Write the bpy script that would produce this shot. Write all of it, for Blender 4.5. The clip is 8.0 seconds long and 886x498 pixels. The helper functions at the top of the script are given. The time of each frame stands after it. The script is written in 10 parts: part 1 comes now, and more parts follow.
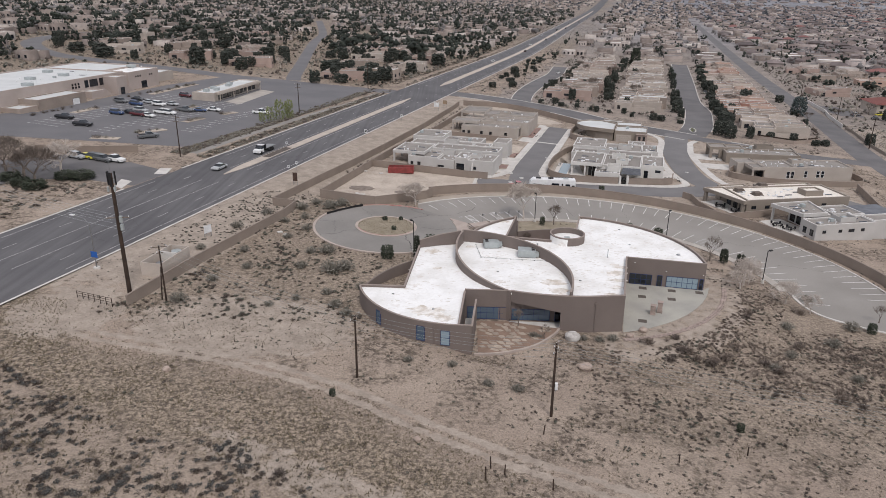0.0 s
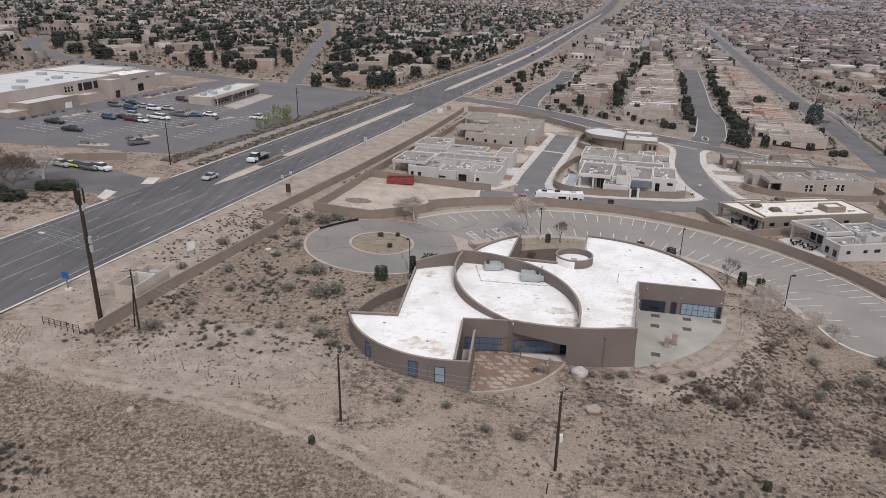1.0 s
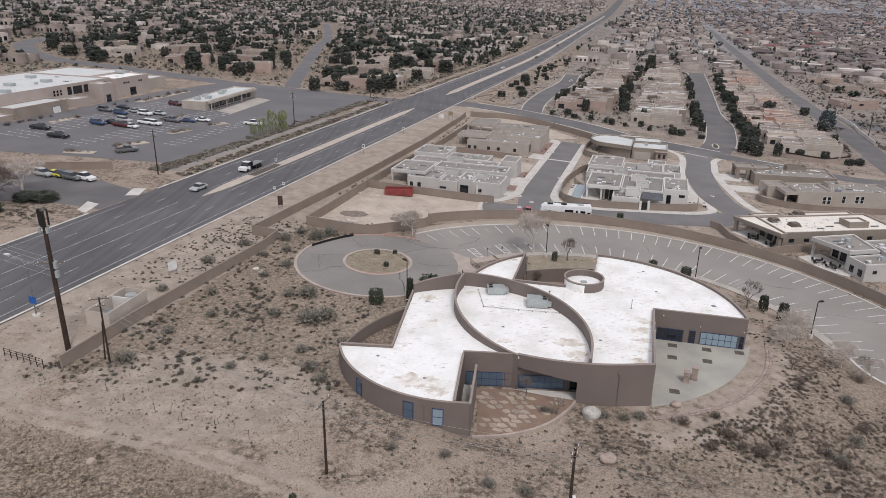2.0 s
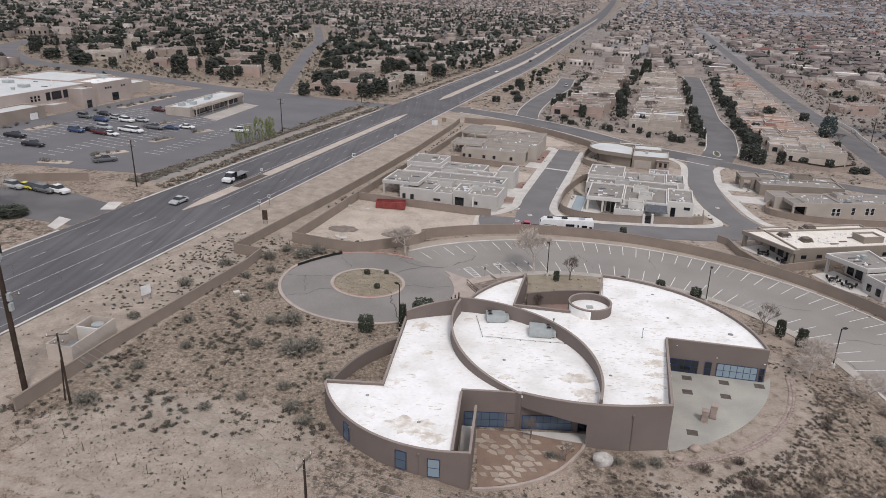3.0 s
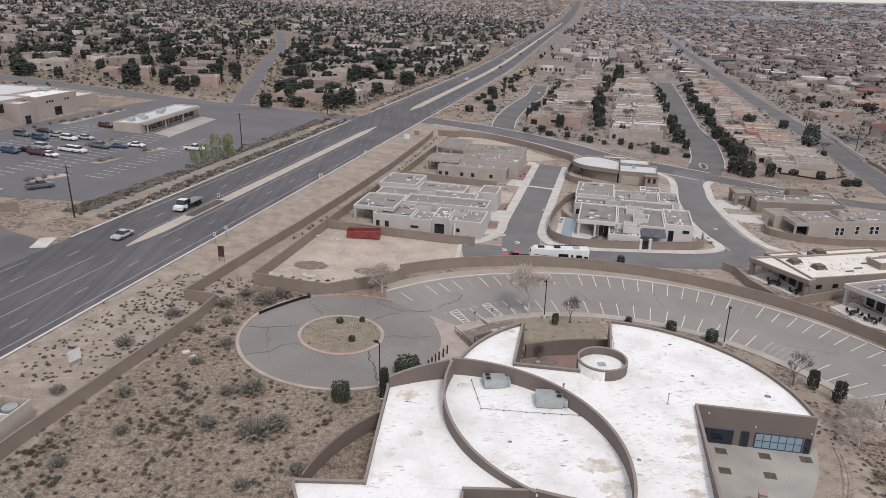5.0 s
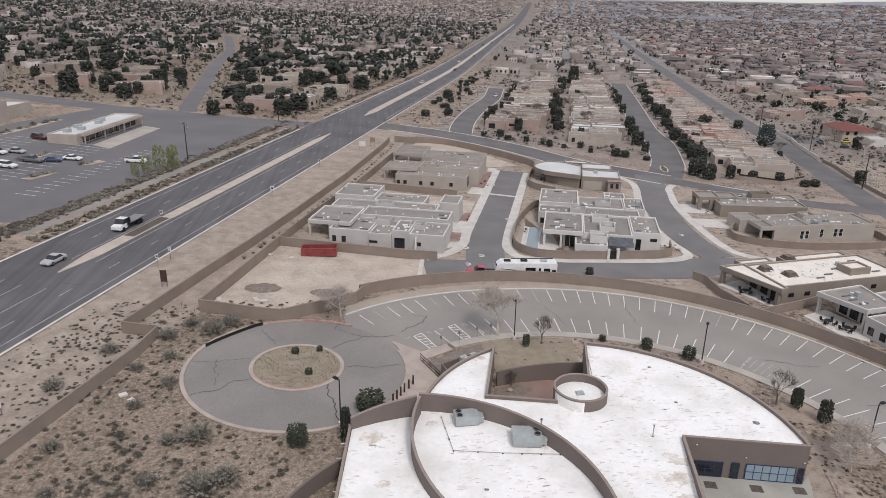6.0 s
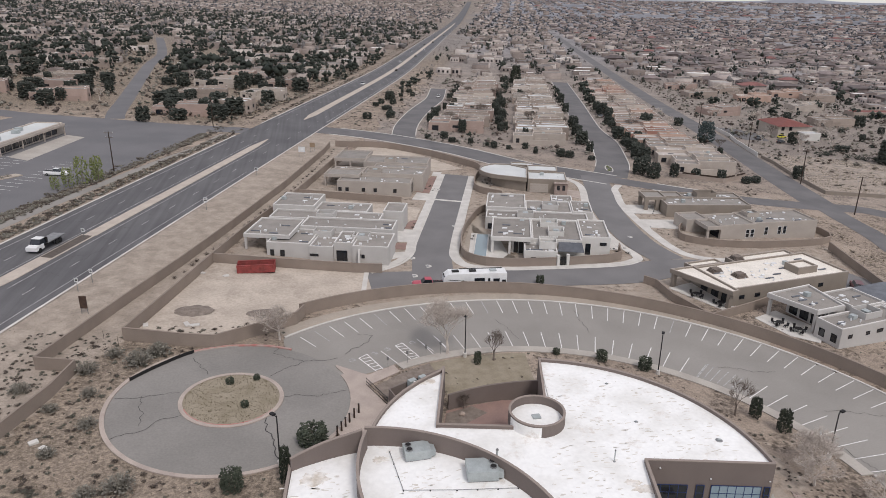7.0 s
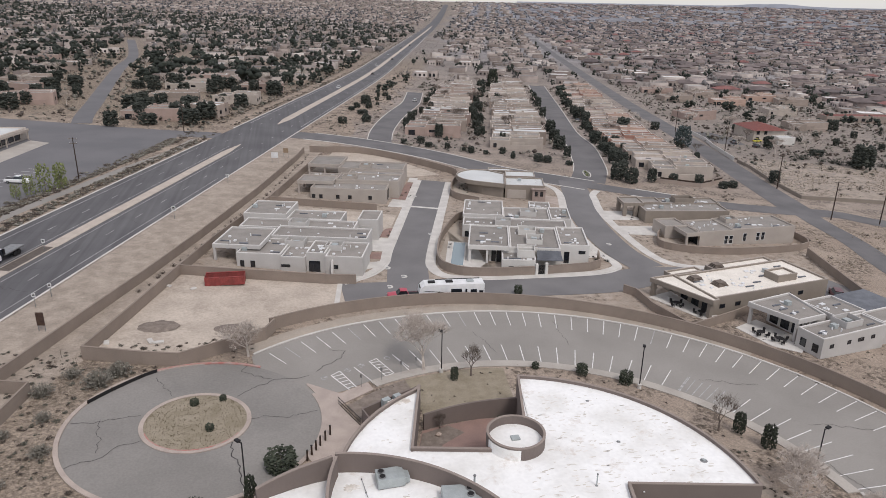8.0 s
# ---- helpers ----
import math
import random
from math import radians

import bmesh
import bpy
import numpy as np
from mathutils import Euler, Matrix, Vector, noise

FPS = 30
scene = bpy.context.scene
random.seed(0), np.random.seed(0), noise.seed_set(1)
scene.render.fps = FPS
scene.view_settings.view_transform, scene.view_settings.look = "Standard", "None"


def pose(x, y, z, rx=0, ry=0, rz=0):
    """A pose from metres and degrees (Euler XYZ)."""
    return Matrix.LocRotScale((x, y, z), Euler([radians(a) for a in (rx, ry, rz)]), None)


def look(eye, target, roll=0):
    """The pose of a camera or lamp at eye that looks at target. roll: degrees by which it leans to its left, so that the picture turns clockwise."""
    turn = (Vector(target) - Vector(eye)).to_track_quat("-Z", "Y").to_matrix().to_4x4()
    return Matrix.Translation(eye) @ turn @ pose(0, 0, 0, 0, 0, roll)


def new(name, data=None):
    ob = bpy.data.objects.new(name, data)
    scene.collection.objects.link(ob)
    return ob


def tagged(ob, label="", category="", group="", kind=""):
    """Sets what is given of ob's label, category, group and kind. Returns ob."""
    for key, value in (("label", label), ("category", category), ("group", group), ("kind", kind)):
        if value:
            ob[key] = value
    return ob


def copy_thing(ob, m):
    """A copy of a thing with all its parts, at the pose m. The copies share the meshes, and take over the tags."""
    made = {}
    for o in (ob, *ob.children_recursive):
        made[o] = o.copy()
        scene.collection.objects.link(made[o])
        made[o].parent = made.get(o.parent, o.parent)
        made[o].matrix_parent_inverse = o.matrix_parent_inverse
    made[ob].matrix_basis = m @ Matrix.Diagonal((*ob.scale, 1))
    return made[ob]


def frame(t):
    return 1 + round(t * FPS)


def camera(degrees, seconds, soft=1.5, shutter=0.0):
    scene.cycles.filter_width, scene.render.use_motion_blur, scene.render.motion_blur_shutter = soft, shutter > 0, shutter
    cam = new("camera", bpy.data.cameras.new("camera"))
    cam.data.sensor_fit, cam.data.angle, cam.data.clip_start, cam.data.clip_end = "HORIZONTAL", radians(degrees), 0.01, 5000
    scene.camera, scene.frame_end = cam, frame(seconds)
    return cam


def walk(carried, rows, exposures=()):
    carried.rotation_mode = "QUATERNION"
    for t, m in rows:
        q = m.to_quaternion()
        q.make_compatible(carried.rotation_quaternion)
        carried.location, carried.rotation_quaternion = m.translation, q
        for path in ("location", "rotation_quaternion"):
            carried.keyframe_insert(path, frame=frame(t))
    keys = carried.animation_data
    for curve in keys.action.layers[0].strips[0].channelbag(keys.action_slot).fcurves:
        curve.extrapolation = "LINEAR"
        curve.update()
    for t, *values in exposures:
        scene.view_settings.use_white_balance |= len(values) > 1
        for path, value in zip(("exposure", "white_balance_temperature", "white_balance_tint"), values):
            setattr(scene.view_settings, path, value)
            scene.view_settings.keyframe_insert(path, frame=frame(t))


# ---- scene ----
cam = camera(64.8, 8.0, soft=0.6)
PATH = [
    (0, (3.343, 6.314, 47.539), (3.342, 8.181, 46.822), 0.6),
    (0.5, (4.225, 10.574, 47.686), (4.213, 12.442, 46.97), 0.8),
    (1, (4.642, 15.087, 47.691), (4.623, 16.955, 46.978), 0.9),
    (1.5, (4.877, 19.504, 47.708), (4.85, 21.373, 46.996), 1.0),
    (3, (4.289, 32.141, 47.735), (4.286, 34.013, 47.031), 1.2),
    (3.5, (3.759, 36.223, 47.77), (3.773, 38.096, 47.069), 1.2),
    (4, (3.231, 40.296, 47.763), (3.26, 42.17, 47.065), 1.2),
    (5.5, (1.598, 51.921, 47.912), (1.74, 53.793, 47.223), 1.1),
    (6, (1.625, 55.576, 47.911), (1.835, 57.443, 47.225), 1.0),
    (6.5, (2.052, 58.741, 47.957), (2.335, 60.599, 47.272), 0.9),
    (7, (2.783, 61.324, 47.987), (3.141, 63.168, 47.302), 0.8),
    (7.5, (3.432, 63.269, 48.128), (3.845, 65.103, 47.447), 1.1),
    (8, (3.881, 64.646, 48.083), (4.3, 66.48, 47.406), 1.1),
]
walk(cam, [(t, look(eye, target, roll)) for t, eye, target, roll in PATH])

# ---- light ----
world = bpy.data.worlds.new("world")
scene.world = world
world.use_nodes = True
wn = world.node_tree
sky = wn.nodes.new("ShaderNodeTexSky")
sky.sky_type = "NISHITA"
sky.sun_disc = False
sky.sun_elevation, sky.sun_rotation = radians(50), radians(200)
sky.air_density, sky.dust_density, sky.ozone_density = 1.0, 0.8, 1.0
wn.nodes["Background"].inputs["Strength"].default_value = 0.12
# thin bright overcast over the clear sky
veil = wn.nodes.new("ShaderNodeMix")
veil.data_type = "RGBA"
veil.inputs["Factor"].default_value = 0.72
veil.inputs["B"].default_value = (4.93, 4.76, 4.92, 1)
wn.links.new(sky.outputs["Color"], veil.inputs["A"])
wn.links.new(veil.outputs["Result"], wn.nodes["Background"].inputs["Color"])
sun_data = bpy.data.lights.new("sun", "SUN")
sun_data.energy, sun_data.angle, sun_data.color = 1.3, radians(14), (1.0, 0.94, 0.9)
sun = new("sun", sun_data)
sun.matrix_world = look((0, 0, 200), (-20, 55, 120))
scene.view_settings.exposure = 0.4

# ---- the lie of the land ----
RW = np.array((-20.5, 228.0))          # a point on the near edge of the highway
E1, E2 = (0.960, -0.279), (0.279, 0.960)   # across the highway, along it
TURN = -16.2


def W(v, u):
    return (RW[0] + v * E1[0] + u * E2[0], RW[1] + v * E1[1] + u * E2[1])


def UV(x, y):
    dx, dy = x - RW[0], y - RW[1]
    return (E1[0] * dx + E1[1] * dy, E2[0] * dx + E2[1] * dy)


def bend(u):
    """How far the highway swings off its line past the junction."""
    return -0.0445 * 30 * np.logaddexp(0, (np.asarray(u, float) - 320) / 30)


def H(v, u):
    """As W, but following the highway's bend."""
    return W(v + float(bend(u)), u)


def WW(v, u):
    """As W, for arrays."""
    return RW[0] + v * E1[0] + u * E2[0], RW[1] + v * E1[1] + u * E2[1]


def UVH(x, y):
    v, u = UV(x, y)
    return v - bend(u), u


def sm(a, b, x):
    t = np.clip((x - a) / (b - a), 0.0, 1.0)
    return t * t * (3 - 2 * t)


def gz(x, y):
    """Height of the ground: a slope that falls to the right, a rise in the foreground, a level pad at the building."""
    x, y = np.asarray(x, float), np.asarray(y, float)
    xe = np.where(np.abs(x) < 250, x, np.sign(x) * (250 + 700 * np.tanh((np.abs(x) - 250) / 700)))
    z = 1.5 - 0.05 * xe
    z = z + 0.055 * np.logaddexp(0, (86 - y) / 6) * 6
    r = np.sqrt(((x - 32) / 20) ** 2 + ((y - 107) / 14) ** 2)
    w = 1 - sm(0.9, 1.5, r)
    z = z * (1 - w) + 0.35 * w
    w = 1 - sm(1.0, 1.45, np.sqrt(((x - 14.0) / 9.5) ** 2 + ((y - 97) / 9) ** 2))
    z = z * (1 - w) + 0.12 * w
    far = sm(1400, 4700, np.hypot(x, y - 40))
    return z * (1 - far) + (24 + 34 * (1 - sm(-900, 900, x))) * far


def g(x, y):
    return float(gz(x, y))


# ---- materials ----
def mat(name, a, b=None, scale=1.0, rough=0.85, bump=0.0, fine=None, fine_amt=0.15, metal=0.0, spec=0.3, per=0.0, detail=6.0, lo=0.35, hi=0.65, bump_scale=None):
    """Two-scale procedural surface: a large mottling between a and b, a fine grain, relief, and a shift per object."""
    m = bpy.data.materials.new(name)
    m.use_nodes = True
    nt = m.node_tree
    N, L = nt.nodes, nt.links
    bs = N["Principled BSDF"]
    bs.inputs["Roughness"].default_value = rough
    bs.inputs["Metallic"].default_value = metal
    bs.inputs["Specular IOR Level"].default_value = spec
    b = b or tuple(c * 0.8 for c in a)
    geo = N.new("ShaderNodeNewGeometry")
    n1 = N.new("ShaderNodeTexNoise")
    n1.inputs["Scale"].default_value, n1.inputs["Detail"].default_value = scale, detail
    L.new(geo.outputs["Position"], n1.inputs["Vector"])
    r1 = N.new("ShaderNodeMapRange")
    r1.inputs["From Min"].default_value, r1.inputs["From Max"].default_value = lo, hi
    L.new(n1.outputs["Fac"], r1.inputs["Value"])
    mix = N.new("ShaderNodeMix")
    mix.data_type = "RGBA"
    mix.inputs["A"].default_value, mix.inputs["B"].default_value = (*a, 1), (*b, 1)
    L.new(r1.outputs["Result"], mix.inputs["Factor"])
    n2 = N.new("ShaderNodeTexNoise")
    n2.inputs["Scale"].default_value, n2.inputs["Detail"].default_value = fine or scale * 11, 4
    L.new(geo.outputs["Position"], n2.inputs["Vector"])
    r2 = N.new("ShaderNodeMapRange")
    r2.inputs["To Min"].default_value, r2.inputs["To Max"].default_value = 1 - fine_amt * 1.6, 1 + fine_amt * 1.6
    L.new(n2.outputs["Fac"], r2.inputs["Value"])
    hsv = N.new("ShaderNodeHueSaturation")
    L.new(mix.outputs["Result"], hsv.inputs["Color"])
    if per:
        oi = N.new("ShaderNodeObjectInfo")
        r3 = N.new("ShaderNodeMapRange")
        r3.inputs["To Min"].default_value, r3.inputs["To Max"].default_value = 1 - per, 1 + per
        L.new(oi.outputs["Random"], r3.inputs["Value"])
        mu = N.new("ShaderNodeMath")
        mu.operation = "MULTIPLY"
        L.new(r2.outputs["Result"], mu.inputs[0])
        L.new(r3.outputs["Result"], mu.inputs[1])
        L.new(mu.outputs["Value"], hsv.inputs["Value"])
    else:
        L.new(r2.outputs["Result"], hsv.inputs["Value"])
    L.new(hsv.outputs["Color"], bs.inputs["Base Color"])
    if bump:
        bp = N.new("ShaderNodeBump")
        bp.inputs["Strength"].default_value, bp.inputs["Distance"].default_value = bump, 0.05
        L.new(n2.outputs["Fac"], bp.inputs["Height"])
        L.new(bp.outputs["Normal"], bs.inputs["Normal"])
    return m


def island_mat(name, a, b, c=None, rough=0.8, scale=3.0, rare=None):
    """A surface whose colour varies from piece to piece of one joined mesh."""
    m = mat(name, a, b, scale, rough)
    nt = m.node_tree
    N, L = nt.nodes, nt.links
    geo = next(n for n in N if n.bl_idname == "ShaderNodeNewGeometry")
    mix = next(n for n in N if n.bl_idname == "ShaderNodeMix")
    ramp = N.new("ShaderNodeValToRGB")
    ramp.color_ramp.elements[0].color, ramp.color_ramp.elements[1].color = (*a, 1), (*b, 1)
    if c:
        e = ramp.color_ramp.elements.new(0.6)
        e.color = (*c, 1)
    if rare:
        e = ramp.color_ramp.elements.new(0.88)
        e.color = (*c, 1)
        e = ramp.color_ramp.elements.new(0.9)
        e.color = (*rare, 1)
        ramp.color_ramp.elements[len(ramp.color_ramp.elements) - 1].color = (*rare, 1)
        e = ramp.color_ramp.elements.new(0.86)
        e.color = (*b, 1)
    L.new(geo.outputs["Random Per Island"], ramp.inputs["Fac"])
    L.new(ramp.outputs["Color"], mix.inputs["A"])
    dk = N.new("ShaderNodeHueSaturation")
    dk.inputs["Value"].default_value = 0.72
    L.new(ramp.outputs["Color"], dk.inputs["Color"])
    L.new(dk.outputs["Color"], mix.inputs["B"])
    return m


def glass_mat(name, tint, rough=0.06):
    m = bpy.data.materials.new(name)
    m.use_nodes = True
    b = m.node_tree.nodes["Principled BSDF"]
    b.inputs["Base Color"].default_value = (*tint, 1)
    b.inputs["Roughness"].default_value = rough
    b.inputs["Specular IOR Level"].default_value = 0.8
    return m


def stained(m, tint, scale, lo, hi, rough=0.75):
    """Adds ragged patches of dirt to a surface."""
    N, L = m.node_tree.nodes, m.node_tree.links
    hsv = next(n for n in N if n.bl_idname == "ShaderNodeHueSaturation")
    geo = next(n for n in N if n.bl_idname == "ShaderNodeNewGeometry")
    tx = N.new("ShaderNodeTexNoise")
    tx.inputs["Scale"].default_value, tx.inputs["Detail"].default_value, tx.inputs["Roughness"].default_value = scale, 9, rough
    L.new(geo.outputs["Position"], tx.inputs["Vector"])
    r = N.new("ShaderNodeMapRange")
    r.inputs["From Min"].default_value, r.inputs["From Max"].default_value = lo, hi
    L.new(tx.outputs["Fac"], r.inputs["Value"])
    mx = N.new("ShaderNodeMix")
    mx.data_type = "RGBA"
    mx.inputs["B"].default_value = (*tint, 1)
    L.new(hsv.inputs["Color"].links[0].from_socket, mx.inputs["A"])
    L.new(r.outputs["Result"], mx.inputs["Factor"])
    L.new(mx.outputs["Result"], hsv.inputs["Color"])
    return m


M = {}
M["asphalt"] = mat("asphalt", (0.122, 0.117, 0.119), (0.162, 0.155, 0.156), 0.12, 0.9, 0.2, fine=6, fine_amt=0.1)
def streaked(m, deg, amount=0.16):
    """Adds faint wheel-track streaks that run along a road."""
    N, L = m.node_tree.nodes, m.node_tree.links
    hsv = next(n for n in N if n.bl_idname == "ShaderNodeHueSaturation")
    geo = next(n for n in N if n.bl_idname == "ShaderNodeNewGeometry")
    mp = N.new("ShaderNodeMapping")
    mp.inputs["Rotation"].default_value = (0, 0, radians(deg))
    mp.inputs["Scale"].default_value = (0.9, 0.012, 0.0)
    L.new(geo.outputs["Position"], mp.inputs["Vector"])
    tx = N.new("ShaderNodeTexNoise")
    tx.inputs["Scale"].default_value, tx.inputs["Detail"].default_value = 1.0, 5
    L.new(mp.outputs["Vector"], tx.inputs["Vector"])
    r = N.new("ShaderNodeMapRange")
    r.inputs["From Min"].default_value, r.inputs["From Max"].default_value = 0.3, 0.7
    r.inputs["To Min"].default_value, r.inputs["To Max"].default_value = 1 - amount, 1 + amount
    L.new(tx.outputs["Fac"], r.inputs["Value"])
    mu = N.new("ShaderNodeMath")
    mu.operation = "MULTIPLY"
    old = hsv.inputs["Value"].links[0].from_socket
    L.new(old, mu.inputs[0])
    L.new(r.outputs["Result"], mu.inputs[1])
    L.new(mu.outputs["Value"], hsv.inputs["Value"])
    return m


M["highway_asphalt"] = streaked(mat("highway_asphalt", (0.1, 0.097, 0.102), (0.128, 0.124, 0.128), 0.08, 0.9, 0.2, fine=6, fine_amt=0.1), 16.2)
M["asphalt_store"] = mat("asphalt_store", (0.137, 0.134, 0.14), (0.165, 0.16, 0.165), 0.08, 0.92, 0.2, fine=4, fine_amt=0.1)
M["asphalt_new"] = mat("asphalt_new", (0.158, 0.152, 0.153), (0.19, 0.183, 0.183), 0.15, 0.9, 0.2, fine=7, fine_amt=0.08)
M["asphalt_lot"] = mat("asphalt_lot", (0.248, 0.232, 0.213), (0.294, 0.275, 0.253), 0.1, 0.92, 0.2, fine=5, fine_amt=0.09)
M["asphalt_circle"] = mat("asphalt_circle", (0.212, 0.2, 0.186), (0.255, 0.24, 0.223), 0.12, 0.92, 0.2, fine=4, fine_amt=0.12)
M["crack"] = mat("crack", (0.06, 0.056, 0.056), None, 2, 0.9)
M["concrete"] = mat("concrete", (0.6, 0.575, 0.54), (0.5, 0.475, 0.445), 0.4, 0.9, 0.15, fine=9, fine_amt=0.1)
M["concrete_tan"] = mat("concrete_tan", (0.44, 0.37, 0.325), (0.36, 0.302, 0.268), 0.5, 0.9, 0.15, fine=9)
M["concrete_worn"] = mat("concrete_worn", (0.43, 0.395, 0.355), (0.36, 0.328, 0.295), 0.3, 0.9, 0.15, fine=6, fine_amt=0.12)
M["patio"] = mat("patio", (0.4, 0.385, 0.34), (0.33, 0.32, 0.29), 0.3, 0.9, 0.1, fine=5, fine_amt=0.08)
M["paver"] = mat("paver", (0.3, 0.2, 0.17), (0.25, 0.17, 0.15), 0.5, 0.9, 0.1, fine=8)
M["paint_white"] = mat("paint_white", (0.75, 0.74, 0.72), (0.6, 0.59, 0.58), 1.5, 0.8, fine=14)
M["paint_red"] = mat("paint_red", (0.42, 0.17, 0.15), (0.4, 0.3, 0.27), 0.9, 0.85, fine=9)
M["faded_paint"] = mat("faded_paint", (0.5, 0.49, 0.48), (0.24, 0.235, 0.23), 2.5, 0.85, fine=9, fine_amt=0.2)
M["verge_sage"] = island_mat("verge_sage", (0.17, 0.158, 0.134), (0.31, 0.29, 0.245), (0.22, 0.205, 0.172))
M["pale_twig"] = island_mat("pale_twig", (0.17, 0.135, 0.115), (0.28, 0.23, 0.195), (0.12, 0.098, 0.085))
M["median_paving"] = mat("median_paving", (0.5, 0.435, 0.375), (0.42, 0.365, 0.315), 0.4, 0.95, 0.15, fine=7)
M["median"] = mat("median", (0.4, 0.345, 0.29), (0.33, 0.29, 0.245), 0.3, 0.95, 0.2, fine=5)
M["bar_dirt"] = stained(mat("lot_dirt", (0.5, 0.432, 0.365), (0.4, 0.342, 0.288), 0.2, 0.95, 0.2, fine=2.5, fine_amt=0.18), (0.3, 0.25, 0.208), 0.12, 0.52, 0.72)
M["stucco_main"] = mat("stucco_main", (0.192, 0.158, 0.142), (0.17, 0.14, 0.127), 0.25, 0.92, 0.2, fine=12, fine_amt=0.08)
M["stucco_wall"] = mat("stucco_wall", (0.272, 0.222, 0.186), (0.238, 0.194, 0.163), 0.3, 0.92, 0.2, fine=10, fine_amt=0.1)
M["roof_white"] = mat("roof_white", (0.86, 0.855, 0.84), (0.7, 0.685, 0.65), 0.22, 0.6, 0.05, fine=2.2, fine_amt=0.07, lo=0.45, hi=0.75)
stained(M["roof_white"], (0.62, 0.56, 0.5), 0.33, 0.58, 0.72)
M["coping"] = mat("coping", (0.3, 0.25, 0.22), (0.26, 0.215, 0.19), 0.6, 0.8, fine=9)
M["roof_grey"] = mat("roof_grey", (0.285, 0.262, 0.24), (0.235, 0.217, 0.198), 0.4, 0.9, 0.1, fine=8, per=0.08)
M["roof_tan"] = mat("roof_tan", (0.78, 0.73, 0.66), (0.7, 0.65, 0.58), 0.3, 0.8, fine=4)
M["roof_tile_grey"] = mat("roof_tile_grey", (0.16, 0.17, 0.19), (0.12, 0.125, 0.14), 0.8, 0.8, fine=9)
M["roof_tile_red"] = mat("roof_tile_red", (0.21, 0.078, 0.066), (0.17, 0.063, 0.055), 0.8, 0.8, fine=9)
M["stucco_white"] = mat("stucco_white", (0.62, 0.6, 0.57), (0.56, 0.54, 0.51), 0.3, 0.92, 0.15, fine=10, fine_amt=0.06)
M["stucco_grey"] = mat("stucco_grey", (0.5, 0.48, 0.46), (0.45, 0.43, 0.41), 0.3, 0.92, 0.15, fine=10, fine_amt=0.06)
M["stucco_taupe"] = mat("stucco_taupe", (0.41, 0.365, 0.325), (0.365, 0.325, 0.29), 0.3, 0.92, 0.15, fine=10, fine_amt=0.06)
M["stucco_brown"] = mat("stucco_brown", (0.265, 0.228, 0.192), (0.235, 0.202, 0.17), 0.3, 0.92, 0.15, fine=10, fine_amt=0.06)
M["stucco_tan"] = mat("stucco_tan", (0.34, 0.28, 0.24), (0.29, 0.24, 0.207), 0.3, 0.92, 0.15, fine=10, per=0.15)
M["stucco_terracotta"] = mat("stucco_terracotta", (0.37, 0.205, 0.16), (0.32, 0.18, 0.14), 0.3, 0.92, 0.15, fine=10, per=0.1)
M["stucco_peach"] = mat("stucco_peach", (0.46, 0.325, 0.265), (0.4, 0.285, 0.23), 0.3, 0.92, 0.15, fine=10, per=0.1)
M["roof_cream"] = mat("roof_cream", (0.44, 0.4, 0.37), (0.35, 0.318, 0.294), 0.4, 0.85, fine=6, per=0.2)
M["stucco_pink"] = mat("stucco_pink", (0.37, 0.28, 0.242), (0.32, 0.242, 0.21), 0.3, 0.92, 0.15, fine=10, per=0.15)
M["stucco_cream"] = mat("stucco_cream", (0.47, 0.41, 0.36), (0.4, 0.35, 0.308), 0.3, 0.92, 0.15, fine=10, per=0.1)
M["stucco_store"] = mat("stucco_store", (0.42, 0.355, 0.325), (0.365, 0.31, 0.28), 0.2, 0.92, 0.1, fine=8, fine_amt=0.06)
M["pit_dirt"] = mat("pit_dirt", (0.13, 0.11, 0.095), (0.09, 0.075, 0.065), 2.0, 0.95, fine=12)
M["sign_brown"] = mat("sign_brown", (0.3, 0.22, 0.15), None, 2, 0.8)
M["glass_dark"] = glass_mat("glass_dark", (0.012, 0.016, 0.022))
# glass_mid, glass_sky: reflected sky painted into the pane tint
M["glass_mid"] = glass_mat("glass_mid", (0.085, 0.125, 0.17), 0.1)
M["glass_sky"] = glass_mat("glass_sky", (0.25, 0.33, 0.38), 0.15)
M["frame_blue"] = mat("frame_blue", (0.03, 0.05, 0.14), None, 2, 0.5)
M["dark"] = mat("dark", (0.02, 0.019, 0.02), None, 2, 0.7)
M["steel"] = mat("steel", (0.3, 0.3, 0.3), (0.22, 0.22, 0.22), 2, 0.45, metal=0.6)
M["galv"] = mat("galv", (0.42, 0.45, 0.45), (0.35, 0.38, 0.38), 1.5, 0.5, metal=0.2)
M["wood_pole"] = mat("wood_pole", (0.06, 0.04, 0.03), (0.035, 0.025, 0.02), 1.2, 0.9, fine=20)
M["bark"] = mat("bark", (0.2, 0.165, 0.14), (0.14, 0.115, 0.1), 3, 0.9, fine=20)
M["bark_pale"] = mat("bark_pale", (0.54, 0.48, 0.43), (0.43, 0.38, 0.34), 3, 0.9, fine=20)
M["tyre"] = mat("tyre", (0.02, 0.02, 0.02), None, 4, 0.9)
M["red_metal"] = mat("red_metal", (0.3, 0.065, 0.06), (0.2, 0.05, 0.045), 1.0, 0.6, fine=6)
M["white_metal"] = mat("white_metal", (0.75, 0.75, 0.75), (0.66, 0.66, 0.66), 1.0, 0.4, fine=6, fine_amt=0.04)
M["sign_white"] = mat("sign_white", (0.7, 0.7, 0.7), (0.6, 0.6, 0.6), 1.0, 0.6)
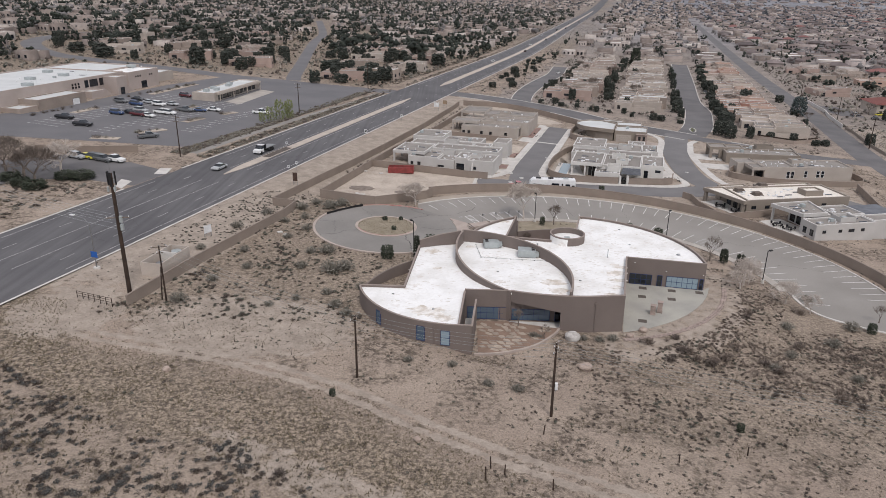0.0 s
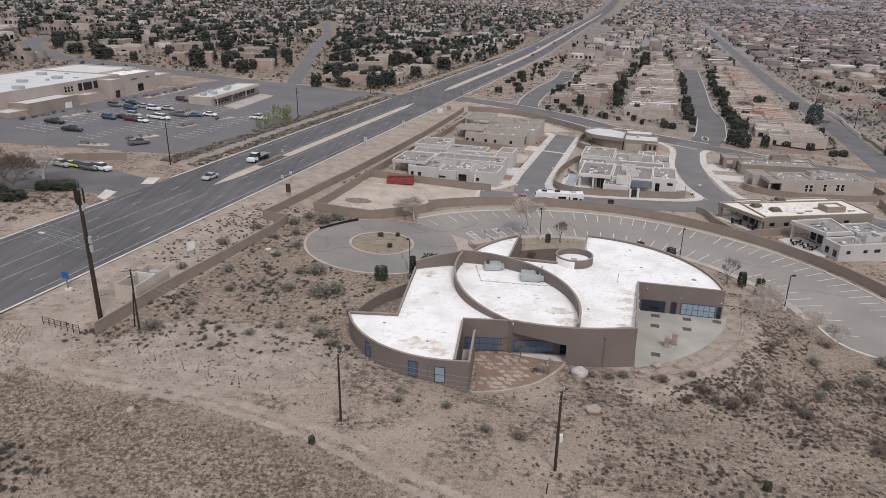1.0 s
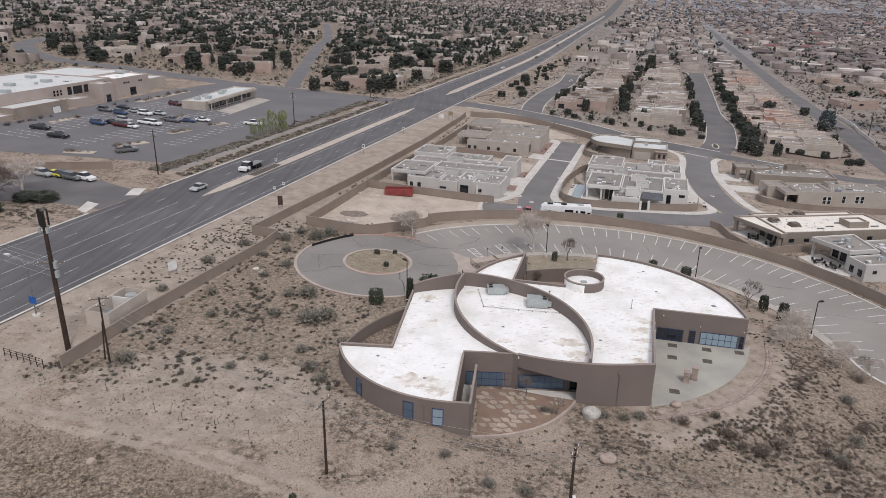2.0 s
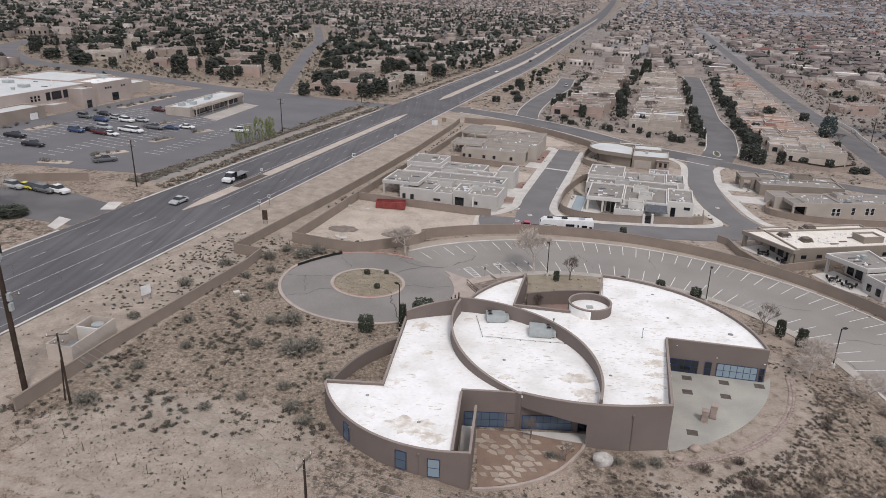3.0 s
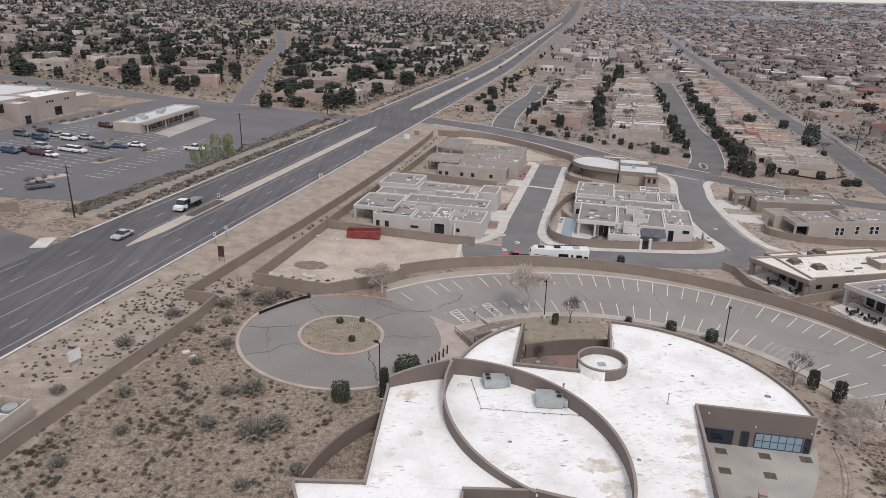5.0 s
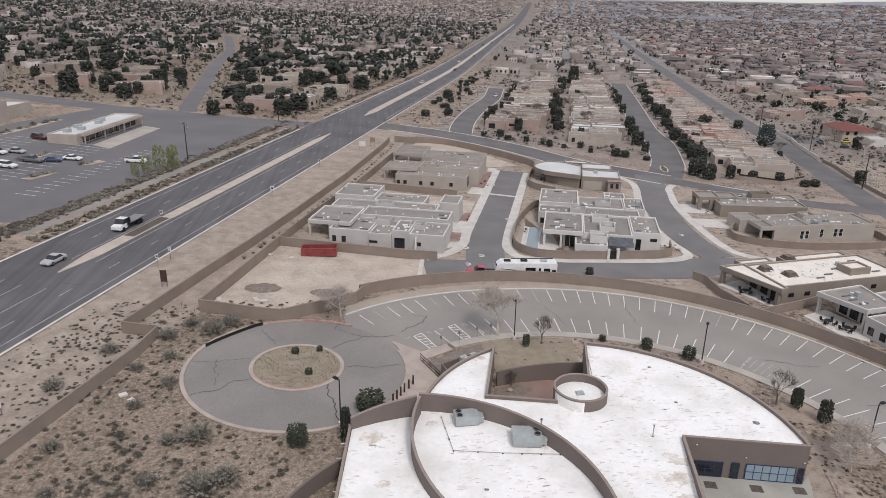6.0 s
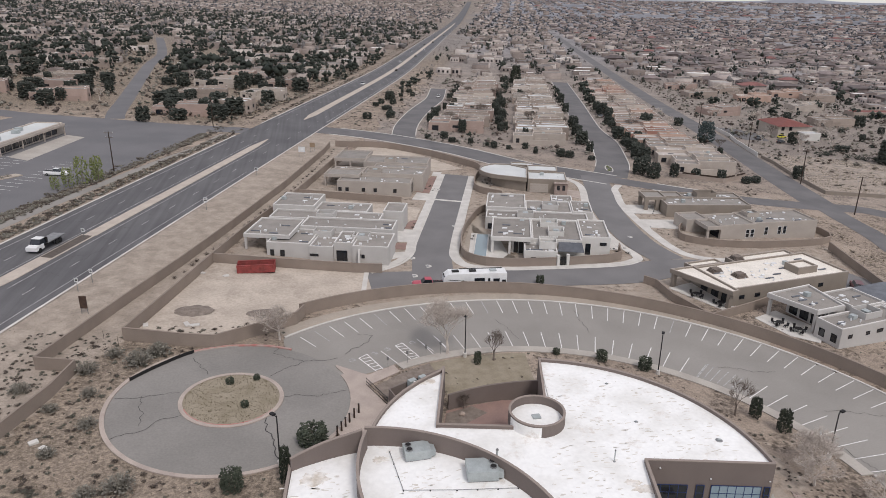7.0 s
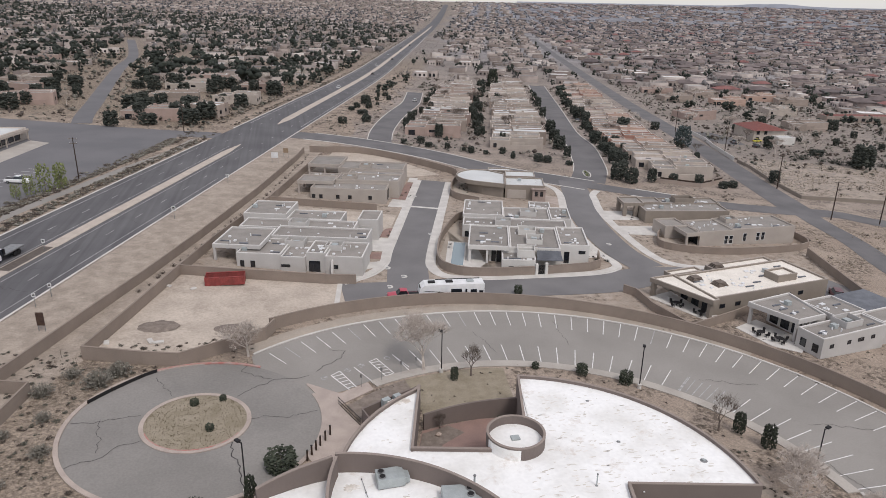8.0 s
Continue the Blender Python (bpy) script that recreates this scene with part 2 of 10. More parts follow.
M["sign_blue"] = mat("sign_blue", (0.03, 0.12, 0.42), None, 1.0, 0.5)
M["stone"] = mat("stone", (0.36, 0.29, 0.255), (0.28, 0.22, 0.195), 1.2, 0.9, 0.2, fine=9, per=0.15)
M["boulder_grey"] = mat("boulder_grey", (0.5, 0.475, 0.45), (0.36, 0.34, 0.32), 1.6, 0.9, 0.3, fine=7)
M["boulder"] = mat("boulder", (0.42, 0.34, 0.29), (0.32, 0.255, 0.215), 2.0, 0.9, 0.3, fine=9)
M["pool"] = glass_mat("pool_water", (0.2, 0.26, 0.28), 0.08)
M["sage"] = island_mat("sage_leaves", (0.115, 0.112, 0.09), (0.19, 0.182, 0.148), (0.145, 0.14, 0.115))
# sage made darker, shade among the twigs put into its colour
M["sage_dark"] = island_mat("sage_dark", (0.075, 0.072, 0.068), (0.2, 0.195, 0.185), (0.11, 0.105, 0.098))
M["brush_dark"] = island_mat("brush_dark", (0.07, 0.055, 0.047), (0.17, 0.14, 0.12), (0.1, 0.08, 0.068))
M["bank_brush"] = island_mat("bank_brush", (0.17, 0.135, 0.112), (0.31, 0.25, 0.208), (0.22, 0.175, 0.146))
M["sage_dry"] = island_mat("dry_brush", (0.115, 0.092, 0.078), (0.2, 0.163, 0.134), (0.09, 0.073, 0.063))
M["grass_dry"] = island_mat("dry_grass", (0.24, 0.2, 0.135), (0.4, 0.335, 0.235), (0.17, 0.142, 0.1))
M["juniper"] = island_mat("juniper_leaves", (0.024, 0.03, 0.024), (0.068, 0.075, 0.06), (0.042, 0.05, 0.04))
M["row_juniper"] = island_mat("row_juniper_leaves", (0.026, 0.031, 0.025), (0.088, 0.094, 0.078), (0.05, 0.056, 0.046))
M["pine"] = island_mat("pine_needles", (0.04, 0.05, 0.034), (0.095, 0.105, 0.074), (0.062, 0.072, 0.05))
M["conifer"] = island_mat("conifer_needles", (0.026, 0.032, 0.023), (0.07, 0.078, 0.054), (0.042, 0.05, 0.035))
M["spruce"] = island_mat("spruce_needles", (0.05, 0.068, 0.066), (0.11, 0.135, 0.132), (0.075, 0.096, 0.094))
M["spring_leaf"] = island_mat("spring_leaves", (0.17, 0.2, 0.075), (0.27, 0.295, 0.125), (0.21, 0.235, 0.095))
# blue-grey of distance haze put into the leaf colour
M["hazed_leaf"] = island_mat("hazed_tree_leaves", (0.05, 0.056, 0.064), (0.15, 0.152, 0.165), (0.085, 0.09, 0.1))
M["far_wall"] = island_mat("far_house_walls", (0.2, 0.163, 0.145), (0.54, 0.48, 0.44), (0.34, 0.285, 0.255), scale=0.2)
M["far_wall_red"] = island_mat("far_house_walls_rosy", (0.19, 0.15, 0.14), (0.48, 0.41, 0.385), (0.31, 0.255, 0.237), scale=0.2)
M["far_roof"] = island_mat("far_house_roofs", (0.14, 0.128, 0.124), (0.46, 0.43, 0.41), (0.27, 0.25, 0.24), scale=0.2, rare=(0.78, 0.77, 0.75))
M["far_roof_red"] = island_mat("far_house_roofs_tiled", (0.12, 0.098, 0.095), (0.28, 0.232, 0.222), (0.19, 0.155, 0.148), scale=0.2, rare=(0.24, 0.11, 0.1))
# parapet tops, paler than their walls: sky light put into the colour
M["skylit_grey"] = mat("skylit_parapet_grey", (0.68, 0.655, 0.63), (0.58, 0.56, 0.54), 0.6, 0.9, fine=9)
M["skylit_tan"] = mat("skylit_parapet_tan", (0.56, 0.49, 0.435), (0.47, 0.41, 0.365), 0.6, 0.9, fine=9, per=0.1)
M["skylit_brown"] = mat("skylit_parapet_brown", (0.4, 0.35, 0.31), (0.34, 0.3, 0.265), 0.6, 0.9, fine=9)
SKYLIT = {"stucco_grey": "skylit_grey", "stucco_white": "skylit_grey", "stucco_taupe": "skylit_brown", "stucco_brown": "skylit_brown", "stone": "skylit_brown"}
M["roof_pale"] = mat("roof_pale", (0.6, 0.61, 0.605), (0.53, 0.54, 0.535), 0.15, 0.7, fine=2.0, fine_amt=0.06)


# ---- mesh helpers ----
def to_ob(name, bm, material, smooth=False):
    me = bpy.data.meshes.new(name)
    bmesh.ops.recalc_face_normals(bm, faces=bm.faces)
    bm.to_mesh(me)
    bm.free()
    me.materials.append(material)
    if smooth:
        me.polygons.foreach_set("use_smooth", [True] * len(me.polygons))
    return new(name, me)


def part(name, bm, material, parent, label="", smooth=False):
    ob = to_ob(name, bm, material, smooth)
    ob.parent = parent
    return tagged(ob, label)


def share(name, me, parent, loc=(0, 0, 0), rz=0.0, label=""):
    ob = new(name, me)
    ob.parent = parent
    ob.location, ob.rotation_euler = loc, (0, 0, rz)
    return tagged(ob, label)


def thing(name, label, category, x, y, z=None, rz=0.0, group="", kind=""):
    ob = new(name)
    ob.empty_display_size = 0.3
    ob.matrix_world = pose(x, y, g(x, y) if z is None else z, 0, 0, rz)
    return tagged(ob, label, category, group, kind)


def structure(name, bm, material, label, category="ground"):
    return tagged(to_ob(name, bm, material), label, category, kind="structure")


def box(bm, x0, y0, z0, x1, y1, z1):
    vs = [bm.verts.new(p) for p in ((x0, y0, z0), (x1, y0, z0), (x1, y1, z0), (x0, y1, z0), (x0, y0, z1), (x1, y0, z1), (x1, y1, z1), (x0, y1, z1))]
    for f in ((3, 2, 1, 0), (4, 5, 6, 7), (0, 1, 5, 4), (1, 2, 6, 5), (2, 3, 7, 6), (3, 0, 4, 7)):
        bm.faces.new([vs[i] for i in f])
    return vs


def bevelled(bm, w=0.03):
    bmesh.ops.bevel(bm, geom=list(bm.edges), offset=w, segments=2, affect="EDGES", profile=0.6)
    return bm


def tube(bm, a, b, r0, r1, n=6, cap=True):
    a, b = Vector(a), Vector(b)
    q = (b - a).to_track_quat("Z", "Y")
    rings = []
    for c, r in ((a, r0), (b, r1)):
        rings.append([bm.verts.new(c + q @ Vector((r * math.cos(i * math.tau / n), r * math.sin(i * math.tau / n), 0))) for i in range(n)])
    for i in range(n):
        j = (i + 1) % n
        bm.faces.new((rings[0][i], rings[0][j], rings[1][j], rings[1][i]))
    if cap:
        bm.faces.new(rings[0][::-1])
        bm.faces.new(rings[1])


def prism(bm, poly, z0, z1):
    """A slab over a polygon; z0 and z1 are numbers or functions of x, y."""
    f0 = z0 if callable(z0) else (lambda x, y: z0)
    f1 = z1 if callable(z1) else (lambda x, y: z1)
    lo = [bm.verts.new((x, y, f0(x, y))) for x, y in poly]
    hi = [bm.verts.new((x, y, f1(x, y))) for x, y in poly]
    bm.faces.new(hi)
    bm.faces.new(lo[::-1])
    for i in range(len(poly)):
        j = (i + 1) % len(poly)
        bm.faces.new((lo[i], lo[j], hi[j], hi[i]))


def smooth_line(pts, n=6, closed=False):
    """A curve through the points (Catmull-Rom)."""
    out, k = [], len(pts)
    for i in range(k if closed else k - 1):
        if closed:
            p = [np.array(pts[(i + d) % k], float) for d in (-1, 0, 1, 2)]
        else:
            p = [np.array(pts[min(max(i + d, 0), k - 1)], float) for d in (-1, 0, 1, 2)]
        for s in range(n):
            t = s / n
            out.append(tuple(0.5 * ((2 * p[1]) + (p[2] - p[0]) * t + (2 * p[0] - 5 * p[1] + 4 * p[2] - p[3]) * t * t + (3 * p[1] - p[0] - 3 * p[2] + p[3]) * t ** 3)))
    if not closed:
        out.append(tuple(pts[-1]))
    return out


def offsets(pts, d, closed=False):
    out, k = [], len(pts)
    for i in range(k):
        a = np.array(pts[(i - 1) % k] if closed or i else pts[i], float)
        b = np.array(pts[(i + 1) % k] if closed or i < k - 1 else pts[i], float)
        t = (b - a)[:2]
        t = t / max(np.linalg.norm(t), 1e-6)
        out.append((pts[i][0] - t[1] * d, pts[i][1] + t[0] * d))
    return out


def ribbon(bm, pts, thick, z0, z1, closed=False):
    """A wall of some thickness along a line; z0, z1: numbers, functions of x, y, or lists, one a point."""
    def zz(z, i):
        return z(*pts[i][:2]) if callable(z) else (z[i] if isinstance(z, (list, tuple)) else z)
    L, R = offsets(pts, thick / 2, closed), offsets(pts, -thick / 2, closed)
    rows = []
    for i in range(len(pts)):
        lo, hi = zz(z0, i), zz(z1, i)
        rows.append([bm.verts.new((*L[i], lo)), bm.verts.new((*R[i], lo)), bm.verts.new((*R[i], hi)), bm.verts.new((*L[i], hi))])
    for i in range(len(rows) if closed else len(rows) - 1):
        a, b = rows[i], rows[(i + 1) % len(rows)]
        for k in range(4):
            m = (k + 1) % 4
            bm.faces.new((a[k], a[m], b[m], b[k]))
    if not closed:
        bm.faces.new(rows[0][::-1])
        bm.faces.new(rows[-1])


def strip(bm, pts, half, dz, side=0.0):
    """A band that lies on the ground along a line."""
    L, R = offsets(pts, side + half), offsets(pts, side - half)
    prev = None
    for l, r in zip(L, R):
        cur = [bm.verts.new((l[0], l[1], g(*l) + dz)), bm.verts.new((r[0], r[1], g(*r) + dz))]
        if prev:
            bm.faces.new((prev[0], prev[1], cur[1], cur[0]))
        prev = cur


def flat(bm, poly, dz):
    bm.faces.new([bm.verts.new((x, y, g(x, y) + dz)) for x, y in poly])


def slab(bm, poly, dz, deep=0.3):
    prism(bm, poly, lambda x, y: g(x, y) - deep, lambda x, y: g(x, y) + dz)


def dense(pts, step):
    out = []
    for a, b in zip(pts, pts[1:]):
        n = max(1, int(math.dist(a, b) / step))
        out += [(a[0] + (b[0] - a[0]) * i / n, a[1] + (b[1] - a[1]) * i / n) for i in range(n)]
    return out + [tuple(pts[-1])]


def arc(cx, cy, r, a0, a1, n=24):
    return [(cx + r * math.cos(radians(a0 + (a1 - a0) * i / n)), cy + r * math.sin(radians(a0 + (a1 - a0) * i / n))) for i in range(n + 1)]


def scatter_mesh(name, protos, places, material, rng):
    """One joined mesh of many small plants or houses. protos: (verts, faces); places: rows x, y, z, sx, sy, sz, turn, which."""
    V, F, base = [], [], 0
    places = np.asarray(places, float)
    for k, (pv, pf) in enumerate(protos):
        rows = places[places[:, 7] == k]
        if not len(rows):
            continue
        c, s = np.cos(rows[:, 6])[:, None], np.sin(rows[:, 6])[:, None]
        X, Y, Zz = pv[None, :, 0] * rows[:, 3:4], pv[None, :, 1] * rows[:, 4:5], pv[None, :, 2] * rows[:, 5:6]
        vv = np.stack([X * c - Y * s + rows[:, 0:1], X * s + Y * c + rows[:, 1:2], Zz + rows[:, 2:3]], -1).reshape(-1, 3)
        ff = (pf[None] + (np.arange(len(rows)) * len(pv))[:, None, None] + base).reshape(-1, pf.shape[1])
        V.append(vv)
        F.append(ff)
        base += len(vv)
    V, F = np.concatenate(V), np.concatenate(F)
    me = bpy.data.meshes.new(name)
    me.vertices.add(len(V))
    me.vertices.foreach_set("co", V.astype(np.float32).ravel())
    k = F.shape[1]
    me.loops.add(F.size)
    me.loops.foreach_set("vertex_index", F.astype(np.int32).ravel())
    me.polygons.add(len(F))
    me.polygons.foreach_set("loop_start", np.arange(0, F.size, k, dtype=np.int32))
    me.update(calc_edges=True)
    me.validate()
    me.materials.append(material)
    return new(name, me)

# ---- ground ----
def steps(*runs):
    out = []
    for a, b, d in runs:
        out += list(np.arange(a, b, d))
    return np.array(out + [runs[-1][1]])


def trail_line():
    return smooth_line([(-56, 105), (-49, 97.5), (-47.0, 91), (-43, 87.8), (-37, 86.1), (-27.7, 84.1), (-19.2, 81.5), (-8.8, 77.1), (2.0, 69.9), (10.2, 65.2), (18.1, 61.3), (32, 55), (50, 48)], 10)


def near_line(X, Y, line):
    P = np.array(line)
    d = np.full(X.shape, 1e9)
    for a, b in zip(P, P[1:]):
        ab = b - a
        t = np.clip(((X - a[0]) * ab[0] + (Y - a[1]) * ab[1]) / (ab @ ab), 0, 1)
        d = np.minimum(d, np.hypot(X - a[0] - t * ab[0], Y - a[1] - t * ab[1]))
    return d


xs = steps((-4600, -1000, 240), (-1000, -260, 60), (-260, -100, 10), (-100, -60, 1.5), (-60, 60, 0.6), (60, 95, 1.25), (95, 260, 8), (260, 1000, 60), (1000, 4600, 240))
ys = steps((-400, 20, 40), (20, 50, 1.25), (50, 100, 0.6), (100, 112, 1.25), (112, 330, 3), (330, 1000, 30), (1000, 4900, 150))
GX, GY = np.meshgrid(xs, ys)
GZ = gz(GX, GY)
dt = near_line(GX, GY, trail_line())
rough_land = (1 - sm(84, 96, GY)) * sm(2.0, 6.0, dt)
bumps = np.array([[noise.noise((x * 0.35, y * 0.35, 0)) for x in xs] for y in ys[(ys > 15) & (ys < 100)]])
full = np.zeros_like(GX)
full[(ys > 15) & (ys < 100), :] = bumps
GZ = GZ + full * 0.16 * rough_land
gm = bpy.data.meshes.new("ground")
nx, ny = len(xs), len(ys)
idx = np.arange(nx * ny).reshape(ny, nx)
quads = np.stack([idx[:-1, :-1], idx[:-1, 1:], idx[1:, 1:], idx[1:, :-1]], -1).reshape(-1, 4)
gm.vertices.add(nx * ny)
gm.vertices.foreach_set("co", np.stack([GX, GY, GZ], -1).astype(np.float32).ravel())
gm.loops.add(quads.size)
gm.loops.foreach_set("vertex_index", quads.astype(np.int32).ravel())
gm.polygons.add(len(quads))
gm.polygons.foreach_set("loop_start", np.arange(0, quads.size, 4, dtype=np.int32))
gm.polygons.foreach_set("use_smooth", [True] * len(quads))
gm.update(calc_edges=True)
# how bare the soil is: trodden trail, road verge, bare patches
vv, uu = UV(GX, GY)
ruts = np.abs(dt - 0.95)
bare = np.clip(1.3 - ruts / 0.52, 0, 1)
bare = np.maximum(bare, 0.9 * (1 - sm(4, 10, np.hypot(GX + 49, (GY - 94) * 0.9))))
bare = np.maximum(bare, 0.85 * sm(0.2, 1.0, vv) * (1 - sm(16, 18, vv)) * sm(-135, -120, uu) * (1 - sm(80, 95, uu)))
bare = np.maximum(bare, 0.5 * sm(16, 18, vv) * (1 - sm(138, 150, vv)) * sm(-62, -48, uu) * (1 - sm(40, 52, uu)) * (GY > 160))
bare = np.maximum(bare, 0.75 * (1 - sm(6, 13, np.hypot((GX + 24) * 0.6, GY - 93))))
bare = np.maximum(bare, 0.5 * (1 - sm(25, 30, np.hypot(GX - 26.3, GY - 115))) * (GX > 26) * (GY < 140))
grassy = (1 - sm(-4, 4, GY - np.interp(GX, [p[0] for p in trail_line()], [p[1] for p in trail_line()]) + 4)) * (1 - sm(2, 16, GX)) * (GX < 50)
cut = 78 - (GX + 49.7) * 0.494
bare = np.maximum(bare, 0.52 * sm(-3, 1, GY - cut) * (1 - sm(3, 8, GY - cut)) * sm(-26, -18, GX) * (1 - sm(4, 12, GX)))
grassy = grassy * (1 - 0.8 * (1 - sm(-3, 2, GY - cut)) * (GX < 8))
west_land = np.maximum((1 - sm(-34, -28, vv)) * sm(84, 96, uu), 1 - sm(-152, -146, vv))
grassy = np.maximum(grassy, 0.85 * west_land)
grassy = np.maximum(grassy, 0.6 * sm(93, 100, GY) * sm(13.5, 15, vv) * (1 - sm(-2, 4, GX)) * (1 - sm(150, 156, GY)))
grassy = np.maximum(grassy, 0.5 * sm(158, 166, vv) * sm(60, 90, uu))
bare = np.maximum(bare, 0.46 * sm(160, 166, vv) * (1 - sm(245, 260, vv)) * sm(55, 62, uu) * (1 - sm(112, 125, uu)))
grassy = np.maximum(grassy, 0.9 * sm(500, 700, np.hypot(GX, GY)))
grassy = np.maximum(grassy, 0.6 * sm(16, 30, GX) * sm(62, 74, GY) * (1 - sm(108, 116, GY)) * (1 - sm(95, 110, GX)))
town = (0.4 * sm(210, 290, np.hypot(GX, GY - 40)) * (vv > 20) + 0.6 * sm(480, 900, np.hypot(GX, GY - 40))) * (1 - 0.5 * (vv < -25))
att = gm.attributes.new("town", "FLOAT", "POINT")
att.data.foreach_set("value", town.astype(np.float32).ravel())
# plain: where the far land takes on a painted haze tint
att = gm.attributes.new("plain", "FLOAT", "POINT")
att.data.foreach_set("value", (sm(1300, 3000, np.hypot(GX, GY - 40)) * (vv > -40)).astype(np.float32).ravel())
att = gm.attributes.new("grassy", "FLOAT", "POINT")
att.data.foreach_set("value", grassy.astype(np.float32).ravel())
att = gm.attributes.new("bare", "FLOAT", "POINT")
att.data.foreach_set("value", bare.astype(np.float32).ravel())

gmat = bpy.data.materials.new("desert_soil")
gmat.use_nodes = True
gn, gl = gmat.node_tree.nodes, gmat.node_tree.links
gb = gn["Principled BSDF"]
gb.inputs["Roughness"].default_value = 0.95
gb.inputs["Specular IOR Level"].default_value = 0.15
gpos = gn.new("ShaderNodeNewGeometry")


def gnoise(scale, detail=6.0, lo=0.4, hi=0.6, rough=0.55):
    n = gn.new("ShaderNodeTexNoise")
    n.inputs["Scale"].default_value, n.inputs["Detail"].default_value, n.inputs["Roughness"].default_value = scale, detail, rough
    gl.new(gpos.outputs["Position"], n.inputs["Vector"])
    r = gn.new("ShaderNodeMapRange")
    r.inputs["From Min"].default_value, r.inputs["From Max"].default_value = lo, hi
    gl.new(n.outputs["Fac"], r.inputs["Value"])
    return r.outputs["Result"]


def gmix(fac, a, b):
    m = gn.new("ShaderNodeMix")
    m.data_type = "RGBA"
    for s, v in (("A", a), ("B", b)):
        if isinstance(v, tuple):
            m.inputs[s].default_value = (*v, 1)
        else:
            gl.new(v, m.inputs[s])
    gl.new(fac, m.inputs["Factor"]) if not isinstance(fac, float) else None
    return m.outputs["Result"]


sand = gmix(gnoise(0.06), (0.305, 0.245, 0.199), (0.37, 0.303, 0.247))
litter = gmix(gnoise(1.3, 8, 0.43, 0.57, 0.7), (0.122, 0.098, 0.079), (0.35, 0.286, 0.232))
cover = gnoise(0.16, 7, 0.44, 0.56, 0.65)
ba = gn.new("ShaderNodeAttribute")
ba.attribute_name = "bare"
edge = gn.new("ShaderNodeMath")
edge.operation = "ADD"
gl.new(ba.outputs["Fac"], edge.inputs[0])
fr = gn.new("ShaderNodeMath")
fr.operation = "MULTIPLY_ADD"
gl.new(gnoise(0.7, 6, 0.3, 0.7), fr.inputs[0])
fr.inputs[1].default_value, fr.inputs[2].default_value = 0.7, -0.35
gl.new(fr.outputs["Value"], edge.inputs[1])
eg = gn.new("ShaderNodeMapRange")
eg.inputs["From Min"].default_value, eg.inputs["From Max"].default_value = 0.3, 0.6
gl.new(edge.outputs["Value"], eg.inputs["Value"])
wild = gmix(cover, litter, sand)
ga = gn.new("ShaderNodeAttribute")
ga.attribute_name = "grassy"
straw = gmix(gnoise(1.9, 7, 0.42, 0.58, 0.75), (0.105, 0.084, 0.067), (0.355, 0.29, 0.224))
wild = gmix(ga.outputs["Fac"], wild, straw)
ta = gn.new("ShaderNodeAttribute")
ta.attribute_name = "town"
# paved and gravel yards, their grey leaning partly toward haze
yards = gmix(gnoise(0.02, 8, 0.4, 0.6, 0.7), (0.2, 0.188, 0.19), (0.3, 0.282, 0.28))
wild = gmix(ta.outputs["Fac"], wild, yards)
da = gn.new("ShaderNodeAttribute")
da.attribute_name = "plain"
# wooded far plain, distance haze mixed into its soil colour as blue-grey
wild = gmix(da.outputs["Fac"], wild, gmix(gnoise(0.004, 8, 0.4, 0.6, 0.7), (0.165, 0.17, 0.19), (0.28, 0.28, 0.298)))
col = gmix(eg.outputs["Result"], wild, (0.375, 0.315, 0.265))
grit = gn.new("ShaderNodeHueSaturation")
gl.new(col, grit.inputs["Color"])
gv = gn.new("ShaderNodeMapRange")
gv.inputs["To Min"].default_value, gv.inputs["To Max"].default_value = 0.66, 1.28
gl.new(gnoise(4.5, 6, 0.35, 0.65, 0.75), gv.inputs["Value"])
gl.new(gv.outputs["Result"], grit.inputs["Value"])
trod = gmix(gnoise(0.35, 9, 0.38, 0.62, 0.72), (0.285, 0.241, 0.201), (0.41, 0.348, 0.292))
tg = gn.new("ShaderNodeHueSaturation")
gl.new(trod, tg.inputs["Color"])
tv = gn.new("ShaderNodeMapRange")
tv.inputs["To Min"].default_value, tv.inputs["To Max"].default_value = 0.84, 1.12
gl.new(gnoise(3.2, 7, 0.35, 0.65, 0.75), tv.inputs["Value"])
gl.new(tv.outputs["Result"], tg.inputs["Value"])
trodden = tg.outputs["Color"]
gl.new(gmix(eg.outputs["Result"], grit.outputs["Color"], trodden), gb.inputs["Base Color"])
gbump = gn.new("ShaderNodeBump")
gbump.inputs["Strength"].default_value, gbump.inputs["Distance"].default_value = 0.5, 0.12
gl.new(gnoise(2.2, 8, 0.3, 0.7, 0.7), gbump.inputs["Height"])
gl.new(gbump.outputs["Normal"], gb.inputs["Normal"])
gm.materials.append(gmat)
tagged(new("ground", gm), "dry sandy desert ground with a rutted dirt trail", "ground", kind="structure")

# ---- highway ----
def hw(v, u0, u1, step=20):
    n = max(2, int(abs(u1 - u0) / step))
    return [H(v, u0 + (u1 - u0) * i / n) for i in range(n + 1)]


def hstrip(bm, v, half, u0, u1, dz):
    n = max(2, int(abs(u1 - u0) / 30))
    prev = None
    for i in range(n + 1):
        u = u0 + (u1 - u0) * i / n
        k = dz + 0.0006 * max(0, u - 100)
        l, r = H(v - half, u), H(v + half, u)
        cur = [bm.verts.new((*l, g(*l) + k)), bm.verts.new((*r, g(*r) + k))]
        if prev:
            bm.faces.new((prev[0], prev[1], cur[1], cur[0]))
        prev = cur


bm = bmesh.new()
hstrip(bm, -10.7, 11.3, -330, 3600, 0.06)
